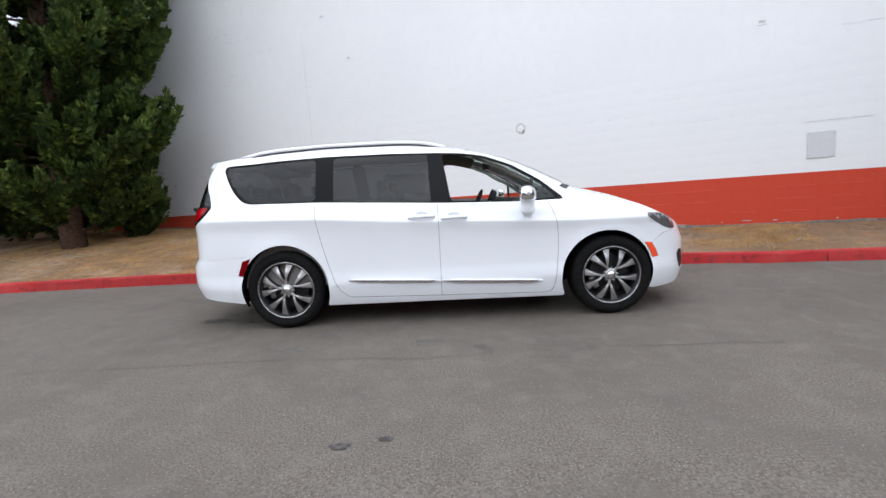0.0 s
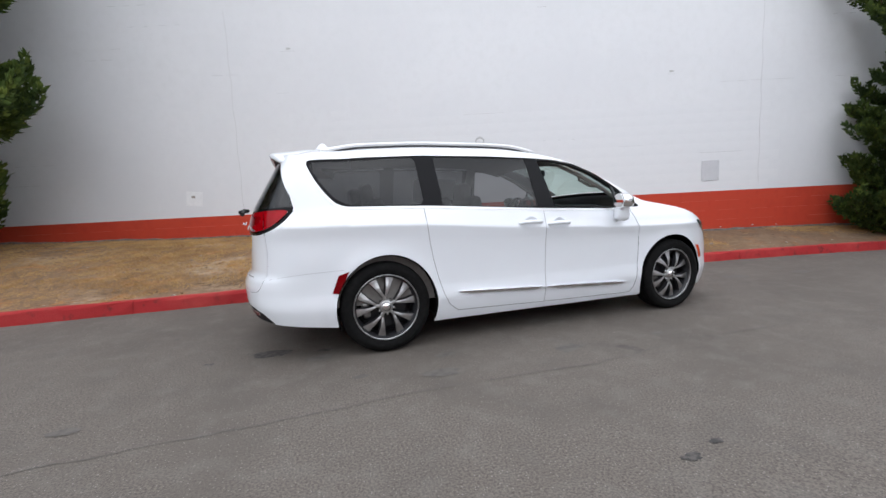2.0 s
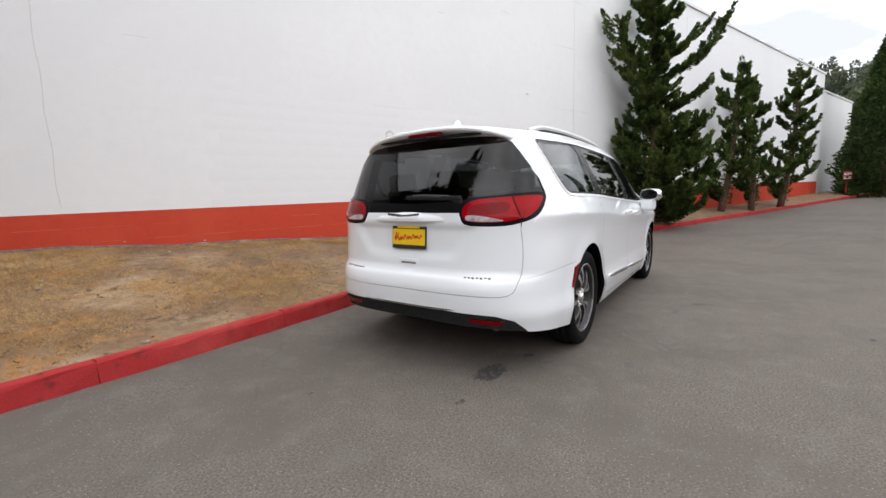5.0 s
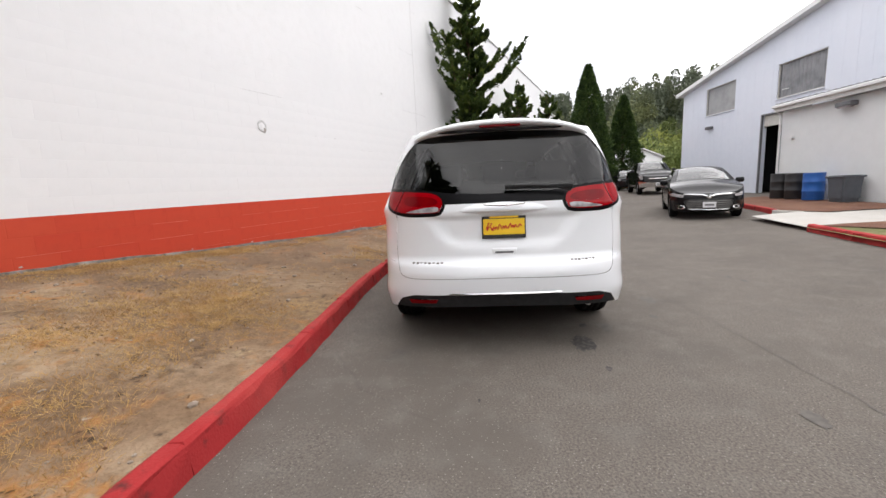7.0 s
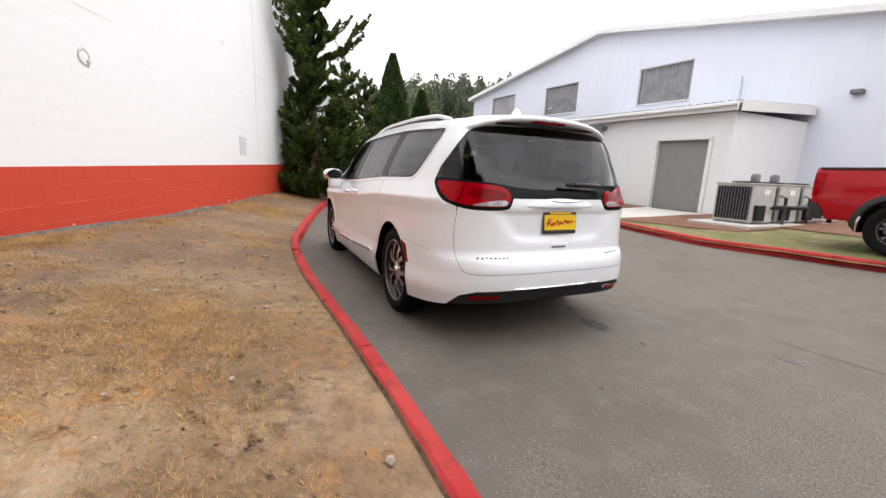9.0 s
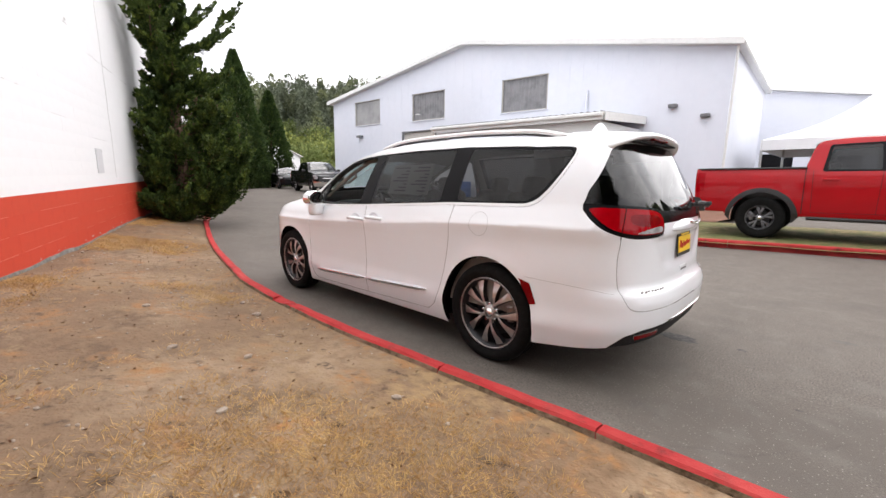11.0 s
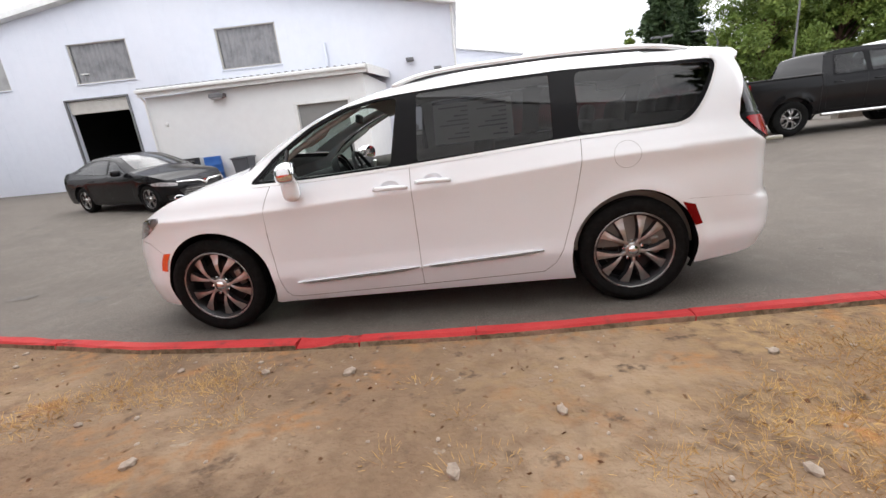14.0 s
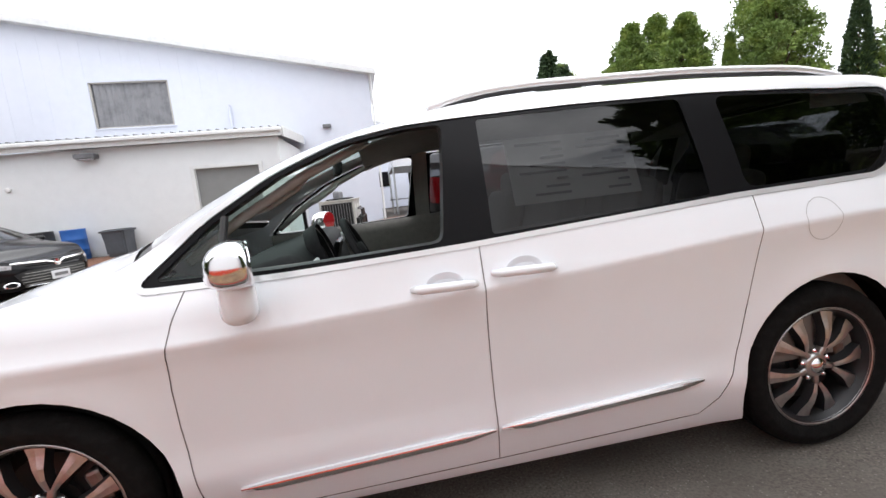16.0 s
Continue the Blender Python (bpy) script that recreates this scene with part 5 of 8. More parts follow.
    rows_part(screen, "front_pillar", PAINT_WHITE, van, lambda i, j: j < 2)
    rows_part(screen, "front_pillar", PAINT_WHITE, van, lambda i, j: j > 13)
    rows_part(crown_rows(VAN, rise, bow, cut(2.70, VAN.high)), "bonnet", PAINT_WHITE, van, label="white bonnet")
    rows_part(crown_rows(VAN, rise, bow, cut(2.62, 2.72)), "cowl", BLACK_TRIM, van, drop=0.012)
    # spoiler over the rear window
    bm = bmesh.new()
    rows = []
    def rear_x(y, z):
        """Where the body's rear stands at y across and z up."""
        lo, hi = VAN.low, VAN.rx
        for _ in range(30):
            mid = (lo + hi) / 2
            lo, hi = (mid, hi) if VAN.at(mid, z).y < abs(y) else (lo, mid)
        return VAN.at(lo, z).x

    for k in range(25):
        v = 2 * k / 24 - 1
        y = 0.695 * v
        zt = 1.722 - 0.070 * v * v - 0.050 * abs(v) ** 5
        xe = rear_x(y, 1.60) - 0.075 * (1 - 0.7 * v**4)
        rows.append([(xe + 0.47, y, zt + 0.010), (xe + 0.31, y, zt + 0.003), (xe + 0.03, y, zt - 0.030), (xe, y, zt - 0.046), (xe + 0.004, y, zt - 0.066), (xe + 0.05, y, zt - 0.078), (xe + 0.33, y, zt - 0.088), (xe + 0.47, y, zt - 0.09)])
    grid = [[bm.verts.new(p) for p in row] for row in rows]
    for a, b in zip(grid, grid[1:]):
        for j in range(7):
            bm.faces.new((a[j], a[j + 1], b[j + 1], b[j]))
    bm.faces.new(grid[0][::-1])
    bm.faces.new(grid[-1])
    bmesh.ops.recalc_face_normals(bm, faces=bm.faces[:])
    spoiler = part("spoiler", bm, PAINT_WHITE, van, "white roof spoiler over the rear window", smooth=True)
    part("brake_light", boxed((0.03, 0.30, 0.022), pose(rear_x(0, 1.60) - 0.050, 0, 1.645), 0.006), LENS_DARK_RED, spoiler, "dark red high brake light")
    part("spoiler_shade", boxed((0.11, 0.92, 0.014), pose(-0.745, 0, 1.618), 0.005), CABIN_DARK, spoiler)
    # rear wiper, plate, garnish, handle, badges
    wiper = part("rear_wiper", tube([(x - VAN_TAIL, y, z) for x, y, z in ((-1.055, -0.46, 1.165), (-1.062, -0.36, 1.188), (-1.066, -0.18, 1.20), (-1.066, -0.08, 1.2))], [0.018, 0.014, 0.011, 0.008], 8), BLACK_TRIM, van, "black rear wiper")
    part("blade", boxed((0.022, 0.46, 0.030), pose(-1.061 - VAN_TAIL, -0.24, 1.186, 1.0, 0, -3), 0.008), CABIN_DARK, wiper)
    bm = bmesh.new()
    rows = []
    for k in range(21):
        v = 2 * k / 20 - 1
        y = 0.50 * v
        top = 1.094 - 0.026 * v**4
        low = 1.022 + 0.008 * v**2
        out = 0.035 * (1 - v**6)
        xs = [VAN.at(VAN.low, z).x + 0.10 * v * v for z in (top, (top + low) / 2, low)]
        rows.append([(xs[0] + 0.01, y, top), (xs[1] - out * 0.7, y, top - 0.03), (xs[2] - out, y, low + 0.012), (xs[2] - out + 0.006, y, low), (xs[2] + 0.02, y, low)])
    grid = [[bm.verts.new(p) for p in row] for row in rows]
    for a, b in zip(grid, grid[1:]):
        for j in range(4):
            bm.faces.new((a[j], a[j + 1], b[j + 1], b[j]))
    bmesh.ops.recalc_face_normals(bm, faces=bm.faces[:])
    garnish = part("tailgate_garnish", bm, PAINT_WHITE, van, "white garnish bar with chrome wing badge", smooth=True)
    bm = bmesh.new()
    for side in both:
        box(bm, (0.006, 0.125, 0.017), pose(-1.084 - VAN_TAIL, side * 0.078, 1.073, side * 5, 0, side * 2), 0.006)
    box(bm, (0.008, 0.035, 0.016), pose(-1.085 - VAN_TAIL, 0, 1.068), 0.004)
    part("wing_badge", bm, CHROME, garnish, "plain chrome wing-shaped badge")
    plate_x = -1.026 - VAN_TAIL
    plate = part("number_plate", boxed((0.010, 0.308, 0.16), pose(plate_x, 0, 0.912, 0, 4, 0), 0.006), BLACK_TRIM, van, "yellow dealer plate in a black frame")
    part("plate_face", boxed((0.004, 0.29, 0.112), pose(plate_x - 0.006, 0, 0.916, 0, 4, 0), 0.004), YELLOW, plate)
    # a flowing red mark across the plate
    mark = [(plate_x - 0.0085, 0.125 - 0.25 * k / 60, 0.900 + 0.022 * k / 60 + (0.017 * math.sin(k * 1.15 + 1.3 * math.sin(k * 0.41)) + 0.014 * max(0.0, math.sin(k * 0.33 + 0.5)) ** 6) * (1 - 0.35 * k / 60)) for k in range(61)]
    part("red_mark", tube(mark, 0.0042, 6), SIGN_RED, plate, "flowing red mark")
    part("red_mark", tube([(plate_x - 0.0085, 0.118, 0.888), (plate_x - 0.0085, 0.108, 0.945), (plate_x - 0.0085, 0.085, 0.94), (plate_x - 0.0085, 0.10, 0.918), (plate_x - 0.0085, 0.072, 0.89)], 0.005, 6), SIGN_RED, plate)
    part("plate_bar", boxed((0.002, 0.20, 0.014), pose(plate_x - 0.0044, 0, 0.984, 0, 4, 0), 0.002, 1), YELLOW, plate)
    part("plate_bar", boxed((0.002, 0.16, 0.012), pose(plate_x - 0.0055, 0, 0.846, 0, 4, 0), 0.002, 1), YELLOW, plate)
    part("gate_handle", boxed((0.03, 0.19, 0.06), pose(-1.024 - VAN_TAIL, 0.0, 0.738), 0.014, 3), PAINT_WHITE, van, smooth=True)
    part("handle_slot", boxed((0.02, 0.13, 0.016), pose(-1.032 - VAN_TAIL, 0.0, 0.735), 0.005), GRILLE_GREY, van)
    for y0, n, step_y in ((0.66, 8, 0.030), (-0.47, 7, 0.026)):
        for k in range(n):
            y = y0 - k * step_y
            s = VAN.low
            for _ in range(60):
                if VAN.at(s, 0.66).y < abs(y):
                    s += 0.02
            x = VAN.at(s, 0.665).x
            part("badge_bar", boxed((0.006, step_y * 0.72, 0.020), pose(x - 0.001, y, 0.665, 0, 0, -14 * y), 0.003, 1), STEEL, van)
    part("exhaust", tube([(-0.7, -0.62, 0.31), (-0.90 - VAN_TAIL, -0.62, 0.318)], 0.024, 14), STEEL, van)
    part("valance_chrome", tube([(VAN.at(VAN.low, 0.44).x + 0.16 * (k / 12) ** 4 - 0.004, 0.9 * k / 12 * 0.72, 0.445 - 0.012 * (k / 12) ** 3) for k in range(-12, 13)], 0.008, 8), CHROME, van)
    # roof rails, aerial
    for side in both:
        pts = []
        for k in range(25):
            t = k / 24
            x = -0.42 + 2.0 * t
            e = VAN.at(x, VAN.top_z(x))
            lift = 0.030 * min(1, math.sin(math.pi * min(t, 1 - t) / 0.16 / 2)) if min(t, 1 - t) < 0.16 else 0.030
            pts.append((x, side * (e.y - 0.055), e.z + 0.015 + lift))
        rail = part("roof_rail", tube(pts, 0.018, 10), RAIL_SILVER, van, "silver roof rail", smooth=True)
        # black bar added for the shaded gap beneath the rail
        part("rail_gap_shade", tube([(x, y + side * 0.004, z - 0.02) for x, y, z in pts], 0.010, 8), BLACK_TRIM, rail, smooth=True)
    part("roof_aerial", lathe([(0.06, 0), (0.042, 0.035), (0.018, 0.07), (0, 0.078)], 12, pose(-0.36, 0, 1.735) @ Matrix.Diagonal((1.25, 0.7, 0.95, 1))), PAINT_WHITE, van, "small white aerial fin", smooth=True)
    # door handles, side strips, mirrors
    for side in both:
        for a, b, z in ((1.515, 1.75, 0.992), (1.215, 1.455, 1.012)):
            mid = (a + b) / 2
            p = VAN.at(mid, z)
            cup = lathe([(0.0, -0.012), (0.035, -0.008), (0.055, 0.0), (0.062, 0.002)], 20, pose(0, 0, 0, -90 * side) @ Matrix.Diagonal((1.1, 0.72, 1, 1)))
            pull = part("door_handle", tube([(a, side * (p.y - 0.002), z - 0.008), (a + 0.03, side * (p.y + 0.032), z), (mid, side * (p.y + 0.042), z + 0.004), (b - 0.03, side * (p.y + 0.034), z + 0.004), (b, side * (p.y + 0.0), z)], [0.011, 0.016, 0.017, 0.016, 0.011], 10), PAINT_WHITE, van, smooth=True)
            cup_ob = part("handle_cup", cup, PAINT_WHITE, pull, smooth=True)
            cup_ob.matrix_basis = pose(mid + 0.0, side * (p.y + 0.002), z + 0.006)
        for a, b in ((0.62, 1.475), (1.50, 2.43)):
            za, zb = 0.452 - 0.048 * (a - 0.62), 0.452 - 0.048 * (b - 0.62)
            pts = [(a + (b - a) * k / 8, side * (VAN.at(a + (b - a) * k / 8, za + (zb - za) * k / 8).y + 0.006), za + (zb - za) * k / 8) for k in range(9)]
            mould = part("side_moulding", tube(pts, [0.006] + [0.017] * 7 + [0.008], 8), PAINT_WHITE, van, smooth=True)
            bm = bmesh.new()
            rings = []
            for k, (x, y, z) in enumerate(pts):
                q = 0.35 if k in (0, 8) else 1.0
                rings.append([bm.verts.new((x, y + side * out * q, z + up * q)) for out, up in ((0.008, 0.016), (0.021, 0.013), (0.023, 0.008), (0.012, -0.016), (0.004, -0.016))])
            for a, b in zip(rings, rings[1:]):
                for j in range(4):
                    bm.faces.new((a[j], a[j + 1], b[j + 1], b[j]))
            bmesh.ops.recalc_face_normals(bm, faces=bm.faces[:])
            part("chrome_strip", bm, CHROME, mould, "bright chrome strip")
        # mirror
        bm = bmesh.new()
        bmesh.ops.create_uvsphere(bm, u_segments=24, v_segments=14, radius=1.0)
        for v in bm.verts:
            x, y, z = v.co
            x = max(-0.55, x)
            v.co = (0.085 * x * (1 - 0.15 * z), 0.128 * math.copysign(abs(y) ** 0.75, y), (0.078 if z > 0 else 0.070) * math.copysign(abs(z) ** 0.7, z))
        head = part("door_mirror", bm, CHROME, van, "chrome-capped door mirror", smooth=True)
        head.matrix_basis = pose(2.29, side * 1.07, 1.17, 0, 0, side * 18)
        bm = lathe([(0.0, 0), (0.105, 0.0), (0.11, -0.006)], 28, pose(-0.0475, 0, 0, 0, -90, 0) @ Matrix.Diagonal((0.68, 1.0, 1, 1)))
        part("mirror_glass", bm, MIRROR_FACE, head)
        stem = boxed((0.112, 0.165, 0.15), pose(0.004, -side * 0.03, -0.112), 0.045, 4)
        part("mirror_foot", stem, PAINT_WHITE, head, smooth=True)
        part("mirror_arm", boxed((0.07, 0.14, 0.035), pose(0.0, -side * 0.10, -0.085), 0.015, 3), PAINT_WHITE, head, smooth=True)
        # quarter pane divider
        part("window_divider", tube([(2.40, side * (VAN.at(2.40, 1.13).y - 0.01), 1.13), (2.385, side * (VAN.at(2.385, 1.31).y - 0.01), 1.315)], 0.014, 8), BLACK_TRIM, van)
        fixed = [(2.41, 1.13), (2.60, 1.13), (2.45, 1.275), (2.395, 1.31)]
        bm = bmesh.new()
        bm.faces.new([bm.verts.new((s, side * (VAN.at(s, z).y - 0.012), z)) for s, z in fixed])
        part("small_pane", bm, CLEAR, van)
    bm = bmesh.new()
    flap = strip([(0.066 + 0.085 * math.cos(a), 1.046 + 0.085 * math.sin(a)) for a in np.linspace(0, 2 * math.pi, 40)], 0.0022)
    n = len(flap) // 2
    ring = [bm.verts.new(VAN.at(s, z) + VAN.normal(s, z) * 0.0015) for s, z in flap]
    for k in range(n - 1):
        bm.faces.new((ring[k], ring[k + 1], ring[2 * n - 2 - k], ring[2 * n - 1 - k]))
    bmesh.ops.recalc_face_normals(bm, faces=bm.faces[:])
    part("fuel_flap", bm, GAP, van)
    # wheels and what lies round them
    for x in (0.0, 3.089):
        for side in both:
            build_wheel(van, (x, side * 0.842, 0.375), side, lean=(17 if x else 5) * (1 if side > 0 else 1.6))
            # housing and liner carry the arch's shade in their colour
            bm = bmesh.new()
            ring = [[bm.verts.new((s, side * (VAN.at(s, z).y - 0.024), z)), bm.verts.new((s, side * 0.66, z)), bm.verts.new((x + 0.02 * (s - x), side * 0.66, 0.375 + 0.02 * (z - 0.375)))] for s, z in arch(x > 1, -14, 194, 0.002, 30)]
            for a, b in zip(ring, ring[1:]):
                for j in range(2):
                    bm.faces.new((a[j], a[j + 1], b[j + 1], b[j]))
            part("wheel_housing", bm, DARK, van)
            bm = bmesh.new()
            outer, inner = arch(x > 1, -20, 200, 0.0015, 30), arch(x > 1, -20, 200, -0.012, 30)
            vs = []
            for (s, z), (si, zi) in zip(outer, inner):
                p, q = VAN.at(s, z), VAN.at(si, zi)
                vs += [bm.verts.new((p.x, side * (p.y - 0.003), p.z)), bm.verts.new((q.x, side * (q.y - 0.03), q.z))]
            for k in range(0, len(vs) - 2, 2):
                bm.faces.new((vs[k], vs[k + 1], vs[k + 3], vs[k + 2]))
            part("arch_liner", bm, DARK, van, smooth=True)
    part("underbody", boxed((2.2, 1.6, 0.12), pose(1.55, 0, 0.27), 0.03), CABIN_DARK, van)
    part("underbody", boxed((0.55, 1.2, 0.10), pose(-0.60, 0, 0.44), 0.03), CABIN_DARK, van)
    part("underbody", boxed((0.6, 1.25, 0.16), pose(3.55, 0, 0.34), 0.03), CABIN_DARK, van)
    build_cabin(van)
    return van


def seat(parent, x, y, wide=0.50, name="seat", cover=None):
    cover = cover or LEATHER
    ob = part(name, boxed((0.50, wide, 0.16), pose(x + 0.12, y, 0.60, 0, -6, 0), 0.05, 3), cover, parent, "grey leather seat", smooth=True)
    part("backrest", boxed((0.14, wide * 0.98, 0.66), pose(x - 0.20, y, 0.94, 0, -14, 0), 0.05, 3), cover, ob, smooth=True)
    heads = (y,) if wide < 0.7 else (y - 0.42, y, y + 0.42)
    for h in heads:
        part("headrest", boxed((0.10, 0.26, 0.18), pose(x - 0.31, h, 1.30, 0, -8, 0), 0.045, 3), cover, ob, smooth=True)
    return ob


def build_cabin(van):
    for y in (-0.40, 0.40):
        seat(van, 1.22, y, name="front_seat")
        seat(van, 0.28, y, name="middle_seat")
    seat(van, -0.27, 0.0, 1.22, name="rear_bench", cover=CABIN_DARK)
    part("cabin_floor", boxed((3.2, 1.62, 0.05), pose(0.95, 0, 0.40)), CABIN_DARK, van)
    part("dashboard", boxed((0.52, 1.66, 0.34), pose(2.36, 0, 0.94, 0, 12, 0), 0.09, 4), CABIN_DARK, van, "dark dashboard", smooth=True)
    part("centre_console", boxed((0.9, 0.30, 0.35), pose(1.75, 0, 0.60), 0.05, 3), CABIN_DARK, van, smooth=True)
    ringb = bmesh.new()
    lathe([(0.185 + 0.016 * math.cos(a), 0.016 * math.sin(a)) for a in np.linspace(0, 2 * math.pi, 9)[:-1]], 36, None, ringb, True)
    box(ringb, (0.34, 0.035, 0.02), None, 0.008)
    box(ringb, (0.035, 0.17, 0.02), pose(0, -0.09, 0), 0.008)
    lathe([(0.0, 0.028), (0.06, 0.022), (0.07, 0.0), (0.0, -0.02)], 20, None, ringb)
    wheel = part("steering_wheel", ringb, CABIN_DARK, van, "black steering wheel", smooth=True)
    wheel.matrix_basis = pose(1.93, 0.40, 1.06, 0, -66, 0) @ pose(0, 0, 0, 0, 0, 90)
    part("steering_column", tube([(1.94, 0.40, 1.01), (2.2, 0.40, 0.90)], 0.05, 10), CABIN_DARK, van)
    part("instrument_hood", lathe([(0.155, 0.0), (0.165, 0.05), (0.172, 0.06), (0.16, 0.064)], 28, pose(2.14, 0.40, 1.06, 0, -72, 0)), CABIN_DARK, van, smooth=True)
    part("instrument_ring", lathe([(0.146, 0.045), (0.152, 0.052), (0.158, 0.045)], 28, pose(2.14, 0.40, 1.06, 0, -72, 0)), CHROME, van, smooth=True)
    part("centre_screen", boxed((0.03, 0.26, 0.17), pose(2.10, 0.0, 1.03, 0, -18, 0), 0.012), BLACK_GLOSS, van, "dark glossy centre screen")
    for side in (1, -1):
        part("grab_handle", tube([(2.30, side * 0.675, 1.325), (2.26, side * 0.63, 1.335), (2.15, side * 0.61, 1.395), (2.11, side * 0.645, 1.43)], 0.014, 8), HEADLINER, van, smooth=True)
        part("pillar_trim", tube([(2.56, side * 0.735, 1.16), (2.36, side * 0.70, 1.30), (2.10, side * 0.655, 1.445), (1.84, side * 0.625, 1.555)], [0.018, 0.02, 0.02, 0.016], 8), HEADLINER, van, smooth=True)
        part("air_vent", boxed((0.03, 0.11, 0.09), pose(2.12, side * 0.66, 1.06, 0, -15, 0), 0.02, 3), RAIL_SILVER, van, "silver-rimmed air vent")
    part("rear_view_mirror", boxed((0.04, 0.24, 0.075), pose(2.03, 0.0, 1.50, 0, -10, 8), 0.015), CABIN_DARK, van)
    for side in (1, -1):
        # inner door linings up to the belt
        bm = bmesh.new()
        rows = []
        for k in range(40):
            s = -0.55 + 3.2 * k / 39
            belt = 1.185 - 0.062 * step(s, 0.3, 2.4)
            rows.append([(s, side * (VAN.at(s, z).y - d), z) for z, d in ((0.40, 0.10), (0.75, 0.12), (belt - 0.08, 0.12), (belt - 0.005, 0.085), (belt - 0.012, 0.015))])
        grid = [[bm.verts.new(p) for p in row] for row in rows]
        for a, b in zip(grid, grid[1:]):
            for j in range(4):
                bm.faces.new((a[j], a[j + 1], b[j + 1], b[j]))
        part("door_lining", bm, LEATHER, van, "grey door lining", smooth=True)
        # inner pillars between the windows and over them
        for s0, s1, lo, hi in ((1.44, 1.55, 1.1, 1.62), (0.37, 0.49, 1.15, 1.63), (-0.62, -0.50, 1.15, 1.6)):
            bm = bmesh.new()
            vs = [[bm.verts.new((s, side * (VAN.at(s, z).y - 0.045), z)) for z in np.linspace(lo, hi, 6)] for s in (s0, s1)]
            for j in range(5):
                bm.faces.new((vs[0][j], vs[0][j + 1], vs[1][j + 1], vs[1][j]))
            part("inner_pillar", bm, HEADLINER if s0 > 1 else CABIN_DARK, van)
    rise = lambda s: 0.06
    none = lambda s: 0.0
    rows_part(crown_rows(VAN, rise, none, [-0.55 + 2.45 * k / 30 for k in range(31)]), "headliner", HEADLINER, van, drop=0.055)
    sheet_ob = part("window_sticker", boxed((0.54, 0.003, 0.28), pose(1.03, 0.792, 1.365, 20, 0, 0)), PAPER, van, "printed price sheet inside the window")
    for row in range(8):
        for col in range(2):
            wide = 0.20 - 0.05 * ((row * 3 + col) % 4)
            part("print_bar", boxed((wide, 0.002, 0.010), pose(1.03, 0.792, 1.365, 20, 0, 0) @ pose(0.13 - 0.26 * col - 0.5 * (0.20 - wide), 0.003, 0.11 - 0.031 * row)), INK, sheet_ob)



build_van()

# ---- foliage ----
def leaves_mesh(name, points, ways, length, width, material, rng, m=None):
    """One mesh of many small pointed leaves, each a thin diamond at its point along its way."""
    n = len(points)
    p, d = np.asarray(points, float), np.asarray(ways, float)
    d /= np.linalg.norm(d, axis=1, keepdims=True) + 1e-9
    r = rng.normal(size=(n, 3))
    side = np.cross(d, r)
    side /= np.linalg.norm(side, axis=1, keepdims=True) + 1e-9
    ln = length * rng.uniform(0.6, 1.3, (n, 1))
    wd = width * rng.uniform(0.7, 1.3, (n, 1))
    quad = np.stack([p, p + d * ln * 0.45 + side * wd, p + d * ln, p + d * ln * 0.45 - side * wd], 1).reshape(-1, 3)
    if m is not None:
        quad = quad @ np.array(m.to_3x3()).T + np.array(m.translation)
    me = bpy.data.meshes.new(name)
    me.vertices.add(4 * n)
    me.vertices.foreach_set("co", quad.ravel())
    me.loops.add(4 * n)
    me.loops.foreach_set("vertex_index", np.arange(4 * n, dtype=np.int32))
    me.polygons.add(n)
    me.polygons.foreach_set("loop_start", np.arange(0, 4 * n, 4, dtype=np.int32))
    me.update(calc_edges=True)
    me.materials.append(material)
    return me


def puff(center, radii, count, rng, up=0.5, shell=0.55):
    """Points and ways of the leaves of one clump."""
    v = rng.normal(size=(count, 3))
    v /= np.linalg.norm(v, axis=1, keepdims=True)
    r = rng.uniform(shell, 1.0, (count, 1)) ** 0.7
    return np.asarray(center) + v * r * np.asarray(radii), v + rng.normal(size=(count, 3)) * 0.35 + np.array([0, 0, up])


def finger(line, radius, count, rng):
    """Points and ways of the sprays of one tapering shoot along a bent line."""
    u = rng.uniform(0, 1, count) ** 0.85
    k = np.minimum((u * (len(line) - 1)).astype(int), len(line) - 2)
    f = (u * (len(line) - 1) - k)[:, None]
    ends = np.array([tuple(p) for p in line])
    along = ends[k + 1] - ends[k]
    along /= np.linalg.norm(along, axis=1, keepdims=True) + 1e-9
    v = rng.normal(size=(count, 3))
    v -= along * (v * along).sum(1, keepdims=True)
    v /= np.linalg.norm(v, axis=1, keepdims=True) + 1e-9
    r = radius * (1.02 - u) ** 0.6 * rng.uniform(0.35, 1.0, count)
    return ends[k] * (1 - f) + ends[k + 1] * f + v * r[:, None], along * 0.9 + v * 0.7 + rng.normal(size=(count, 3)) * 0.25 + np.array([0, 0, 0.35])


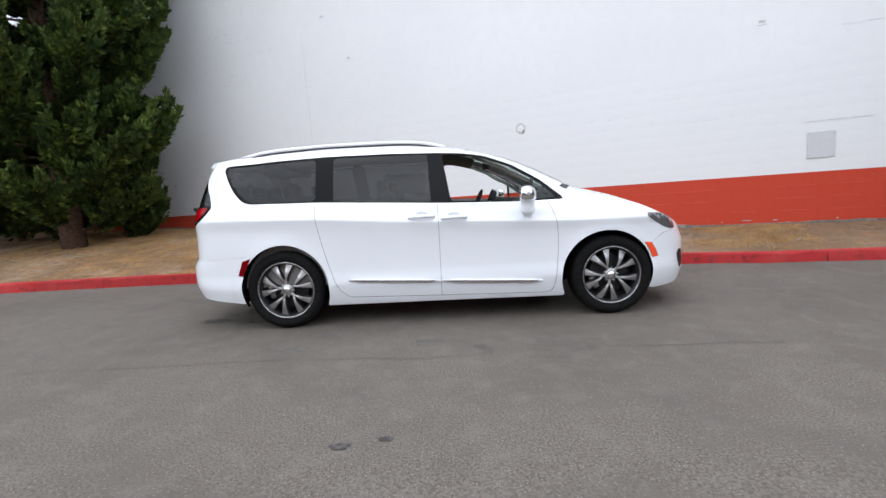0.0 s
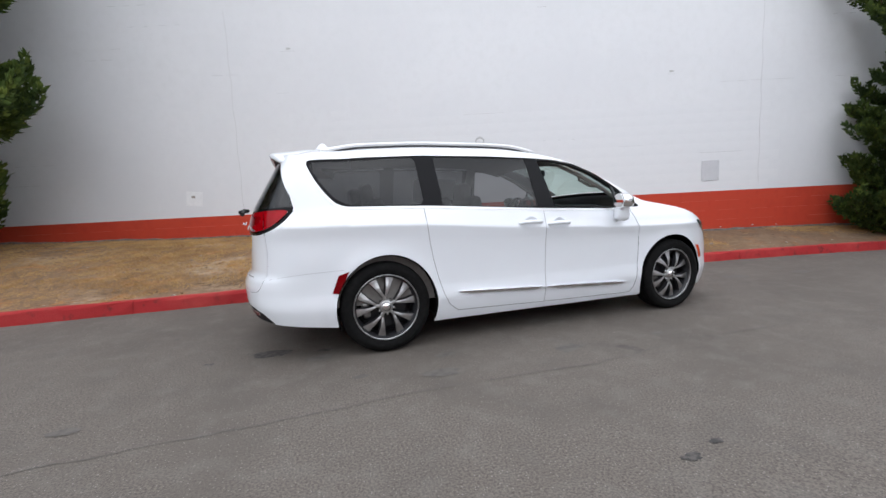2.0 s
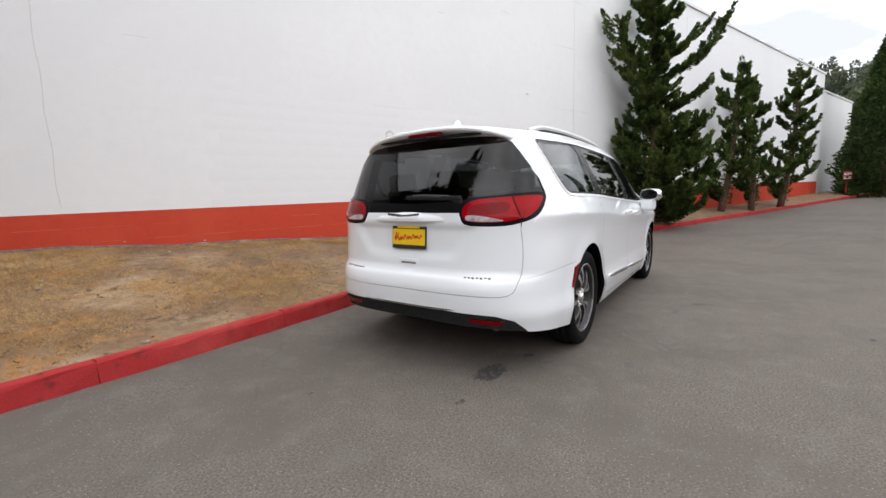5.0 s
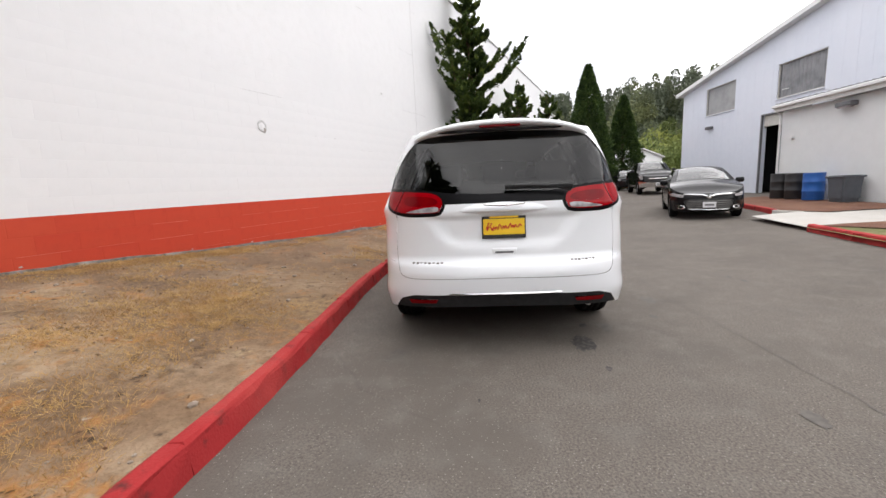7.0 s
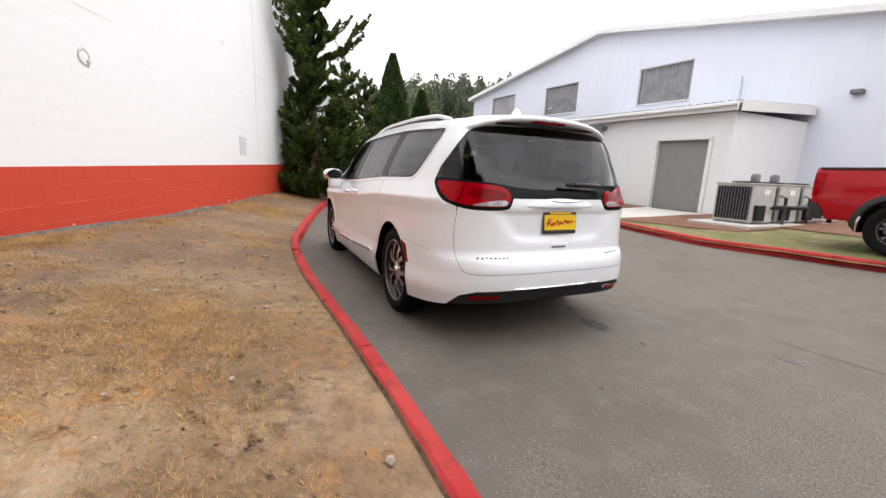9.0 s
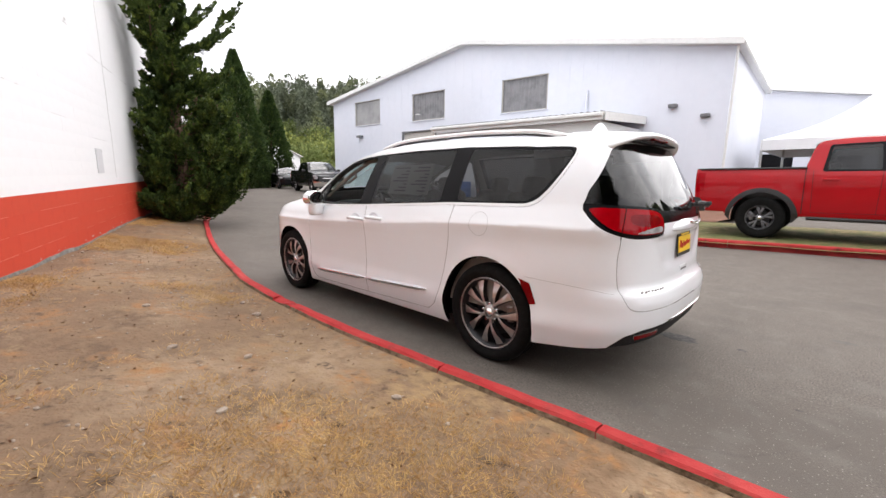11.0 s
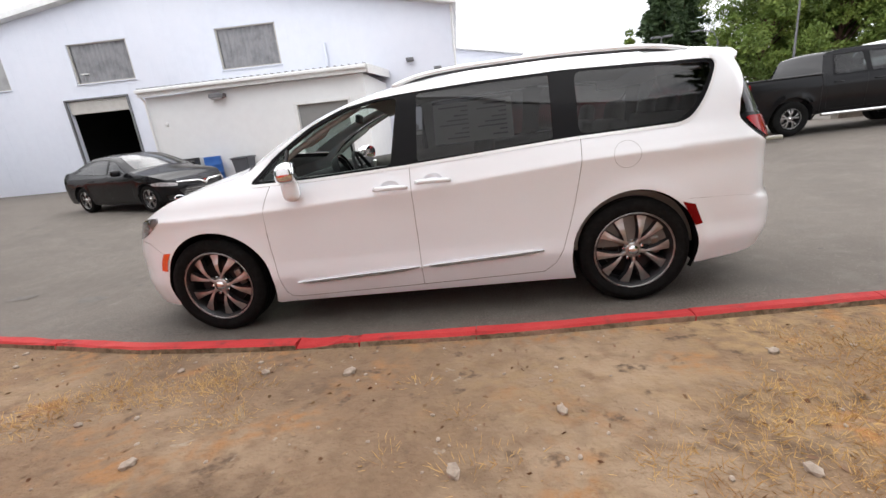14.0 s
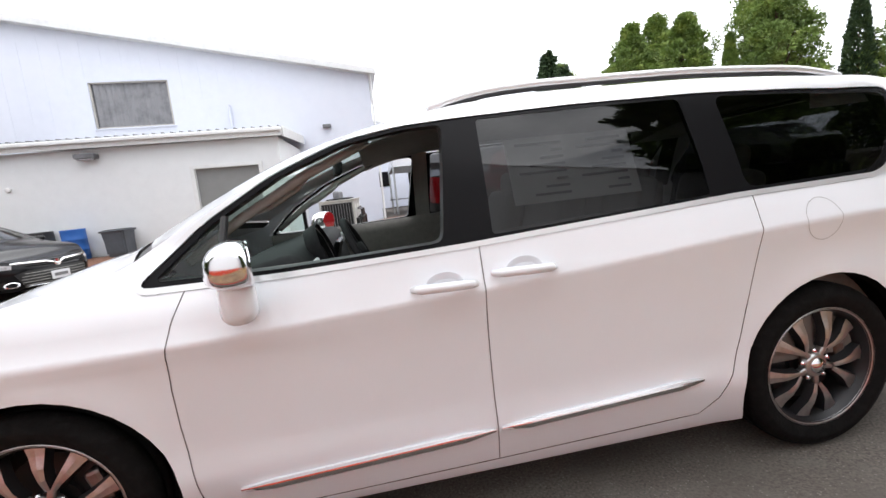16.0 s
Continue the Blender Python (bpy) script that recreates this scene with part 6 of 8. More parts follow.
def juniper(at, height, limbs, seed, reach, label, dense=1.0, leaf=0.11, lowest=0.06, lean=(0, 0), long=(), crowd=0.9, fill=1.0, curl=1.0, slim=1.0):
    """A twisted juniper: a leaning trunk and uneven upswept limbs that split into tapering tufted shoots, with gaps between.
    Nothing of it reaches into the painted wall."""
    rng = np.random.default_rng(seed)
    rnd = random.Random(seed)
    tree = thing("juniper_tree", pose(*at), label, "tree", "junipers along the painted wall")
    way = lambda t: Vector((lean[0] * t + 0.12 * math.sin(5 * t + seed), lean[1] * t + 0.10 * math.sin(4.1 * t + 2 * seed), height * t))
    trunk = [way(k / 14) for k in range(15)]
    part("trunk", tube(trunk, [0.15 * (1 - 0.9 * k / 14) * (height / 7) + 0.012 for k in range(15)], 9), BARK, tree, "brown trunk", smooth=True)
    pts, dirs = [], []
    wood = bmesh.new()
    plan = []
    for k in range(limbs):
        t = lowest + (0.97 - lowest) * ((k + rnd.random() * 0.7) / limbs) ** crowd
        a = k * 2.4 + rnd.uniform(-0.5, 0.5)
        plan.append((t, a, reach(t, a) * rnd.uniform(0.72, 1.2), curl))
    plan += list(long)
    room = lambda p: (wall_y(at[0] + p[0]) - at[1] - p[1]) * math.cos(WALL_TURN)
    for k, (t, a, far, bend_up) in enumerate(plan):
        base = way(t)
        out = Vector((math.cos(a), math.sin(a), 0))
        into = -out.dot(WALL_OUT)
        if into > 0:
            far = max(0.25, min(far, (room(base) - 0.15) / into))
        line = [base + out * far * u * (1 - 0.12 * bend_up * u * u) + Vector((0, 0, far * (0.10 * u + 0.45 * bend_up * u**2.6))) + Vector((0.05 * math.sin(9 * u + k), 0.05 * math.cos(8 * u + k), 0)) for u in (0, 0.2, 0.4, 0.6, 0.8, 1.0)]
        tube(line, [0.032 * (1 - 0.8 * j / 5) + 0.004 for j in range(6)], 5, wood, False)
        thick = slim * (0.085 + 0.04 * min(1.6, far)) * (1.25 - 0.75 * t)
        p, d = finger(line[1:], thick, int(230 * dense * max(0.4, far)), rng)
        pts.append(p)
        dirs.append(d)
        for j in range(int(5 + 6 * far)):
            u = rnd.uniform(0.2, 0.95)
            i = min(4, int(u * 5))
            c = line[i].lerp(line[i + 1], u * 5 - i)
            turn = a + rnd.choice((-1, 1)) * rnd.uniform(0.3, 1.3)
            size = rnd.uniform(0.24, 0.52) * (0.65 + 0.35 * min(1.6, far)) * (1.1 - 0.3 * t)
            push = Vector((math.cos(turn), math.sin(turn), 0)) * size
            shoot = [c, c + push * 0.4 + Vector((0, 0, 0.04)), c + push * 0.75 + Vector((0, 0, size * 0.35)), c + push * 0.96 + Vector((0, 0, size * (0.35 + 0.5 * curl)))]
            p, d = finger(shoot, slim * (0.050 + 0.075 * size) * (1.15 - 0.5 * t), int(120 * dense), rng)
            pts.append(p)
            dirs.append(d)
    for u in np.arange(0.10, 1.0, 0.04):
        s = slim * (0.24 * (1 - u) + 0.07)
        p, d = puff(way(u), (s, s, 0.3), int(70 * dense * fill), rng, 0.7)
        pts.append(p)
        dirs.append(d)
    tagged(part("limb", wood, BARK, tree), kind="stuff")
    pts, dirs = np.concatenate(pts), np.concatenate(dirs)
    free = (wall_y(at[0] + pts[:, 0]) - at[1] - pts[:, 1]) * math.cos(WALL_TURN) > 0.06
    ob = new("crown", leaves_mesh("crown", pts[free], dirs[free], leaf, leaf * 0.24, JUNIPER, rng))
    ob.parent = tree
    tagged(ob, "dense dark green juniper sprays")
    return tree


def spire(at, height, radius, seed, label, material=None, leaf=0.26, count=16000, name="conifer_tree", foot=0.0):
    """A tall dense conical evergreen with a ragged outline."""
    rng = np.random.default_rng(seed)
    tree = thing(name, pose(*at), label, "tree")
    part("trunk", tube([(0, 0, -0.1), (0, 0, height * 0.5), (0, 0, height * 0.95)], [0.18, 0.1, 0.02], 8), BARK, tree, "brown trunk")
    t = rng.uniform(foot, 1, count) ** 1.15
    a = rng.uniform(0, 2 * math.pi, count)
    wob = 1 + 0.13 * np.sin(a * 5 + t * 21 + seed) + 0.10 * np.sin(a * 9 - t * 37) + rng.normal(size=count) * 0.05
    r = radius * np.minimum(1, 0.8 + 1.2 * t) * (1 - t) ** 0.78 * wob * rng.uniform(0.62, 1.0, count) ** 0.5 + 0.05
    p = np.stack([r * np.cos(a), r * np.sin(a), t * height], 1)
    d = np.stack([np.cos(a), np.sin(a), 0.7 + 0 * a], 1) + rng.normal(size=(count, 3)) * 0.4
    ob = new("crown", leaves_mesh("crown", p, d, leaf, leaf * 0.28, material or CYPRESS, rng))
    ob.parent = tree
    return tree


def fir(at, height, radius, seed, label, count=14000, leaf=0.5):
    """A dark fir with layered drooping boughs and gaps."""
    rng = np.random.default_rng(seed)
    rnd = random.Random(seed)
    tree = thing("fir_tree", pose(*at), label, "tree")
    part("trunk", tube([(0, 0, -0.1), (0, 0, height)], [0.28, 0.02], 8), BARK, tree, "brown trunk")
    pts, dirs = [], []
    boughs = 110
    for k in range(boughs):
        t = 0.08 + 0.9 * k / boughs
        a = k * 2.4 + rnd.random()
        far = radius * (1 - t) ** 0.85 * rnd.uniform(0.6, 1.15) + 0.15
        n = int(count / boughs * (0.35 + 1.2 * (1 - t)))
        u = rng.uniform(0.08, 1, n)
        z = t * height - 0.28 * far * u**1.5 + rng.normal(size=n) * 0.10
        spread_y = rng.normal(size=n) * 0.22 * far * (1.05 - u)
        p = np.stack([np.cos(a) * far * u - np.sin(a) * spread_y, np.sin(a) * far * u + np.cos(a) * spread_y, z], 1)
        pts.append(p)
        dirs.append(np.stack([np.cos(a) + 0 * u, np.sin(a) + 0 * u, -0.3 + 0 * u], 1) + rng.normal(size=(n, 3)) * 0.5)
    ob = new("crown", leaves_mesh("crown", np.concatenate(pts), np.concatenate(dirs), leaf, leaf * 0.22, CYPRESS, rng))
    ob.parent = tree
    return tree


def broad_tree(at, height, radius, seed, label, material=None, leaf=0.23, clumps=120, per=270, narrow=1.0):
    """A broadleaved tree: trunk, limbs, and a crown of many leaf clumps with an uneven outline."""
    rng = np.random.default_rng(seed)
    rnd = random.Random(seed)
    tree = thing("broadleaf_tree", pose(*at), label, "tree")
    part("trunk", tube([(0, 0, -0.1), (0.1, 0, height * 0.3), (0.05, 0.1, height * 0.8)], [0.22, 0.16, 0.04], 8), BARK, tree, "brown trunk")
    wood = bmesh.new()
    pts, dirs = [], []
    for k in range(clumps):
        t = rnd.uniform(0.16, 1.0)
        a = rnd.uniform(0, 2 * math.pi)
        r = radius * math.sin(math.pi * min(0.985, 0.22 + 0.78 * t)) * rnd.uniform(0.35, 1.1)
        c = (r * math.cos(a), r * math.sin(a), height * t)
        s = radius * rnd.uniform(0.18, 0.36) * (1.1 - 0.35 * t)
        p, d = puff(c, (s, s, s * 0.8 * narrow), per, rng, 0.2, 0.4)
        pts.append(p)
        dirs.append(d)
        if k % 4 == 0:
            tube([(0.05, 0.05, height * t * 0.6), (c[0] * 0.6, c[1] * 0.6, height * t * 0.85), c], [0.07, 0.045, 0.015], 5, wood, False)
    tagged(part("limb", wood, BARK, tree), kind="stuff")
    ob = new("crown", leaves_mesh("crown", np.concatenate(pts), np.concatenate(dirs), leaf, leaf * 0.34, material or BROADLEAF, rng))
    ob.parent = tree
    return tree


def reach_small(t, a):
    side = 0.75 + 0.25 * abs(math.sin(a))
    return side * ease(t, [(0, 1.0), (0.12, 1.25), (0.35, 1.0), (0.55, 0.85), (0.72, 1.0), (0.85, 0.5), (1, 0.15)])


def reach_big(t, a):
    return ease(t, [(0, 2.1), (0.1, 2.7), (0.35, 2.75), (0.7, 2.4), (0.9, 1.8), (1, 0.7)])


def reach_tall(t, a):
    """Wide at the foot, narrow with gaps above, and two long arms two thirds up."""
    return ease(t, [(0, 1.25), (0.10, 1.55), (0.28, 1.35), (0.38, 0.72), (0.50, 0.46), (0.75, 0.40), (0.88, 0.30), (1, 0.10)])


def verge_at(x, y):
    return (x, y, verge_z(x, y) - 0.05)


juniper(verge_at(-7.25, 4.75), 11.0, 130, 3, reach_big, "massive dark green juniper standing before the white wall", dense=1.2, leaf=0.13, lowest=0.035, long=((0.22, -0.1, 2.8, 0.4), (0.35, -0.3, 2.9, 0.5), (0.42, 0.1, 2.8, 0.5), (0.5, -0.6, 2.9, 0.5), (0.56, -0.1, 2.8, 0.4), (0.63, -0.4, 2.7, 0.4)))
juniper(verge_at(-8.9, 6.3), 1.1, 20, 9, lambda t, a: 0.8, "low dark green shrub at the foot of the wall", dense=0.8, leaf=0.10, lowest=0.1)
juniper(verge_at(-10.4, 6.6), 3.4, 46, 15, lambda t, a: 1.5 - 0.7 * t, "spreading dark green shrub at the foot of the wall", dense=0.9, leaf=0.13, lowest=0.03)
juniper(verge_at(-13.2, 7.4), 3.6, 46, 16, lambda t, a: 1.7 - 0.8 * t, "spreading dark green shrub at the foot of the wall", dense=0.9, leaf=0.14, lowest=0.03)
juniper(verge_at(-6.6, 6.0), 0.9, 18, 4, lambda t, a: 0.6, "low dark green shrub at the foot of the wall", dense=0.7, leaf=0.10, lowest=0.1)
juniper(verge_at(10.95, 0.22), 7.9, 84, 5, reach_tall, "twisted dark green juniper, dense at its foot, with long upswept limbs", dense=1.25, leaf=0.09, lowest=0.005, crowd=1.6, fill=2.4, curl=0.7, slim=1.0, long=((0.50, 2.72, 2.1, 1.2), (0.58, 2.6, 1.9, 1.3), (0.44, 2.95, 1.5, 0.8), (0.55, -1.5, 1.9, 1.4), (0.62, -1.25, 1.3, 1.3), (0.42, -1.7, 1.3, 0.8), (0.76, 2.7, 0.8, 1.0), (0.74, -1.6, 0.7, 1.0)))
juniper(verge_at(-11.2, 4.4), 11.5, 100, 6, reach_big, "massive dark green juniper standing before the white wall", dense=1.0, leaf=0.15, lowest=0.05)
juniper(verge_at(16.2, -1.55), 5.6, 22, 8, lambda t, a: 0.7 * reach_small(t, a), "narrow twisted juniper with several leaders", dense=0.8, leaf=0.11, curl=1.2, slim=0.8, lean=(0.1, -0.5))
juniper(verge_at(18.2, -2.6), 5.2, 18, 11, lambda t, a: 0.65 * reach_small(t, a), "narrow twisted juniper with several leaders", dense=0.8, leaf=0.11, curl=1.2, slim=0.8, lean=(0.0, 0.35))
juniper(verge_at(20.6, -3.75), 6.0, 22, 14, lambda t, a: 0.8 * reach_small(t, a), "narrow twisted juniper with several leaders", dense=0.8, leaf=0.12, curl=1.3, slim=0.8, lean=(0.0, -0.3))
spire((32.5, -9.4, road_z(32.5, -9) - 0.2), 10.4, 2.3, 21, "tall dense green conical conifer", SPIRE_LEAF, 0.19, 36000)
spire((36.2, -13.5, road_z(36, -12) - 0.2), 8.4, 2.0, 22, "dense green conical conifer", SPIRE_LEAF, 0.19, 30000)
spire((37.5, -10.5, road_z(37, -10) - 0.2), 7.0, 1.8, 23, "dense green conical conifer", SPIRE_LEAF)
# beyond the yard, past the red pickup
fir((-17.0, -40, 0), 14.0, 4.0, 31, "large dark fir behind the car park", 16000, 0.55)
fir((-20.5, -44, 0), 13.5, 4.0, 32, "large dark fir behind the car park", 12000, 0.55)
broad_tree((-14.3, -41, 0), 8.0, 1.0, 41, "slender young tree with thin crown", leaf=0.26, clumps=26, per=90)
broad_tree((-23.5, -36, 0), 14.0, 3.4, 42, "tall bright green broadleaved tree behind the car park", clumps=190)
broad_tree((-28.5, -35, 0), 14.5, 3.4, 43, "tall bright green broadleaved tree behind the car park", clumps=190)
broad_tree((-33, -30, 0), 15.5, 3.6, 44, "tall bright green broadleaved tree behind the car park", clumps=180)
spire((-29.5, -31, 0), 11.5, 1.3, 45, "narrow dark green columnar tree", BROADLEAF, 0.3, 9000, "columnar_tree")
spire((-36, -26, 0), 12.5, 1.6, 46, "narrow dark green columnar tree", None, 0.32, 9000, "columnar_tree")
broad_tree((-40, -25, 0), 13.0, 4.2, 47, "bright green broadleaved tree behind the car park")
broad_tree((-30, -41, 0), 16.5, 4.4, 54, "tall bright green broadleaved tree behind the car park", clumps=170)
broad_tree((-37, -35, 0), 19.0, 4.4, 55, "tall bright green broadleaved tree behind the car park", clumps=170)
broad_tree((-24, -52, 0), 15.0, 4.5, 48, "bright green broadleaved tree behind the car park")
broad_tree((-46, -18, 0), 13.0, 4.2, 49, "bright green broadleaved tree behind the car park")
# behind the start of the walk, seen mirrored in the van's glass
broad_tree((-34, 6, 0), 11.0, 4.6, 51, "dark broadleaved tree mirrored in the rear window", CYPRESS, 0.4)
broad_tree((-36, 15, 0), 8.5, 4.2, 52, "dark broadleaved tree mirrored in the rear window", CYPRESS, 0.4)
fir((-38, -4, 0), 9.0, 2.6, 53, "dark fir mirrored in the rear window", 7000)


def hill_z(x, y):
    d = step(x + 0.35 * (-y - 20), 52, 125)
    return 1.4 + 18.5 * d * (0.85 + 0.25 * noise.noise((y * 0.02, x * 0.02, 1)))


def build_hill():
    xs, ys = spread((48, 30), (170, 1)), spread((-120, 40), (50, 1))
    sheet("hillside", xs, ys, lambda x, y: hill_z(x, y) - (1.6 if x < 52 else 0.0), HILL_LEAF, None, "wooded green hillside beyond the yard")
    rng = np.random.default_rng(77)
    rnd = random.Random(77)
    pts, dirs, dark_p, dark_d = [], [], [], []
    def clump(c, r, tall, n, dark):
        p, d = puff(c, (r, r, tall), n, rng, 0.3, 0.5)
        (dark_p if dark else pts).append(p)
        (dark_d if dark else dirs).append(d)

    for k in range(430):
        x, y = rnd.uniform(54, 140), rnd.uniform(-105, 12)
        z = hill_z(x, y)
        up = (z - 1.4) / 18.5
        if rnd.random() < 0.9 * step(up, 0.30, 0.62) + 0.04:
            # a tall tree: rounded or drawn up, built of uneven clumps
            h, r = rnd.uniform(6, 12), rnd.uniform(1.9, 3.2)
            slender = rnd.random() < 0.45
            for j in range(11):
                t = (j + rnd.random()) / 11
                w = (1.05 - t) if slender else math.sin(math.pi * (0.25 + 0.7 * t)) ** 0.8
                a = rnd.uniform(0, 6.283)
                off = 0.55 * r * w * rnd.random()
                clump((x + off * math.cos(a), y + off * math.sin(a), z + h * (0.1 + 0.85 * t)), r * w * rnd.uniform(0.55, 0.95) + 0.35, h * 0.10, 120, True)
        else:
            s = rnd.uniform(1.3, 3.0)
            for j in range(3):
                clump((x + rnd.uniform(-s, s), y + rnd.uniform(-s, s), z + s * rnd.uniform(0.3, 0.9)), s * rnd.uniform(0.7, 1.1), s * rnd.uniform(0.6, 1.0), 260, False)
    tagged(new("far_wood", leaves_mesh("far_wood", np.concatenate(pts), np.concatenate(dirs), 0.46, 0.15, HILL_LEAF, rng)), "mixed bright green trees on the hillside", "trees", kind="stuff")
    tagged(new("far_wood", leaves_mesh("far_wood", np.concatenate(dark_p), np.concatenate(dark_d), 0.52, 0.16, HILL_HAZED, rng)), "dark tall trees on the hillside", "trees", kind="stuff")


build_hill()


def build_litter():
    """Dry grass, fallen leaves and pebbles on the verge, in patches."""
    rng = np.random.default_rng(5)
    rnd = random.Random(5)
    pts, dirs = [], []
    stones = bmesh.new()
    bits_p, bits_d = [], []
    while len(pts) < 130000:
        x = rnd.triangular(-11, 13, 0.5)
        a, b = kerb_y(x) + 0.2, wall_y(x) - 0.02
        y = rnd.uniform(a, b)
        dry = noise.noise((x * 0.55, y * 0.55, 9)) + 0.5 * noise.noise((x * 1.7, y * 1.7, 3)) + 0.35 * (b - y < 0.5) + 0.34 * step(-x, 0.8, 2.6) - 0.30 * (1 - step(y - a, 0.15, 0.9))
        if dry < rnd.uniform(0.0, 0.5):
            continue
        for _ in range(9):
            px, py = x + rnd.gauss(0, 0.035), y + rnd.gauss(0, 0.035)
            pts.append((px, py, verge_z(px, py) - 0.003))
            dirs.append((px - x + rnd.gauss(0, 0.03), py - y + rnd.gauss(0, 0.03), rnd.uniform(0.005, 0.06)))
    for _ in range(1500):
        x = rnd.triangular(-9, 2.0, -1.5)
        a, b = kerb_y(x) + 0.35, wall_y(x) - 0.03
        y = rnd.uniform(a, b)
        if noise.noise((x * 0.8, y * 0.8, 21)) + 0.25 * (b - y < 0.7) < rnd.uniform(-0.15, 0.25):
            continue
        r = rnd.uniform(0.025, 0.075)
        for _ in range(int(900 * r)):
            px, py = x + rnd.gauss(0, r), y + rnd.gauss(0, r)
            pts.append((px, py, verge_z(px, py) - 0.004))
            dirs.append((px - x + rnd.gauss(0, 0.5 * r), py - y + rnd.gauss(0, 0.5 * r), rnd.uniform(0.3, 1.3) * r))
    tagged(new("dry_grass", leaves_mesh("dry_grass", pts, dirs, 0.046, 0.0014, STRAW, rng)), "straw-coloured dry grass tufts on the verge", "grass", kind="stuff")
    for _ in range(1900):
        x = rnd.triangular(-9, 10, 0.8)
        y = rnd.uniform(kerb_y(x) + 0.18, wall_y(x) - 0.05)
        z = verge_z(x, y)
        if rnd.random() < 0.40:
            r = rnd.uniform(0.004, 0.011) * (rnd.uniform(2.0, 3.4) if rnd.random() < 0.07 else 1)
            verts = bmesh.ops.create_icosphere(stones, subdivisions=1, radius=r, matrix=pose(x, y, z + r * 0.3, 0, 0, rnd.uniform(0, 180)) @ Matrix.Diagonal((1.3, 0.9, 0.65, 1)))["verts"]
        else:
            bits_p.append((x, y, z + 0.006))
            bits_d.append((rnd.gauss(0, 1), rnd.gauss(0, 1), rnd.uniform(-0.05, 0.25)))
    tagged(part("pebbles", stones, PEBBLE, None, "small pale stones lying on the dirt"), category="pebbles", kind="stuff")
    tagged(new("fallen_leaves", leaves_mesh("fallen_leaves", bits_p, bits_d, 0.028, 0.007, DEAD_LEAF, rng)), "brown fallen leaves and chips on the dirt", "leaves", kind="stuff")


build_litter()

# ---- the other parked vehicles ----
def build_vehicle(name, shell, m, paint, label, category, spec):
    """A parked vehicle over its shell. spec holds its outlines: foot, panes, joints, lamps, wheel places and sizes."""
    car = thing(name, m, label, category)
    foot = [(max(shell.low, min(shell.high, s)), z) for s, z in spec["foot"]]
    top = [(s, shell.top_z(s)) for s in np.arange(shell.high, shell.low, -0.07)] + [(shell.low, shell.top_z(shell.low))]
    regions = [(k, clipped(loop, shell)) for k, loop in spec["regions"]]
    flat, found = cut_skin(foot + top, regions, 0.09)
    looks = {
        "": ("body", paint, 0.0, False),
        "joint": ("panel_joint", CAR_GAP, 0.004, False),
        "trim": ("window_trim", spec.get("trim", BLACK_GLOSS), 0.002, True),
        "pane": ("side_window", TINTED, 0.006, True),
        "front_pane": ("front_window", spec.get("front_glass", TINTED), 0.006, True),
        "head_lamp": ("head_lamp", LENS_CLEAR, -0.004, True),
        "tail_lamp": ("tail_lamp", LENS_RED, -0.006, True),
        "grille": ("grille", BLACK_TRIM, 0.02, False),
        "bumper": ("front_bumper", spec.get("bumper", paint), -0.012, False),
        "rear_bumper": ("rear_bumper", spec.get("bumper", paint), -0.03, False),
        "cladding": ("lower_cladding", BLACK_TRIM, -0.008, False),
        "flare": ("arch_flare", BLACK_TRIM, -0.035, True),
        "front_flare": ("arch_flare", BLACK_TRIM, -0.035, True),
        "rear_pane": ("rear_window", TINTED, 0.006, False),
    }
    for key, tris in found.items():
        nm, material, sink, split = looks[key]
        for sides in ((1,), (-1,)) if split else ((1, -1),):
            skin_part(shell, flat, tris, nm, material, car, sides, sink)
    st = [shell.low + (shell.high - shell.low) * k / 110 for k in range(111)]
    rise, bow = spec["rise"], spec["bow"]
    marks = spec["top"]
    for a, b, kind in marks:
        rows = crown_rows(shell, rise, bow, [a] + [s for s in st if a < s < b] + [b], 13)
        if kind == "glass":
            rows_part(rows, "windscreen", CAR_SCREEN if a > 1.0 else TINTED, car, lambda i, j: 0 < j < 11, drop=0.004)
            rows_part(rows, "pillar", paint, car, lambda i, j: j == 0)
            rows_part(rows, "pillar", paint, car, lambda i, j: j == 11)
        elif kind != "none":
            rows_part(rows, kind, paint, car)
    r, rim, w = spec["wheel"]
    for x in spec["axles"]:
        for side in (1, -1):
            build_wheel(car, (x, side * (shell.at(x, 0.75).y - w / 2 - spec.get("inset", 0.02)), r), side, r, rim, w, pairs=spec.get("pairs", 5), spread_out=spec.get("spoke", 10), face=spec.get("rim_face", BRIGHT_METAL), label=spec.get("rim_label", "alloy wheel"))
            bm = bmesh.new()
            ar = spec["arch"] - 0.012
            yo = shell.at(x, 0.75).y - 0.03
            ring = [[bm.verts.new((x + q * math.cos(a), side * y, r + q * math.sin(a))) for q, y in ((ar, yo), (ar, yo - 0.30), (0.02, yo - 0.30))] for a in np.linspace(radians(-10), radians(190), 24)]
            for a, b in zip(ring, ring[1:]):
                for j in range(2):
                    bm.faces.new((a[j], a[j + 1], b[j + 1], b[j]))
            part("wheel_housing", bm, CABIN_DARK, car)
    lo = spec["floor"]
    part("underbody", boxed((spec["axles"][1] - 0.9, 1.45, 0.14), pose(spec["axles"][1] / 2, 0, lo + 0.1), 0.03), CABIN_DARK, car)
    for x, y, z in spec["mirrors"]:
        for side in (1, -1):
            ob = part("door_mirror", boxed((0.10, 0.22, 0.15), pose(x, side * y, z), 0.045, 3), spec.get("mirror", paint), car, smooth=True)
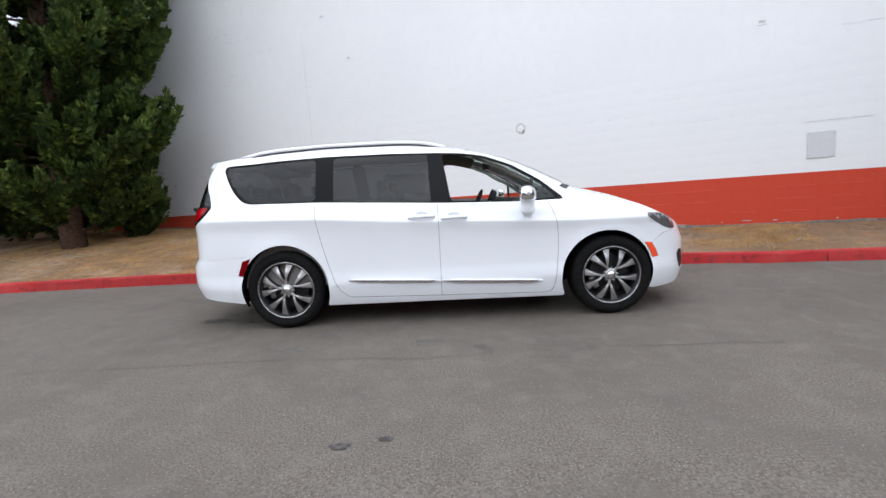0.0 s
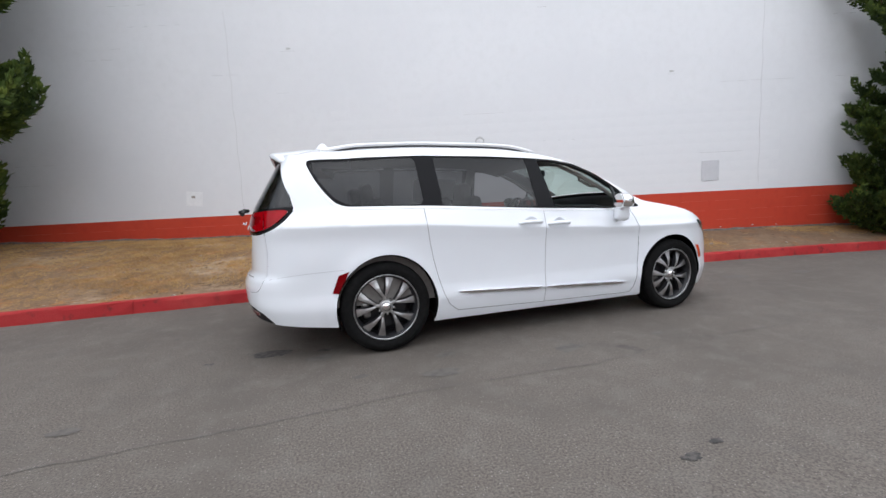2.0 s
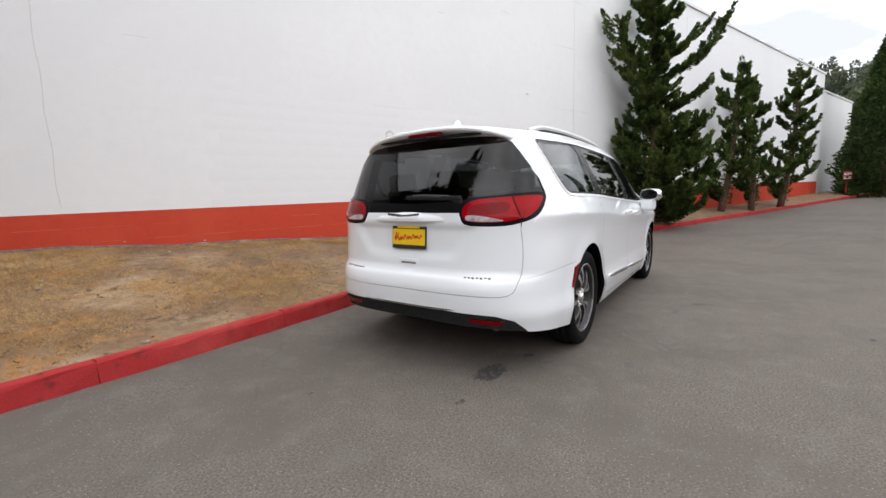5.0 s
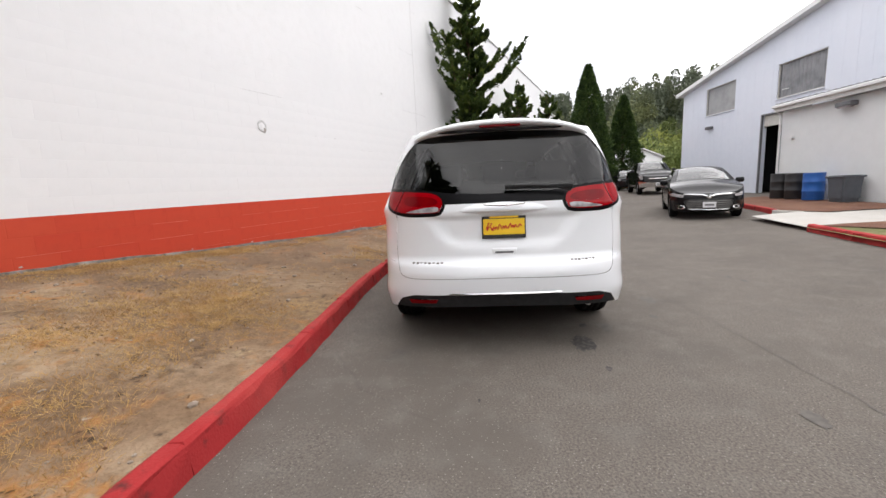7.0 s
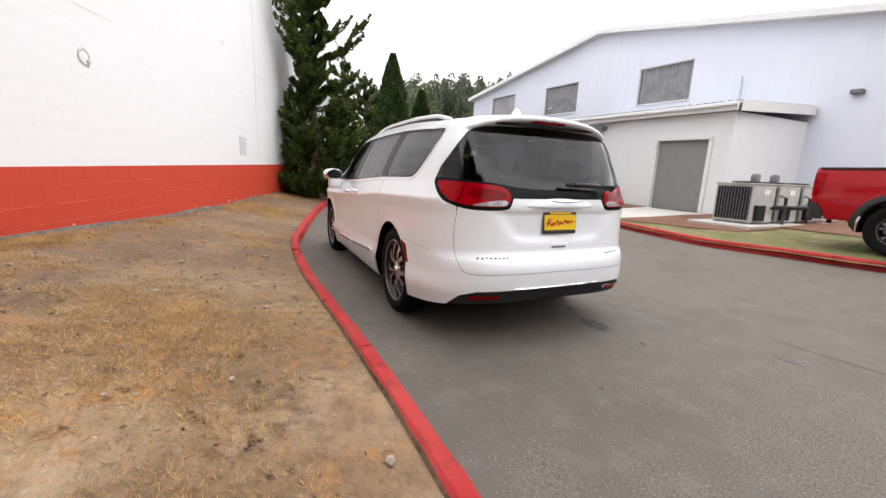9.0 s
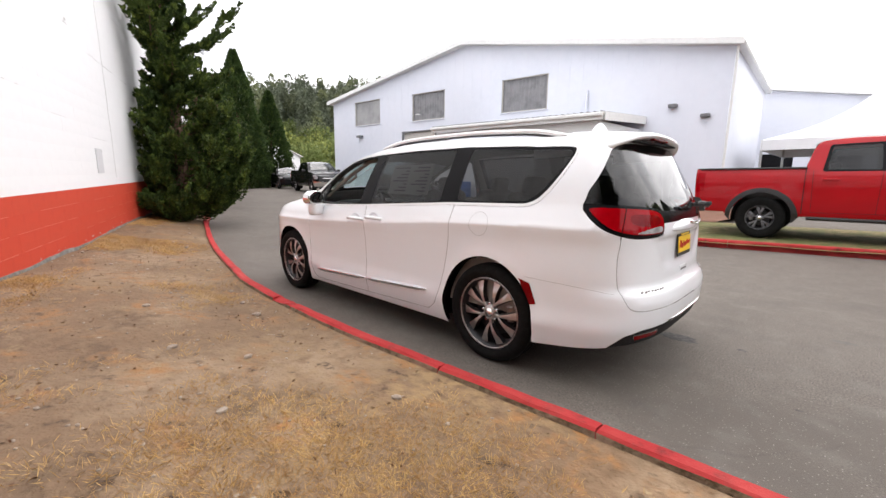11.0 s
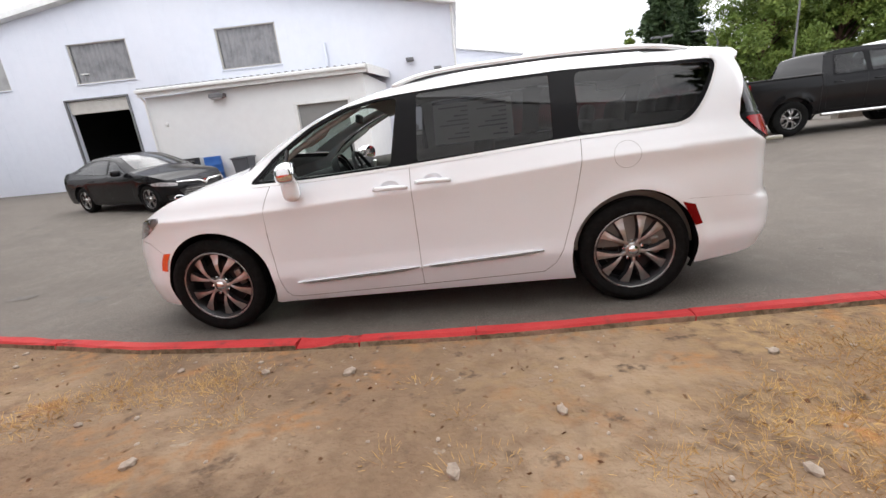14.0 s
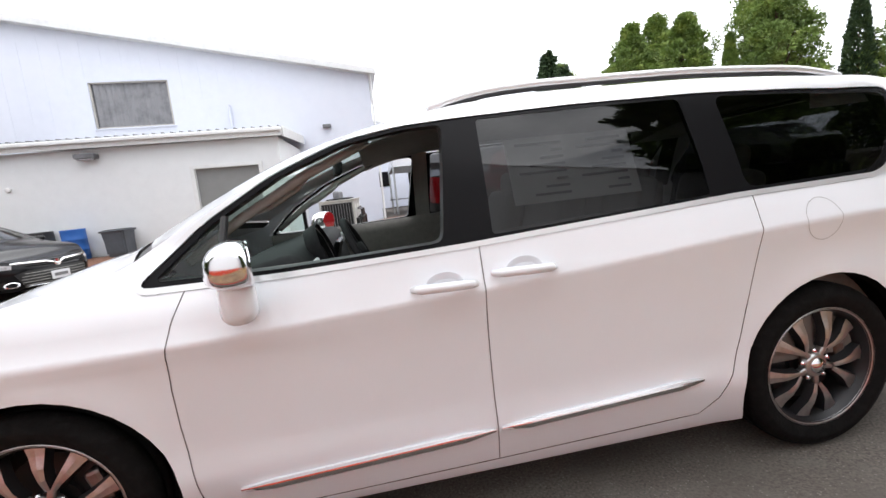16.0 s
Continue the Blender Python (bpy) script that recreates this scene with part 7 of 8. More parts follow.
    for x, z in spec["handles"]:
        for side in (1, -1):
            y = shell.at(x, z).y
            part("door_handle", tube([(x - 0.11, side * (y - 0.004), z), (x - 0.08, side * (y + 0.028), z), (x + 0.08, side * (y + 0.028), z), (x + 0.11, side * (y - 0.004), z)], 0.013, 8), spec.get("handle", paint), car, smooth=True)
    # plain cabin: seats and a dashboard behind the glass
    a, b, floor, seat_z = spec["cabin"]
    part("cabin_floor", boxed((b - a, 1.4, 0.06), pose((a + b) / 2, 0, floor)), CABIN_DARK, car)
    part("dashboard", boxed((0.4, 1.4, 0.25), pose(b - 0.1, 0, seat_z + 0.18), 0.08, 3), CABIN_DARK, car, smooth=True)
    for x in spec["seats"]:
        for y in (-0.36, 0.36):
            st_ob = part("seat", boxed((0.16, 0.48, 0.62), pose(x, y, seat_z + 0.15, 0, -12, 0), 0.05, 3), CABIN_DARK, car, smooth=True)
            part("headrest", boxed((0.1, 0.24, 0.16), pose(x - 0.12, y, seat_z + 0.55), 0.04, 3), CABIN_DARK, st_ob, smooth=True)
    return car


def wheel_arch(cx, cz, r, first=196, last=-16):
    return [(cx + r * math.cos(a), cz + r * math.sin(a)) for a in np.linspace(radians(first), radians(last), 19)]


SEDAN = Shell((-0.45, 0.72), (2.80, 0.98),
    [(0.15, 0.82), (0.3, 0.875), (0.55, 0.905), (0.78, 0.912), (0.88, 0.895), (0.98, 0.845), (1.15, 0.765), (1.35, 0.655), (1.46, 0.58)],
    [(0.2, 0.08), (0.45, 0.0), (0.6, 0.0), (0.8, 0.05), (1.0, 0.10), (1.2, 0.3)],
    [(0.15, -0.15), (0.3, -0.02), (0.5, 0.0), (0.65, -0.05), (0.8, -0.22), (1.0, -0.4)],
    [(-1.3, 0.99), (-0.75, 1.04), (-0.35, 1.09), (0.1, 1.24), (0.5, 1.36), (0.9, 1.40), (1.3, 1.385), (1.7, 1.27), (2.1, 1.09), (2.35, 0.985), (2.7, 0.93), (3.2, 0.85), (3.6, 0.75), (4.4, 0.68)],
    [(0.5, 3.0), (1.0, 3.2)], [(0.3, 2.6), (1.0, 2.5)], None, ((0, 0.33, 0.39, 0.012), (2.82, 0.33, 0.39, 0.012)))
SEDAN_SPEC = dict(
    foot=[(-2.6, 0.30), (-0.45, 0.24)] + wheel_arch(0, 0.335, 0.385) + [(0.45, 0.20), (2.4, 0.20)] + wheel_arch(2.82, 0.335, 0.385) + [(3.25, 0.22), (5.0, 0.20)],
    regions=[
        ("joint", strip([(0.33, 0.95), (0.42, 0.6), (0.55, 0.26), (1.30, 0.24), (2.25, 0.24), (2.32, 0.6), (2.25, 0.93)], 0.01)),
        ("joint", strip([(1.30, 0.96), (1.30, 0.24)], 0.01)),
        ("trim", filleted([(-0.32, 1.03), (0.12, 1.20), (0.5, 1.305), (0.92, 1.345), (1.3, 1.33), (1.68, 1.225), (2.12, 0.99), (1.2, 0.955), (0.3, 0.98)], 0.05)),
        ("pane", filleted([(-0.2, 1.04), (0.14, 1.18), (0.5, 1.285), (0.90, 1.322), (1.24, 1.315), (1.25, 0.975), (0.3, 0.998)], 0.03)),
        ("front_pane", filleted([(1.33, 1.31), (1.66, 1.21), (2.06, 0.995), (1.33, 0.975)], 0.03)),
        ("head_lamp", [(3.02, 0.70), (3.35, 0.72), (3.75, 0.665), (3.72, 0.60), (3.4, 0.62), (3.1, 0.64)]),
        ("tail_lamp", [(-0.80, 0.93), (-1.15, 0.95), (-1.5, 0.93), (-1.5, 0.80), (-1.1, 0.82)]),
        ("grille", [(3.72, 0.50), (3.95, 0.56), (5, 0.57), (5, 0.26), (3.85, 0.26)]),
        ("grille", [(3.34, 0.38), (3.58, 0.40), (3.56, 0.28), (3.40, 0.28)]),
    ],
    rise=lambda s: ease(s, [(-2, 0.0), (-0.8, 0.03), (0.3, 0.05), (1.0, 0.06), (2.2, 0.08), (3.2, 0.05), (3.8, 0.0)]),
    bow=lambda s: ease(s, [(0, -0.1), (0.6, 0), (1.2, 0.08), (2.2, 0.16), (2.8, 0.08), (3.4, 0)]),
    top=[(-2.25, -0.42, "boot"), (-0.42, 0.36, "glass"), (0.36, 1.32, "roof"), (1.32, 2.26, "glass"), (2.26, 4.3, "bonnet")],
    axles=(0.0, 2.82), wheel=(0.335, 0.23, 0.225), arch=0.385, floor=0.16, mirrors=((1.98, 1.0, 1.0),), handles=((0.62, 0.83), (1.50, 0.82)),
    cabin=(-0.3, 2.2, 0.4, 0.75), seats=(0.25, 1.15), trim=BLACK_GLOSS, rim_label="five twin-spoke alloy wheel", spoke=9, inset=0.03)

PICKUP = Shell((-1.08, 0.14), (3.90, 0.72),
    [(0.4, 0.92), (0.55, 0.975), (0.85, 0.995), (1.12, 0.995), (1.24, 0.975), (1.36, 0.94), (1.6, 0.845), (1.85, 0.745), (1.95, 0.69)],
    [(0.4, 0.03), (1.4, 0.0)],
    [(0.4, -0.10), (0.7, 0.0), (1.0, -0.02), (1.15, -0.06), (1.4, -0.2)],
    [(-1.3, 1.37), (0.60, 1.37), (0.62, 1.37), (0.70, 1.80), (0.85, 1.87), (1.3, 1.90), (1.9, 1.89), (2.25, 1.82), (2.6, 1.62), (2.98, 1.36), (3.15, 1.30), (3.7, 1.26), (4.1, 1.20), (4.4, 1.10), (5, 1.05)],
    [(0.4, 5.0), (1.5, 5.0)], [(0.4, 3.2), (1.3, 3.0)], None, ((0, 0.41, 0.50, 0.02), (3.57, 0.41, 0.50, 0.02)))


def pickup_spec(flares, bumper, rim_face, front_glass):
    regions = [
        ("joint", strip([(0.615, 1.36), (0.62, 0.52)], 0.014)),
        ("joint", strip([(1.62, 1.33), (1.60, 0.56), (0.75, 0.55), (0.72, 1.33)], 0.009)),
        ("joint", strip([(1.62, 1.33), (1.60, 0.56), (2.75, 0.55), (2.88, 0.80), (2.86, 1.28)], 0.009)),
        ("trim", filleted([(0.84, 1.30), (0.90, 1.79), (1.6, 1.81), (2.12, 1.79), (2.42, 1.64), (2.86, 1.31)], 0.05)),
        ("pane", filleted([(0.90, 1.345), (0.945, 1.765), (1.56, 1.78), (1.60, 1.33)], 0.04)),
        ("front_pane", filleted([(1.72, 1.33), (1.70, 1.78), (2.10, 1.76), (2.38, 1.62), (2.76, 1.335)], 0.04)),
        ("tail_lamp", [(-1.0, 1.30), (-1.12, 1.30), (-1.30, 1.29), (-1.30, 0.92), (-1.12, 0.90), (-1.0, 0.93)]),
        ("rear_bumper", [(-2.6, 0.3), (-2.6, 0.78), (-1.06, 0.78), (-0.95, 0.60), (-0.95, 0.3)]),
        ("head_lamp", [(4.02, 1.10), (4.28, 1.12), (4.50, 1.05), (4.48, 0.88), (4.22, 0.88)]),
        ("grille", [(4.56, 1.10), (6, 1.10), (6, 0.72), (4.56, 0.76)]),
        ("bumper", [(4.08, 0.38), (4.06, 0.74), (4.5, 0.74), (6, 0.70), (6, 0.38)]),
    ]
    if flares:
        for cx in (0.0, 3.57):
            outer = [(cx + 0.585 * math.cos(a), 0.41 + 0.585 * math.sin(a)) for a in np.linspace(radians(200), radians(-20), 21)]
            inner = [(cx + 0.49 * math.cos(a), 0.41 + 0.49 * math.sin(a)) for a in np.linspace(radians(-20), radians(200), 21)]
            regions.append(("flare" if cx == 0 else "front_flare", outer + inner))
    return dict(
        foot=[(-2.6, 0.52), (-0.62, 0.50)] + wheel_arch(0, 0.41, 0.50, 190, -10) + [(0.58, 0.46), (2.95, 0.46)] + wheel_arch(3.57, 0.41, 0.50, 190, -10) + [(4.12, 0.44), (6.0, 0.44)],
        regions=regions,
        rise=lambda s: ease(s, [(-1, 0.0), (0.6, 0.0), (0.7, 0.03), (1.5, 0.05), (2.5, 0.07), (3.0, 0.07), (3.8, 0.05), (4.6, 0.0)]),
        bow=lambda s: ease(s, [(0.8, 0.0), (2.1, 0.08), (2.9, 0.16), (3.4, 0.05), (3.8, 0)]),
        top=[(0.60, 0.80, "cab_back"), (0.80, 2.12, "roof"), (2.12, 2.92, "glass"), (2.92, PICKUP.high, "bonnet")],
        axles=(0.0, 3.57), wheel=(0.41, 0.235, 0.27), arch=0.50, floor=0.42, mirrors=((2.68, 1.14, 1.40),), handles=((0.98, 1.16), (1.86, 1.15)),
        cabin=(0.75, 2.85, 0.62, 1.02), seats=(1.05, 1.95), bumper=bumper, rim_face=rim_face, front_glass=front_glass, mirror=BLACK_TRIM, spoke=11, inset=-0.005, rim_label="pickup wheel with thick tyre")


def pickup(m, paint, label, flares, bumper, rim_face, front_glass=TINTED):
    truck = build_vehicle("pickup_truck", PICKUP, m, paint, label, "pickup truck", pickup_spec(flares, bumper, rim_face, front_glass))
    # the open bed with its rails and tailgate
    bm = bmesh.new()
    box(bm, (1.66, 1.70, 0.04), pose(-0.24, 0, 0.80))
    for y in (-0.87, 0.87):
        box(bm, (1.66, 0.04, 0.55), pose(-0.24, y, 1.08))
    box(bm, (0.04, 1.70, 0.55), pose(0.57, 0, 1.08))
    part("bed_liner", bm, BLACK_TRIM, truck, "black bed liner")
    for side in (1, -1):
        part("bed_rail", boxed((1.74, 0.13, 0.035), pose(-0.24, side * 0.905, 1.375), 0.012), BLACK_TRIM, truck, "black bed rail cap")
    part("tailgate", boxed((0.07, 1.70, 0.56), pose(-1.14, 0, 1.09), 0.015), paint, truck)
    part("tailgate_cap", boxed((0.09, 1.72, 0.03), pose(-1.13, 0, 1.378), 0.01), BLACK_TRIM, truck)
    part("grille_bar", boxed((0.05, 1.10, 0.07), pose(4.615, 0, 0.92), 0.02), paint if flares else CHROME, truck)
    part("number_plate", boxed((0.01, 0.31, 0.16), pose(4.63, 0, 0.60), 0.004), PLATE_WHITE, truck, "plain pale number plate")
    part("plate_bar", boxed((0.006, 0.22, 0.06), pose(4.637, 0, 0.60), 0.004), INK, truck)
    for side in (1, -1):
        part("rocker", tube([(0.7, side * 0.93, 0.44), (2.8, side * 0.93, 0.44)], 0.04, 8), BLACK_TRIM if flares else CHROME, truck)
    return truck


SUV = Shell((-0.45, 0.40), (2.50, 0.86),
    [(0.2, 0.82), (0.4, 0.885), (0.7, 0.91), (0.95, 0.905), (1.05, 0.875), (1.25, 0.80), (1.5, 0.70), (1.62, 0.64)],
    [(0.3, 0.03), (0.6, 0.0), (0.9, 0.03), (1.2, 0.10), (1.5, 0.22), (1.65, 0.3)],
    [(0.2, -0.12), (0.45, 0.0), (0.7, 0.0), (0.95, -0.08), (1.2, -0.2)],
    [(-1.0, 1.50), (-0.5, 1.56), (0.2, 1.60), (0.9, 1.59), (1.3, 1.53), (1.7, 1.33), (2.05, 1.09), (2.3, 1.05), (2.9, 0.98), (3.3, 0.90), (4, 0.86)],
    [(0.5, 3.2), (1.5, 4.0)], [(0.3, 2.8), (1.0, 2.6)], None, ((0, 0.36, 0.42, 0.015), (2.64, 0.36, 0.42, 0.015)))
SUV_SPEC = dict(
    foot=[(-2.6, 0.36), (-0.45, 0.32)] + wheel_arch(0, 0.36, 0.42) + [(0.5, 0.28), (2.15, 0.28)] + wheel_arch(2.64, 0.36, 0.42) + [(3.1, 0.30), (5, 0.30)],
    regions=[
        ("cladding", [(0.47, 0.2), (0.47, 0.42), (2.17, 0.42), (2.17, 0.2)]),
        ("joint", strip([(0.3, 1.05), (0.42, 0.6), (0.6, 0.42), (1.2, 0.42), (2.0, 0.42), (2.1, 0.7), (2.02, 1.0)], 0.01)),
        ("joint", strip([(1.2, 1.05), (1.2, 0.42)], 0.01)),
        ("trim", filleted([(-0.55, 1.12), (-0.45, 1.42), (0.2, 1.50), (0.9, 1.50), (1.25, 1.45), (1.62, 1.28), (1.95, 1.05), (1.2, 1.03)], 0.05)),
        ("pane", filleted([(-0.45, 1.14), (-0.38, 1.39), (0.2, 1.47), (1.14, 1.47), (1.15, 1.05)], 0.04)),
        ("front_pane", filleted([(1.24, 1.43), (1.58, 1.27), (1.88, 1.07), (1.24, 1.05)], 0.03)),
        ("head_lamp", [(2.85, 0.90), (3.2, 0.90), (3.35, 0.84), (3.3, 0.78), (2.95, 0.80)]),
        ("tail_lamp", [(-0.60, 1.04), (-0.95, 1.05), (-0.95, 0.92), (-0.62, 0.92)]),
        ("grille", [(3.42, 0.84), (5, 0.84), (5, 0.70), (3.42, 0.72)]),
        ("rear_pane", [(-0.95, 1.10), (-1.0, 1.48), (-3, 1.50), (-3, 1.10)]),
    ],
    rise=lambda s: ease(s, [(-1.5, 0.0), (-0.5, 0.03), (0.9, 0.05), (2.0, 0.07), (2.8, 0.05), (3.5, 0.0)]),
    bow=lambda s: ease(s, [(0.6, 0), (1.2, 0.08), (2.0, 0.15), (2.5, 0.05), (3.0, 0)]),
    top=[(SUV.low, 1.2, "roof"), (1.2, 2.02, "glass"), (2.02, SUV.high, "bonnet")],
    axles=(0.0, 2.64), wheel=(0.36, 0.23, 0.225), arch=0.42, floor=0.24, mirrors=((1.78, 0.98, 1.08),), handles=((0.5, 0.92), (1.42, 0.90)),
    cabin=(-0.4, 1.95, 0.5, 0.8), seats=(0.2, 1.0), spoke=10, inset=0.02)

sedan = build_vehicle("sedan", SEDAN, pose(11.35, -7.41, road_z(10.6, -7.0) + 0.02, 0, 1.3, 160), PAINT_BLACK, "glossy black saloon with chrome-barred grille, parked", "car", SEDAN_SPEC)


def on_nose(shell, y, z, out):
    """The place on the front of a shell at y across and z up, a little proud of it."""
    lo, hi = shell.fx, shell.high
    for _ in range(30):
        mid = (lo + hi) / 2
        lo, hi = (mid, hi) if shell.at(mid, z).y > abs(y) else (lo, mid)
    p = shell.at(lo, z)
    return (p.x + out, y, z)


for k in range(5):
    z = 0.30 + 0.05 * k
    w = 0.44 + 0.10 * math.sin(math.pi * (k + 1) / 6)
    part("grille_bar", tube([on_nose(SEDAN, w * v, z, 0.004) for v in np.linspace(-1, 1, 11)], 0.0065, 6), STEEL, sedan, "dull chrome grille bar")
part("chrome_brow", tube([on_nose(SEDAN, 0.60 * v, 0.655 + 0.035 * abs(v) - 0.05 * (1 - min(1, abs(v) / 0.25)), 0.006) for v in np.linspace(-1, 1, 17)], [0.012] + [0.022] * 15 + [0.012], 8), CHROME, sedan, "chrome brow over the grille")
part("chrome_sill", tube([on_nose(SEDAN, 0.46 * v, 0.265 + 0.012 * v * v, 0.006) for v in np.linspace(-1, 1, 11)], 0.010, 8), CHROME, sedan, "chrome bar below the grille")
part("upper_slot", tube([on_nose(SEDAN, 0.44 * v, 0.605 + 0.03 * abs(v), 0.002) for v in np.linspace(-1, 1, 11)], 0.018, 6), CABIN_DARK, sedan)
part("number_plate", boxed((0.012, 0.31, 0.15), pose(3.79, 0, 0.40), 0.004), PLATE_WHITE, sedan, "plain pale number plate")
part("plate_bar", boxed((0.006, 0.22, 0.055), pose(3.798, 0, 0.40), 0.003), INK, sedan)
part("front_badge", lathe([(0, 0.0), (0.055, 0.0), (0.06, 0.008), (0, 0.014)], 18, pose(on_nose(SEDAN, 0, 0.62, 0.016)[0], 0, 0.62, 0, 90, 0)), CHROME, sedan, "plain round chrome badge")
for side in (1, -1):
    part("fog_ring", lathe([(0.07, 0), (0.075, 0.012), (0.055, 0.016), (0.05, 0.0)], 18, pose(*on_nose(SEDAN, side * 0.64, 0.33, 0.012), 0, 75, side * 38) @ Matrix.Diagonal((0.7, 1.4, 1, 1))), CHROME, sedan, "chrome fog lamp ring")

pickup(pose(-0.62, -7.98, road_z(-2, -8) + 0.09, 0, 0, 180), PAINT_RED, "bright red crew-cab pickup with black arch flares", True, BLACK_TRIM, GRILLE_GREY, CLEAR)
pickup(pose(-6.68, -8.45, road_z(-8, -8.5), 0, 0, 180), PAINT_BLACK, "black crew-cab pickup with chrome bumper", False, CHROME, BRIGHT_METAL)
far_pickup = pose(21.8, -10.5, road_z(22, -10.5), 0, 1.3, 168) @ pose(-3.57, 0, 0)
pickup(far_pickup, PAINT_BLACK, "black pickup parked beside the workshop", False, CHROME, BRIGHT_METAL)
build_vehicle("suv", SUV, pose(31.5, -12.2, road_z(31, -12), 0, 1.3, 166), PAINT_BLACK, "dark parked sport utility car beyond the pickup", "car", SUV_SPEC)
UPPER = 0.78
white_suv = build_vehicle("suv", SUV, pose(-12.7, -12.0, UPPER, 0, 0, 180), PAINT_WHITE, "white sport utility car with its bonnet raised", "car", {**SUV_SPEC, "top": SUV_SPEC["top"][:2]})
bm = bmesh.new()
box(bm, (1.15, 1.45, 0.05), pose(0.56, 0, 0), 0.02)
lid = part("raised_bonnet", bm, PAINT_WHITE, white_suv, "raised white bonnet", smooth=True)
lid.matrix_basis = pose(2.08, 0, 1.08, 0, -38, 0)
part("engine", boxed((0.8, 1.2, 0.25), pose(2.6, 0, 0.80), 0.05), CABIN_DARK, white_suv, "dark engine bay")
part("bonnet_lining", boxed((1.0, 1.3, 0.03), pose(0.56, 0, -0.045), 0.01), BLACK_TRIM, lid)

# ---- yard: bins, cooling units, tents, lamps, outbuildings ----
def drum(at, material, label):
    d = thing("plastic_drum", pose(*at), label, "drum", "drums before the annex")
    prof = [(0.0, 0.0), (0.275, 0.0), (0.285, 0.02), (0.285, 0.27), (0.297, 0.29), (0.285, 0.31), (0.285, 0.57), (0.297, 0.59), (0.285, 0.61), (0.285, 0.84), (0.292, 0.87), (0.275, 0.88), (0.262, 0.86), (0.0, 0.85)]
    part("body", lathe(prof, 28), material, d, smooth=True)
    for x, y in ((0.15, 0.05), (-0.14, -0.06)):
        part("bung", lathe([(0.03, 0.85), (0.03, 0.87), (0.0, 0.87)], 10, pose(x, y, 0)), BLACK_TRIM, d)
    return d


def bed_z(x, y):
    return road_z(x, y) + 0.12


drum((12.0, -10.78, bed_z(12.2, -10.6)), BLACK_TRIM, "black plastic drum standing on the mulch")
drum((11.35, -10.82, bed_z(11.6, -10.6)), BLACK_TRIM, "black plastic drum standing on the mulch")
drum((10.5, -10.78, bed_z(10.7, -10.6)), BLUE_PLASTIC, "bright blue plastic drum standing on the mulch")


def waste_bin(at):
    b = thing("waste_bin", pose(*at), "dark grey square plastic waste bin", "bin")
    bm = bmesh.new()
    lo, hi = 0.24, 0.30
    rings = [[bm.verts.new((x * r, y * r, z)) for x, y in ((-1, -1), (1, -1), (1, 1), (-1, 1))] for r, z in ((lo, 0.0), (hi, 0.72), (hi - 0.02, 0.72), (hi - 0.03, 0.1))]
    bm.faces.new(rings[0][::-1])
    for a, c in zip(rings, rings[1:]):
        for k in range(4):
            j = (k + 1) % 4
            bm.faces.new((a[k], a[j], c[j], c[k]))
    bm.faces.new(rings[3])
    bmesh.ops.bevel(bm, geom=[e for e in bm.edges if abs(e.verts[0].co.z - e.verts[1].co.z) > 0.3], offset=0.04, segments=3, affect="EDGES")
    part("body", bm, BIN_GREY, b, smooth=False)
    part("rim", boxed((0.66, 0.66, 0.06), pose(0, 0, 0.74), 0.025), BIN_GREY, b)
    part("lid_dip", boxed((0.50, 0.50, 0.02), pose(0, 0, 0.772), 0.008), CABIN_DARK, b)


waste_bin((9.35, -10.78, bed_z(9.6, -10.6)))


def cooling_unit(at, label):
    u = thing("cooling_unit", pose(*at), label, "cooling unit", "cooling units beside the annex")
    part("cabinet", boxed((0.90, 0.92, 0.92), pose(0, 0, 0.50), 0.012), AC_BEIGE, u)
    part("top_plate", boxed((0.95, 0.97, 0.03), pose(0, 0, 0.976), 0.008), AC_BEIGE, u)
    part("coil", boxed((0.80, 0.03, 0.80), pose(0, 0.462, 0.50)), CABIN_DARK, u)
    for k in range(12):
        part("fin_guard", boxed((0.014, 0.02, 0.82), pose(-0.385 + 0.07 * k, 0.482, 0.50), 0.004, 1), GRILLE_GREY, u)
    part("fan_guard", lathe([(0.30, 0.0), (0.32, 0.02), (0.28, 0.04), (0.05, 0.05), (0.0, 0.05)], 24, pose(0, 0, 0.99)), CABIN_DARK, u)
    part("base_frame", boxed((0.86, 0.88, 0.05), pose(0, 0, 0.02)), GRILLE_GREY, u)
    part("valve_box", boxed((0.10, 0.34, 0.38), pose(-0.49, 0.18, 0.27), 0.015), CABIN_DARK, u)
    part("name_plate", boxed((0.006, 0.22, 0.12), pose(-0.453, -0.1, 0.78), 0.002), PAPER, u)
    return u


PAD_Z = road_z(2.6, -9.5) + 0.10
tagged(part("unit_pad", boxed((1.5, 4.6, 0.1), pose(2.95, -10.6, PAD_Z), 0.02), PALE_CONCRETE, None, "pale concrete pad under the cooling units"), category="pad", kind="structure")
for y in (-9.32, -10.42, -11.52):
    cooling_unit((2.95, y, PAD_Z + 0.05), "beige metal cooling unit on a concrete pad")
for y in (-9.75, -10.6):
    can = thing("vent_canister", pose(3.0, y, PAD_Z + 1.04), "small grey metal canister on the cooling unit", "canister", "canisters on the cooling units")
    part("body", lathe([(0, 0), (0.10, 0), (0.105, 0.02), (0.105, 0.20), (0.09, 0.23), (0.04, 0.25), (0, 0.25)], 18), GRILLE_GREY, can, smooth=True)
    part("valve", tube([(0.0, -0.08, 0.12), (0.0, -0.16, 0.12)], 0.025, 8), BRIGHT_METAL, can)
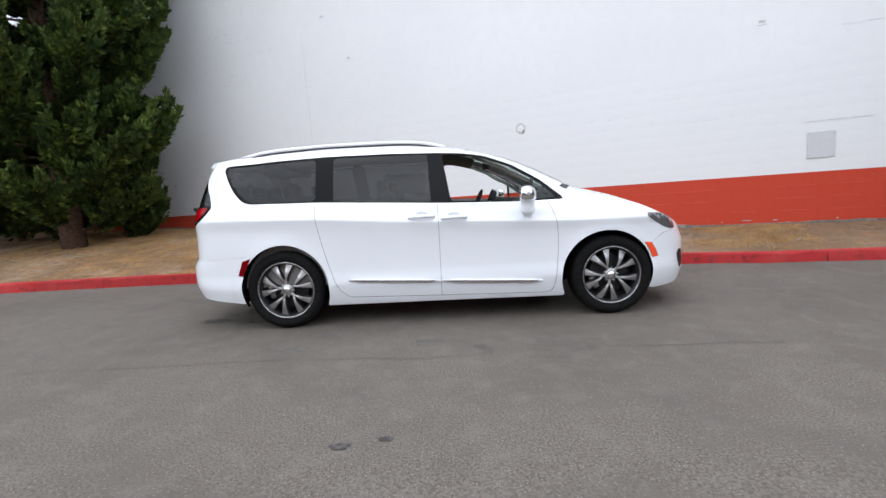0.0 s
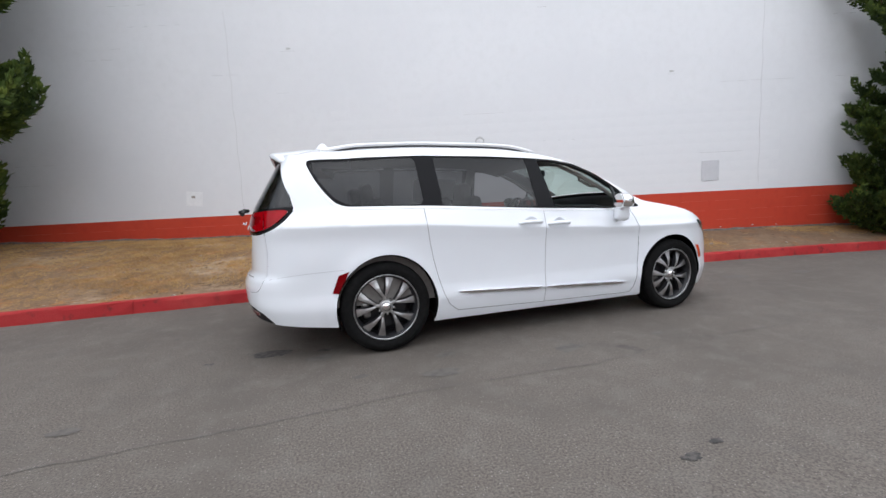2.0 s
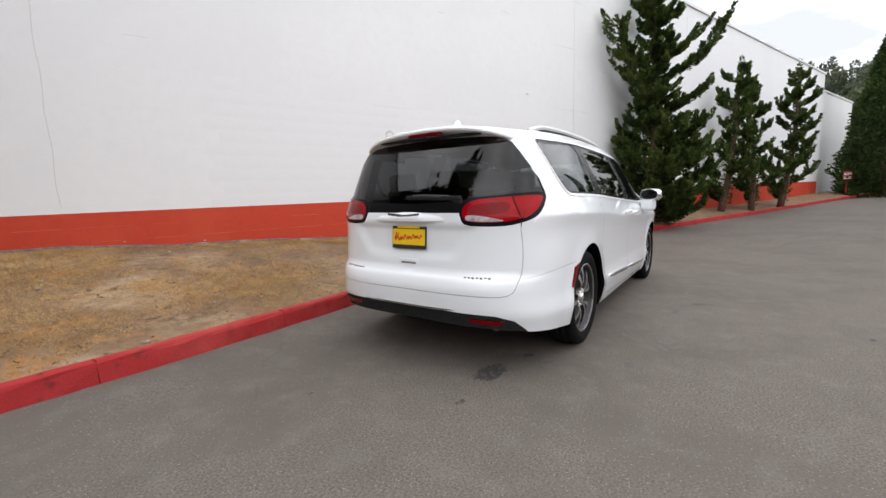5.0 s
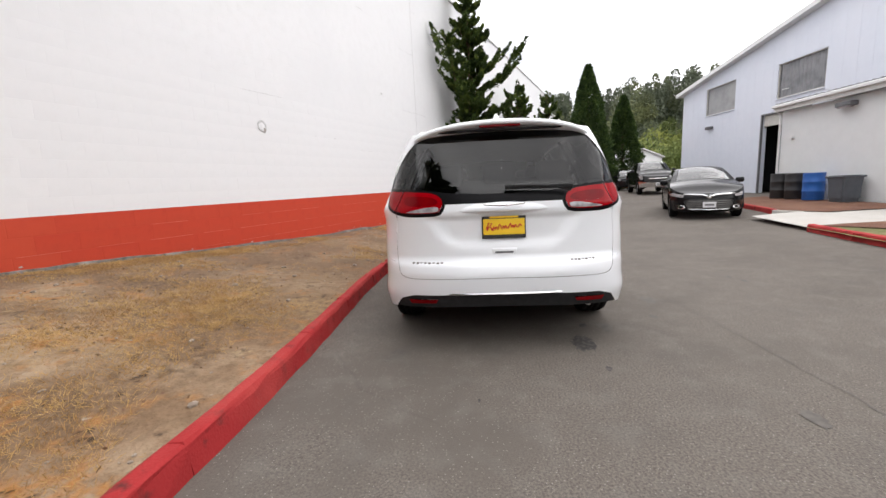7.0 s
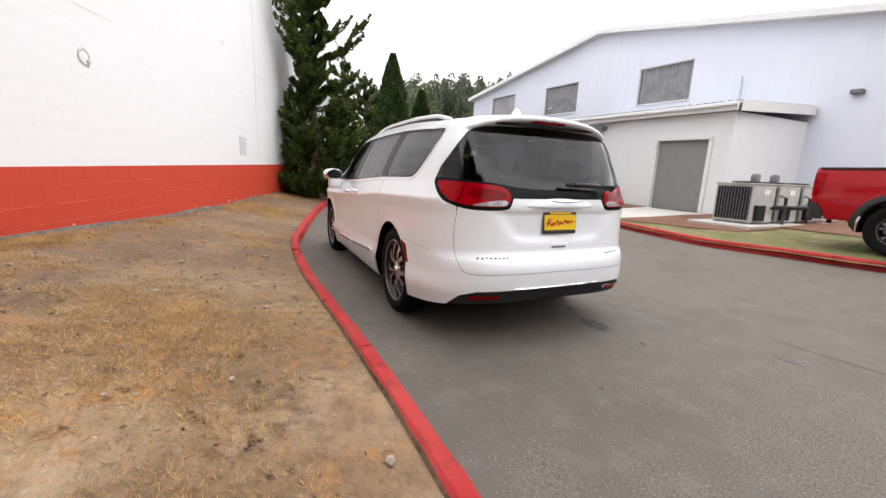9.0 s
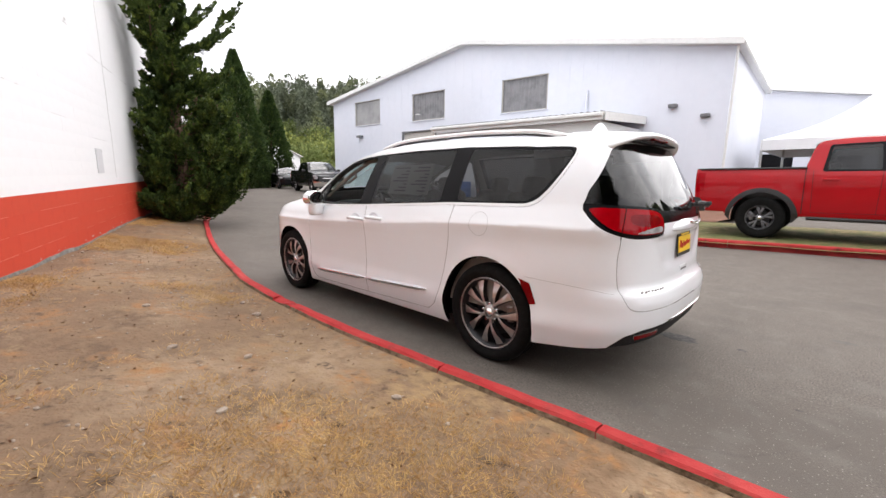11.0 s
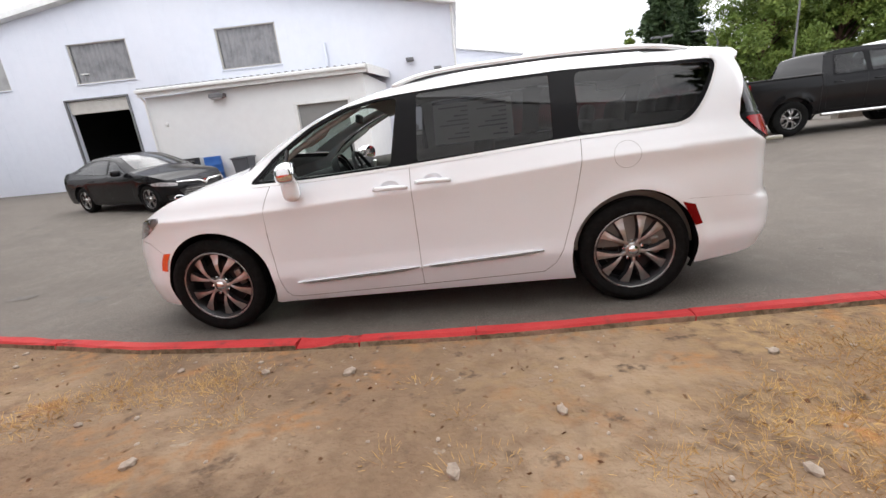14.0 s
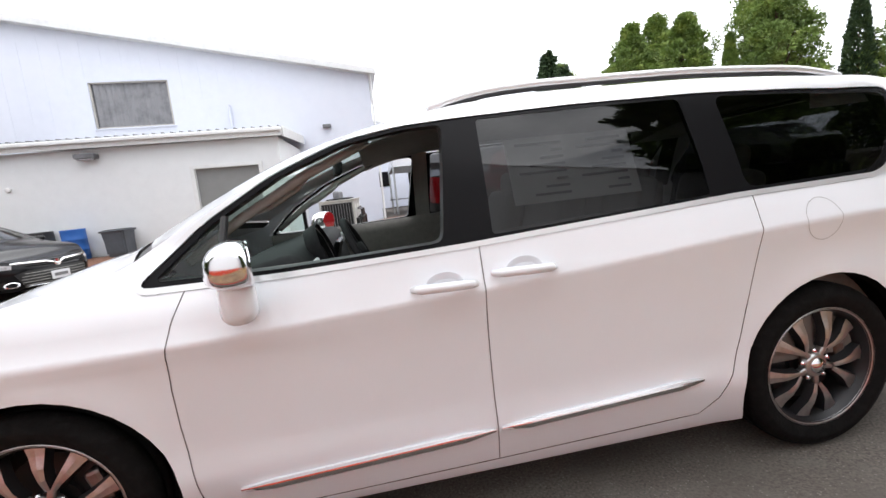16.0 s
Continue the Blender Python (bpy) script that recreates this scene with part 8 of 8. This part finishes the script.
pipes = thing("pipe_run", pose(0, 0, 0), "insulated black pipes running along the cooling units", "pipes")
for k in range(2):
    part("pipe", tube([(2.40 - 0.05 * k, -9.5, PAD_Z + 0.45 + 0.04 * k), (2.40 - 0.05 * k, -11.0, PAD_Z + 0.43 + 0.04 * k), (2.40 - 0.05 * k, -12.3, PAD_Z + 0.45), (2.40 - 0.05 * k, -12.3, PAD_Z + 0.05)], 0.035, 8), BLACK_TRIM, pipes, smooth=True)
for y in (-10.0, -11.1):
    part("pipe_riser", tube([(2.36, y, PAD_Z + 0.05), (2.36, y, PAD_Z + 0.7), (2.45, y + 0.1, PAD_Z + 0.75)], 0.04, 8), GRILLE_GREY, pipes, smooth=True)


def tent(at, half, eave, tip, label):
    t = thing("marquee_tent", pose(*at), label, "tent")
    bm = bmesh.new()
    n = 10
    for k in range(4):
        a0, a1 = math.pi / 4 + k * math.pi / 2, math.pi / 4 + (k + 1) * math.pi / 2
        c0, c1 = Vector((math.cos(a0), math.sin(a0), 0)) * half * 1.414, Vector((math.cos(a1), math.sin(a1), 0)) * half * 1.414
        grid = []
        for i in range(n + 1):
            u = i / n
            z = eave + (tip - eave) * (0.55 * u**3 + 0.45 * u)
            grid.append([bm.verts.new((c0 * (1 - u) * (1 - v) + c1 * (1 - u) * v) + Vector((0, 0, z - 0.10 * math.sin(math.pi * v) * math.sin(math.pi * u)))) for v in np.linspace(0, 1, 7)])
        for a, b in zip(grid, grid[1:]):
            for j in range(6):
                bm.faces.new((a[j], a[j + 1], b[j + 1], b[j]))
    bmesh.ops.remove_doubles(bm, verts=bm.verts[:], dist=0.002)
    bmesh.ops.recalc_face_normals(bm, faces=bm.faces[:])
    part("canopy", bm, CANVAS, t, smooth=True)
    for k in range(4):
        part("valance", boxed((half * 2, 0.015, 0.42), pose(0, 0, eave - 0.21) @ pose(0, 0, 0, 0, 0, 90 * k) @ pose(0, half, 0)), CANVAS, t)
        a = math.pi / 4 + k * math.pi / 2
        part("pole", tube([(half * 1.40 * math.cos(a), half * 1.40 * math.sin(a), 0), (half * 1.40 * math.cos(a), half * 1.40 * math.sin(a), eave)], 0.05, 8), BRIGHT_METAL, t)
    part("finial", tube([(0, 0, tip - 0.1), (0, 0, tip + 0.5)], 0.03, 6), TRIM_WHITE, t)


tent((-2.9, -22.5, 0.24), 3.9, 2.75, 5.6, "white peaked marquee tent with valance")
for x in (-1.6, 0.4):
    tb = thing("trestle_table", pose(x, -20.5, road_z(0, -20)), "grey folding table under the tent", "table", "tables under the tent")
    part("top", boxed((1.7, 0.7, 0.04), pose(0, 0, 0.75), 0.01), GRILLE_GREY, tb)
    for a in (-0.7, 0.7):
        for b in (-0.28, 0.28):
            part("leg", tube([(a, b, 0), (a, b, 0.73)], 0.02, 6), BRIGHT_METAL, tb)

low_hall = thing("low_hall", pose(-1.4, -34, 0.2), "low pale grey hall behind the tents", "building")
bm = bmesh.new()
ends = [[bm.verts.new((x, y, z)) for x, z in ((-5.1, 0.0), (4.6, 0.0), (4.6, 6.77), (-5.1, 4.86))] for y in (4.0, -4.0)]
bm.faces.new(ends[0])
bm.faces.new(ends[1])
for k in range(4):
    j = (k + 1) % 4
    bm.faces.new((ends[0][k], ends[0][j], ends[1][j], ends[1][k]))
bmesh.ops.recalc_face_normals(bm, faces=bm.faces[:])
part("wall", bm, CLADDING, low_hall)
part("roof", boxed((10.3, 8.6, 0.16), pose(-0.25, 0, 5.90, 0, -11.1, 0), 0.03), TRIM_WHITE, low_hall)
for k in range(3):
    part("window", boxed((1.6, 0.06, 1.1), pose(-3 + 3 * k, 4.02, 2.2), 0.01), BLACK_GLOSS, low_hall)


def street_lamp(at, height, arms, label):
    l = thing("street_lamp", pose(*at), label, "lamp")
    part("pole", tube([(0, 0, 0), (0, 0, height)], [0.09, 0.06], 8), GRILLE_GREY, l)
    for a in arms:
        part("lamp_head", boxed((0.75, 0.34, 0.16), pose(a, 0, height + 0.05), 0.03), GRILLE_GREY, l)
        part("arm", tube([(0, 0, height), (a * 0.6, 0, height + 0.05)], 0.035, 6), GRILLE_GREY, l)


street_lamp((-12.0, -40, 0.2), 5.6, (-0.45, 0.45), "grey twin-headed car park lamp")
street_lamp((-15.6, -37, 0.2), 6.3, (-0.5, 0.5), "grey twin-headed car park lamp")
street_lamp((-22.8, -31.5, 0.2), 8.2, (-0.55, 0.55), "grey twin-headed car park lamp")
curved = thing("street_lamp", pose(-19.2, -35, 0.2), "slim street lamp with a curved arm", "lamp")
part("pole", tube([(0, 0, 0), (0, 0, 5.2), (0.3, 0, 5.9), (1.0, 0, 6.15), (1.7, 0, 6.2)], [0.08, 0.06, 0.05, 0.04, 0.04], 8), GRILLE_GREY, curved, smooth=True)
part("lamp_head", boxed((0.5, 0.2, 0.09), pose(1.85, 0, 6.18), 0.03), GRILLE_GREY, curved)


# upper car park behind a low retaining wall
def build_terrace():
    tagged(part("retaining_wall", boxed((30, 0.25, UPPER + 0.15), pose(-25.2, -10.6, (UPPER + 0.15) / 2), 0.02), mat("brown_retaining_block", (0.14, 0.11, 0.085), 0.9, grain=((0.09, 0.07, 0.055), 8, 0.4, 0.65), bump=0.4), None, "low brown block retaining wall"), category="wall", kind="structure")
    tagged(part("retaining_wall", boxed((0.25, 18, UPPER + 0.1), pose(-10.1, -19.6, (UPPER + 0.1) / 2), 0.02), CONCRETE, None, "low concrete retaining wall"), category="wall", kind="structure")
    tagged(part("upper_yard", boxed((30, 18, UPPER), pose(-25.2, -19.75, UPPER / 2 - 0.005)), ASPHALT, None, "raised asphalt car park"), category="yard", kind="structure")


build_terrace()


# far end of the painted building, hut, sign
def build_far_end():
    far = thing("far_wing", WALL_POSE @ pose(30.25, 0.4, 0), "plain white end of the long building", "building")
    part("wall", boxed((9.2, 0.3, 7.4), pose(4.6, 0.1, 3.1)), WALL_WHITE, far)
    part("end_wall", boxed((0.3, 8.0, 7.4), pose(9.05, 4.25, 3.1)), WALL_WHITE, far)
    part("coping", boxed((9.4, 0.4, 0.12), pose(4.6, 0.1, 6.86), 0.01), TRIM_WHITE, far)
    hut = thing("white_hut", pose(45.5, -21.0, road_z(45, -21) - 0.1, 0, 0, 12), "small white hut with an open dark doorway", "hut")
    bm = bmesh.new()
    opening_wall(bm, [(0, 0), (0, 3.1), (2.5, 4.0), (5.0, 3.1), (5.0, 0)], [(1.2, 0.0001, 2.9, 2.3)], 0.0, 0.15)
    bmesh.ops.transform(bm, matrix=pose(0, 0, 0, 0, 0, 90), verts=bm.verts[:])
    part("front_wall", bm, ANNEX_WHITE, hut)
    part("side_wall", boxed((6, 0.15, 3.1), pose(3.1, 0.08, 1.55)), ANNEX_WHITE, hut)
    part("side_wall", boxed((6, 0.15, 3.1), pose(3.1, 4.92, 1.55)), ANNEX_WHITE, hut)
    part("back_wall", boxed((0.15, 5, 3.1), pose(6.1, 2.5, 1.55)), ANNEX_WHITE, hut)
    part("inside", boxed((0.1, 4.6, 2.9), pose(2.5, 2.5, 1.5)), CABIN_DARK, hut)
    for a, b in ((0, 1), (1, 0)):
        bm = slab([(-0.3, -0.2 if a == 0 else 2.5), (6.4, -0.2 if a == 0 else 2.5), (6.4, 2.5 if a == 0 else 5.2), (-0.3, 2.5 if a == 0 else 5.2)], 0, 0.1)
        for v in bm.verts:
            v.co.z += 4.05 - 0.375 * abs(v.co.y - 2.5)
        part("roof", bm, TRIM_WHITE, hut)
    sign = thing("kerb_sign", pose(31.4, -7.6, road_z(31, -8) + 0.1, 0, 0, 100), "small red and white notice on a red post", "sign")
    part("post", tube([(0, 0, 0), (0, 0, 1.35)], 0.045, 8), KERB_RED, sign)
    part("board", boxed((0.42, 0.025, 0.5), pose(0, 0.05, 1.25), 0.01), SIGN_RED, sign)
    part("white_field", boxed((0.34, 0.006, 0.14), pose(0, 0.067, 1.33), 0.003), PLATE_WHITE, sign)
    part("white_field", boxed((0.34, 0.006, 0.14), pose(0, 0.067, 1.12), 0.003), PLATE_WHITE, sign)


build_far_end()


# ---- marks on the wall and on the road ----
def wall_thing(name, u, z, label, category, kind=""):
    return thing(name, WALL_POSE @ pose(u, 0, z), label, category, kind=kind)


plate = wall_thing("access_plate", 4.64, 1.60, "grey rectangular access cover on the white wall", "cover")
part("cover", boxed((0.37, 0.012, 0.42), pose(0.19, -0.002, 0), 0.004), mat("grey_cover_paint", (0.61, 0.61, 0.625), 0.6, grain=((0.58, 0.58, 0.595), 10, 0.4, 0.7)), plate)
for x, z in ((0.03, 0.17), (0.35, 0.17), (0.03, -0.17), (0.35, -0.17)):
    part("screw", lathe([(0.009, 0), (0.007, 0.004), (0, 0.005)], 8, pose(x, -0.008, z, 90)), AC_BEIGE, plate)
hole = wall_thing("patched_hole", 0.0, 2.44, "round patched hole in the white wall", "patch")
part("rim", lathe([(0.10, 0.0), (0.092, 0.006), (0.07, 0.005), (0.062, -0.001)], 20, pose(0, -0.003, 0, 90)), mat("grey_filler", (0.66, 0.66, 0.66), 0.8, grain=((0.50, 0.50, 0.49), 25, 0.45, 0.6)), hole, smooth=True)
part("plug", lathe([(0.062, 0.0), (0.0, 0.006)], 16, pose(0, -0.001, 0, 90)), WALL_WHITE, hole)
part("spall", boxed((0.05, 0.012, 0.07), pose(0.05, -0.005, -0.07, 0, 20, 0), 0.005), CONCRETE, hole)
patch = wall_thing("paint_patch", -6.05, 1.55, "brighter white repair patch with a dark spot", "patch")
part("patch_face", boxed((0.34, 0.004, 0.30), pose(0, -0.006, 0, 0, 6, 0), 0.0015, 1), mat("fresh_white_paint", (0.86, 0.86, 0.86), 0.6, grain=((0.80, 0.80, 0.80), 12, 0.4, 0.7)), patch)
part("spot", boxed((0.08, 0.005, 0.05), pose(-0.02, -0.0085, 0.04), 0.002, 1), CONCRETE, patch)
for u, za, zb in ((-5.04, 1.25, 5.4), (5.85, 1.3, 7.4), (12.3, 1.3, 7.4)):
    crack = wall_thing("wall_joint", u, 0, "thin dark vertical movement joint in the wall", "joint")
    part("joint", tube([(0.012 * math.sin(7 * z), -0.0035, z) for z in np.arange(za, zb, 0.25)], 0.002, 4), AC_BEIGE, crack)


def stain(x, y, r, seed, deep, label="dark oil stain on the asphalt"):
    """A thin spill with a ragged edge."""
    rnd = random.Random(seed)
    bm = bmesh.new()
    ring = []
    for k in range(44):
        a = 2 * math.pi * k / 44
        q = r * (0.8 + 0.35 * noise.noise((math.cos(a) * 1.1 + seed, math.sin(a) * 1.1, seed)) + 0.22 * noise.noise((math.cos(a) * 4 + seed, math.sin(a) * 4, 9.0)) + rnd.uniform(-0.09, 0.09))
        ring.append(bm.verts.new((x + 1.5 * q * math.cos(a), y + 0.75 * q * math.sin(a), road_z(x, y) + 0.003)))
    bm.faces.new(ring)
    tagged(part("oil_stain", bm, OIL if deep else FAINT_OIL, None, label), category="stain", kind="structure")


for k, (x, y, r) in enumerate(((-0.90, -0.58, 0.13), (-0.55, -0.85, 0.09), (-0.30, -1.35, 0.05), (1.0, -2.9, 0.045), (1.22, -2.85, 0.035), (-1.97, -1.42, 0.07), (0.4, -1.2, 0.07), (2.3, -1.5, 0.06), (0.25, -1.52, 0.11), (1.39, -1.48, 0.12), (5.31, -0.07, 0.16), (6.44, -0.29, 0.14), (-1.37, -0.63, 0.03), (-0.49, -0.68, 0.05), (-1.78, 0.21, 0.015))):
    stain(x, y, r, 3 + k, k in (0, 3, 4, 12, 13, 14))


def seam(points, seed, wide=0.007):
    """A narrow sealed joint wandering along the asphalt."""
    rnd = random.Random(seed)
    bm = bmesh.new()
    last = None
    for (xa, ya), (xb, yb) in zip(points, points[1:]):
        for k in range(24):
            t = k / 24
            x, y = xa + (xb - xa) * t, ya + (yb - ya) * t + 0.03 * noise.noise((xa + t * 3, seed, 0)) + rnd.uniform(-0.006, 0.006)
            w = wide * rnd.uniform(0.1, 1.0)
            pair = [bm.verts.new((x, y + w * j, road_z(x, y) + 0.0025)) for j in (-1, 1)]
            if last:
                bm.faces.new((last[0], pair[0], pair[1], last[1]))
            last = pair
    bmesh.ops.recalc_face_normals(bm, faces=bm.faces[:])
    tagged(part("asphalt_joint", bm, FAINT_OIL, None, "thin dark joint line along the asphalt"), category="joint", kind="structure")


seam([(6.5, -2.0), (4.4, -1.85), (2.4, -1.72), (1.4, -1.83), (0.0, -1.74), (-0.9, -1.78), (-1.9, -1.77), (-3.6, -1.95), (-6.0, -2.2)], 4)


def build_scars():
    """Short rough places along the courses where the wall's paint has cracked or been patched."""
    rnd = random.Random(31)
    bm = bmesh.new()
    for k in range(46):
        u, course = rnd.uniform(-13, 10), rnd.randrange(2, 27)
        z = BAND_TOP + COURSE * course
        wide, high = rnd.uniform(0.06, 0.42), rnd.uniform(0.002, 0.005)
        for j in range(rnd.randrange(1, 4)):
            box(bm, (wide * rnd.uniform(0.4, 1.0), 0.004, high), pose(u + 0.3 * j, -0.0022, z + rnd.uniform(-0.003, 0.003), 0, rnd.uniform(-1, 1), 0))
        if k % 7 == 0:
            n = 8
            ring = [bm.verts.new((u + 0.07 * math.cos(2 * math.pi * i / n) * rnd.uniform(0.5, 1), -0.0042, z + 0.05 + 0.035 * math.sin(2 * math.pi * i / n) * rnd.uniform(0.5, 1))) for i in range(n)]
            bm.faces.new(ring)
    bmesh.ops.recalc_face_normals(bm, faces=bm.faces[:])
    tagged(part("paint_scar", bm, mat("cracked_paint", (0.60, 0.60, 0.59), 0.85, grain=((0.50, 0.49, 0.47), 20, 0.4, 0.6)), wall_north, "grey cracks and scars in the white paint"), kind="stuff")


build_scars()


# ---- flaked paint at the wall's foot, and the blocks of the wall ----
def build_flakes():
    rnd = random.Random(12)
    bm = bmesh.new()
    for k in range(170):
        u = rnd.uniform(-9, 9)
        p = WALL_POSE @ Vector((u, 0, 0))
        foot = verge_z(p.x, p.y - 0.05) - p.z
        z = foot + rnd.uniform(0.0, 0.03) + (0.06 if rnd.random() < 0.1 else 0)
        w = rnd.uniform(0.01, 0.05) * (2.2 if rnd.random() < 0.12 else 1)
        h = rnd.uniform(0.005, 0.018)
        n = 9
        ring = [bm.verts.new((u + w * math.cos(2 * math.pi * j / n) * rnd.uniform(0.6, 1), -0.0065, z + h * math.sin(2 * math.pi * j / n) * rnd.uniform(0.6, 1))) for j in range(n)]
        bm.faces.new(ring)
    bmesh.ops.recalc_face_normals(bm, faces=bm.faces[:])
    tagged(part("flaked_paint", bm, PALE_CONCRETE, wall_north, "pale bare patches where paint has flaked"), kind="stuff")


build_flakes()


def build_wall_foot():
    """The grey footing that shows under the red band, and the pale bed joints of the band."""
    rnd = random.Random(44)
    bm = bmesh.new()
    last = None
    for k in range(121):
        u = -12 + 24 * k / 120
        p = WALL_POSE @ Vector((u, 0, 0))
        z = verge_z(p.x, p.y - 0.05) - p.z
        top = z + max(0.004, 0.035 + 0.035 * noise.noise((u * 0.6, 2, 0)) + 0.012 * rnd.random())
        ring = [bm.verts.new((u, y, h)) for y, h in ((0.01, top), (-0.010, top - 0.004), (-0.018, z - 0.12))]
        if last:
            for a, b in ((0, 1), (1, 2)):
                bm.faces.new((last[a], last[b], ring[b], ring[a]))
        last = ring
    bmesh.ops.recalc_face_normals(bm, faces=bm.faces[:])
    part("footing", bm, mat("grey_footing", (0.20, 0.195, 0.18), 0.9, grain=((0.12, 0.115, 0.10), 14, 0.42, 0.62), spots=((0.34, 0.33, 0.31), 3.0, 0.55, 0.68), bump=0.6, bump_scale=40), wall_north, "bare grey concrete footing under the red paint")
    bm = bmesh.new()
    for c in range(1, 6):
        for k in range(40):
            if rnd.random() < 0.75:
                wide = rnd.uniform(0.35, 0.72)
                box(bm, (wide, 0.0028, rnd.uniform(0.004, 0.008)), pose(-13 + 0.7 * k, 0.0022, BAND_TOP - COURSE * c + rnd.uniform(-0.001, 0.001)))
    tagged(part("bed_joint", bm, mat("pale_red_joint", (0.62, 0.14, 0.09), 0.8, grain=((0.55, 0.09, 0.05), 12, 0.4, 0.65)), wall_north, "paler lines along the courses of the red band"), kind="stuff")


build_wall_foot()


def build_blocks():
    rnd = random.Random(6)
    meshes = {}
    for look, material in (("white", WALL_WHITE), ("red", WALL_RED)):
        meshes[look] = mesh_of(block_mesh(BLOCK - 0.004, COURSE - 0.004, material), "block", material)
    rest = {"white": [], "red": []}
    single = 0
    courses = int((WALL_TOP + 0.35) / COURSE)
    for c in range(courses):
        z = BAND_TOP - COURSE * 8 + COURSE * (c + 0.5)
        look = "red" if z < BAND_TOP else "white"
        if z > WALL_TOP - 0.05:
            continue
        for k in range(int((WALL_TO - WALL_FROM) / BLOCK)):
            u = WALL_FROM + BLOCK * (k + 0.5 + 0.5 * (c % 2))
            if u > WALL_TO - BLOCK / 2:
                continue
            y = (0.0036 if look == "red" else 0.0058) - 0.0006 * rnd.random()
            if single < 300 and -3.2 < u < 6.2 and 0.35 < z < 3.2:
                ob = new("block", meshes[look])
                ob.parent = wall_north
                ob.matrix_basis = Matrix.Translation((u, y, z))
                single += 1
            else:
                rest[look].append((u, y, z))
    l, h = (BLOCK - 0.004) / 2, (COURSE - 0.004) / 2
    for look, material in (("white", WALL_WHITE), ("red", WALL_RED)):
        if look == "white":
            d, e = 0.0005, 0.0016
        else:
            d, e = 0.0012, 0.003
        verts, faces = [], []
        for u, y, z in rest[look]:
            k = len(verts)
            verts += [(u + sx * l, y, z + sz * h) for sx, sz in ((-1, -1), (1, -1), (1, 1), (-1, 1))]
            verts += [(u + sx * (l - e), y - d, z + sz * (h - e)) for sx, sz in ((-1, -1), (1, -1), (1, 1), (-1, 1))]
            faces.append((k + 4, k + 5, k + 6, k + 7))
            faces += [(k + j, k + (j + 1) % 4, k + 4 + (j + 1) % 4, k + 4 + j) for j in range(4)]
        me = bpy.data.meshes.new("block_rest")
        me.from_pydata(verts, [], faces)
        me.materials.append(material)
        ob = new("block_rest", me)
        ob.parent = wall_north
        tagged(ob, kind="stuff")


build_blocks()
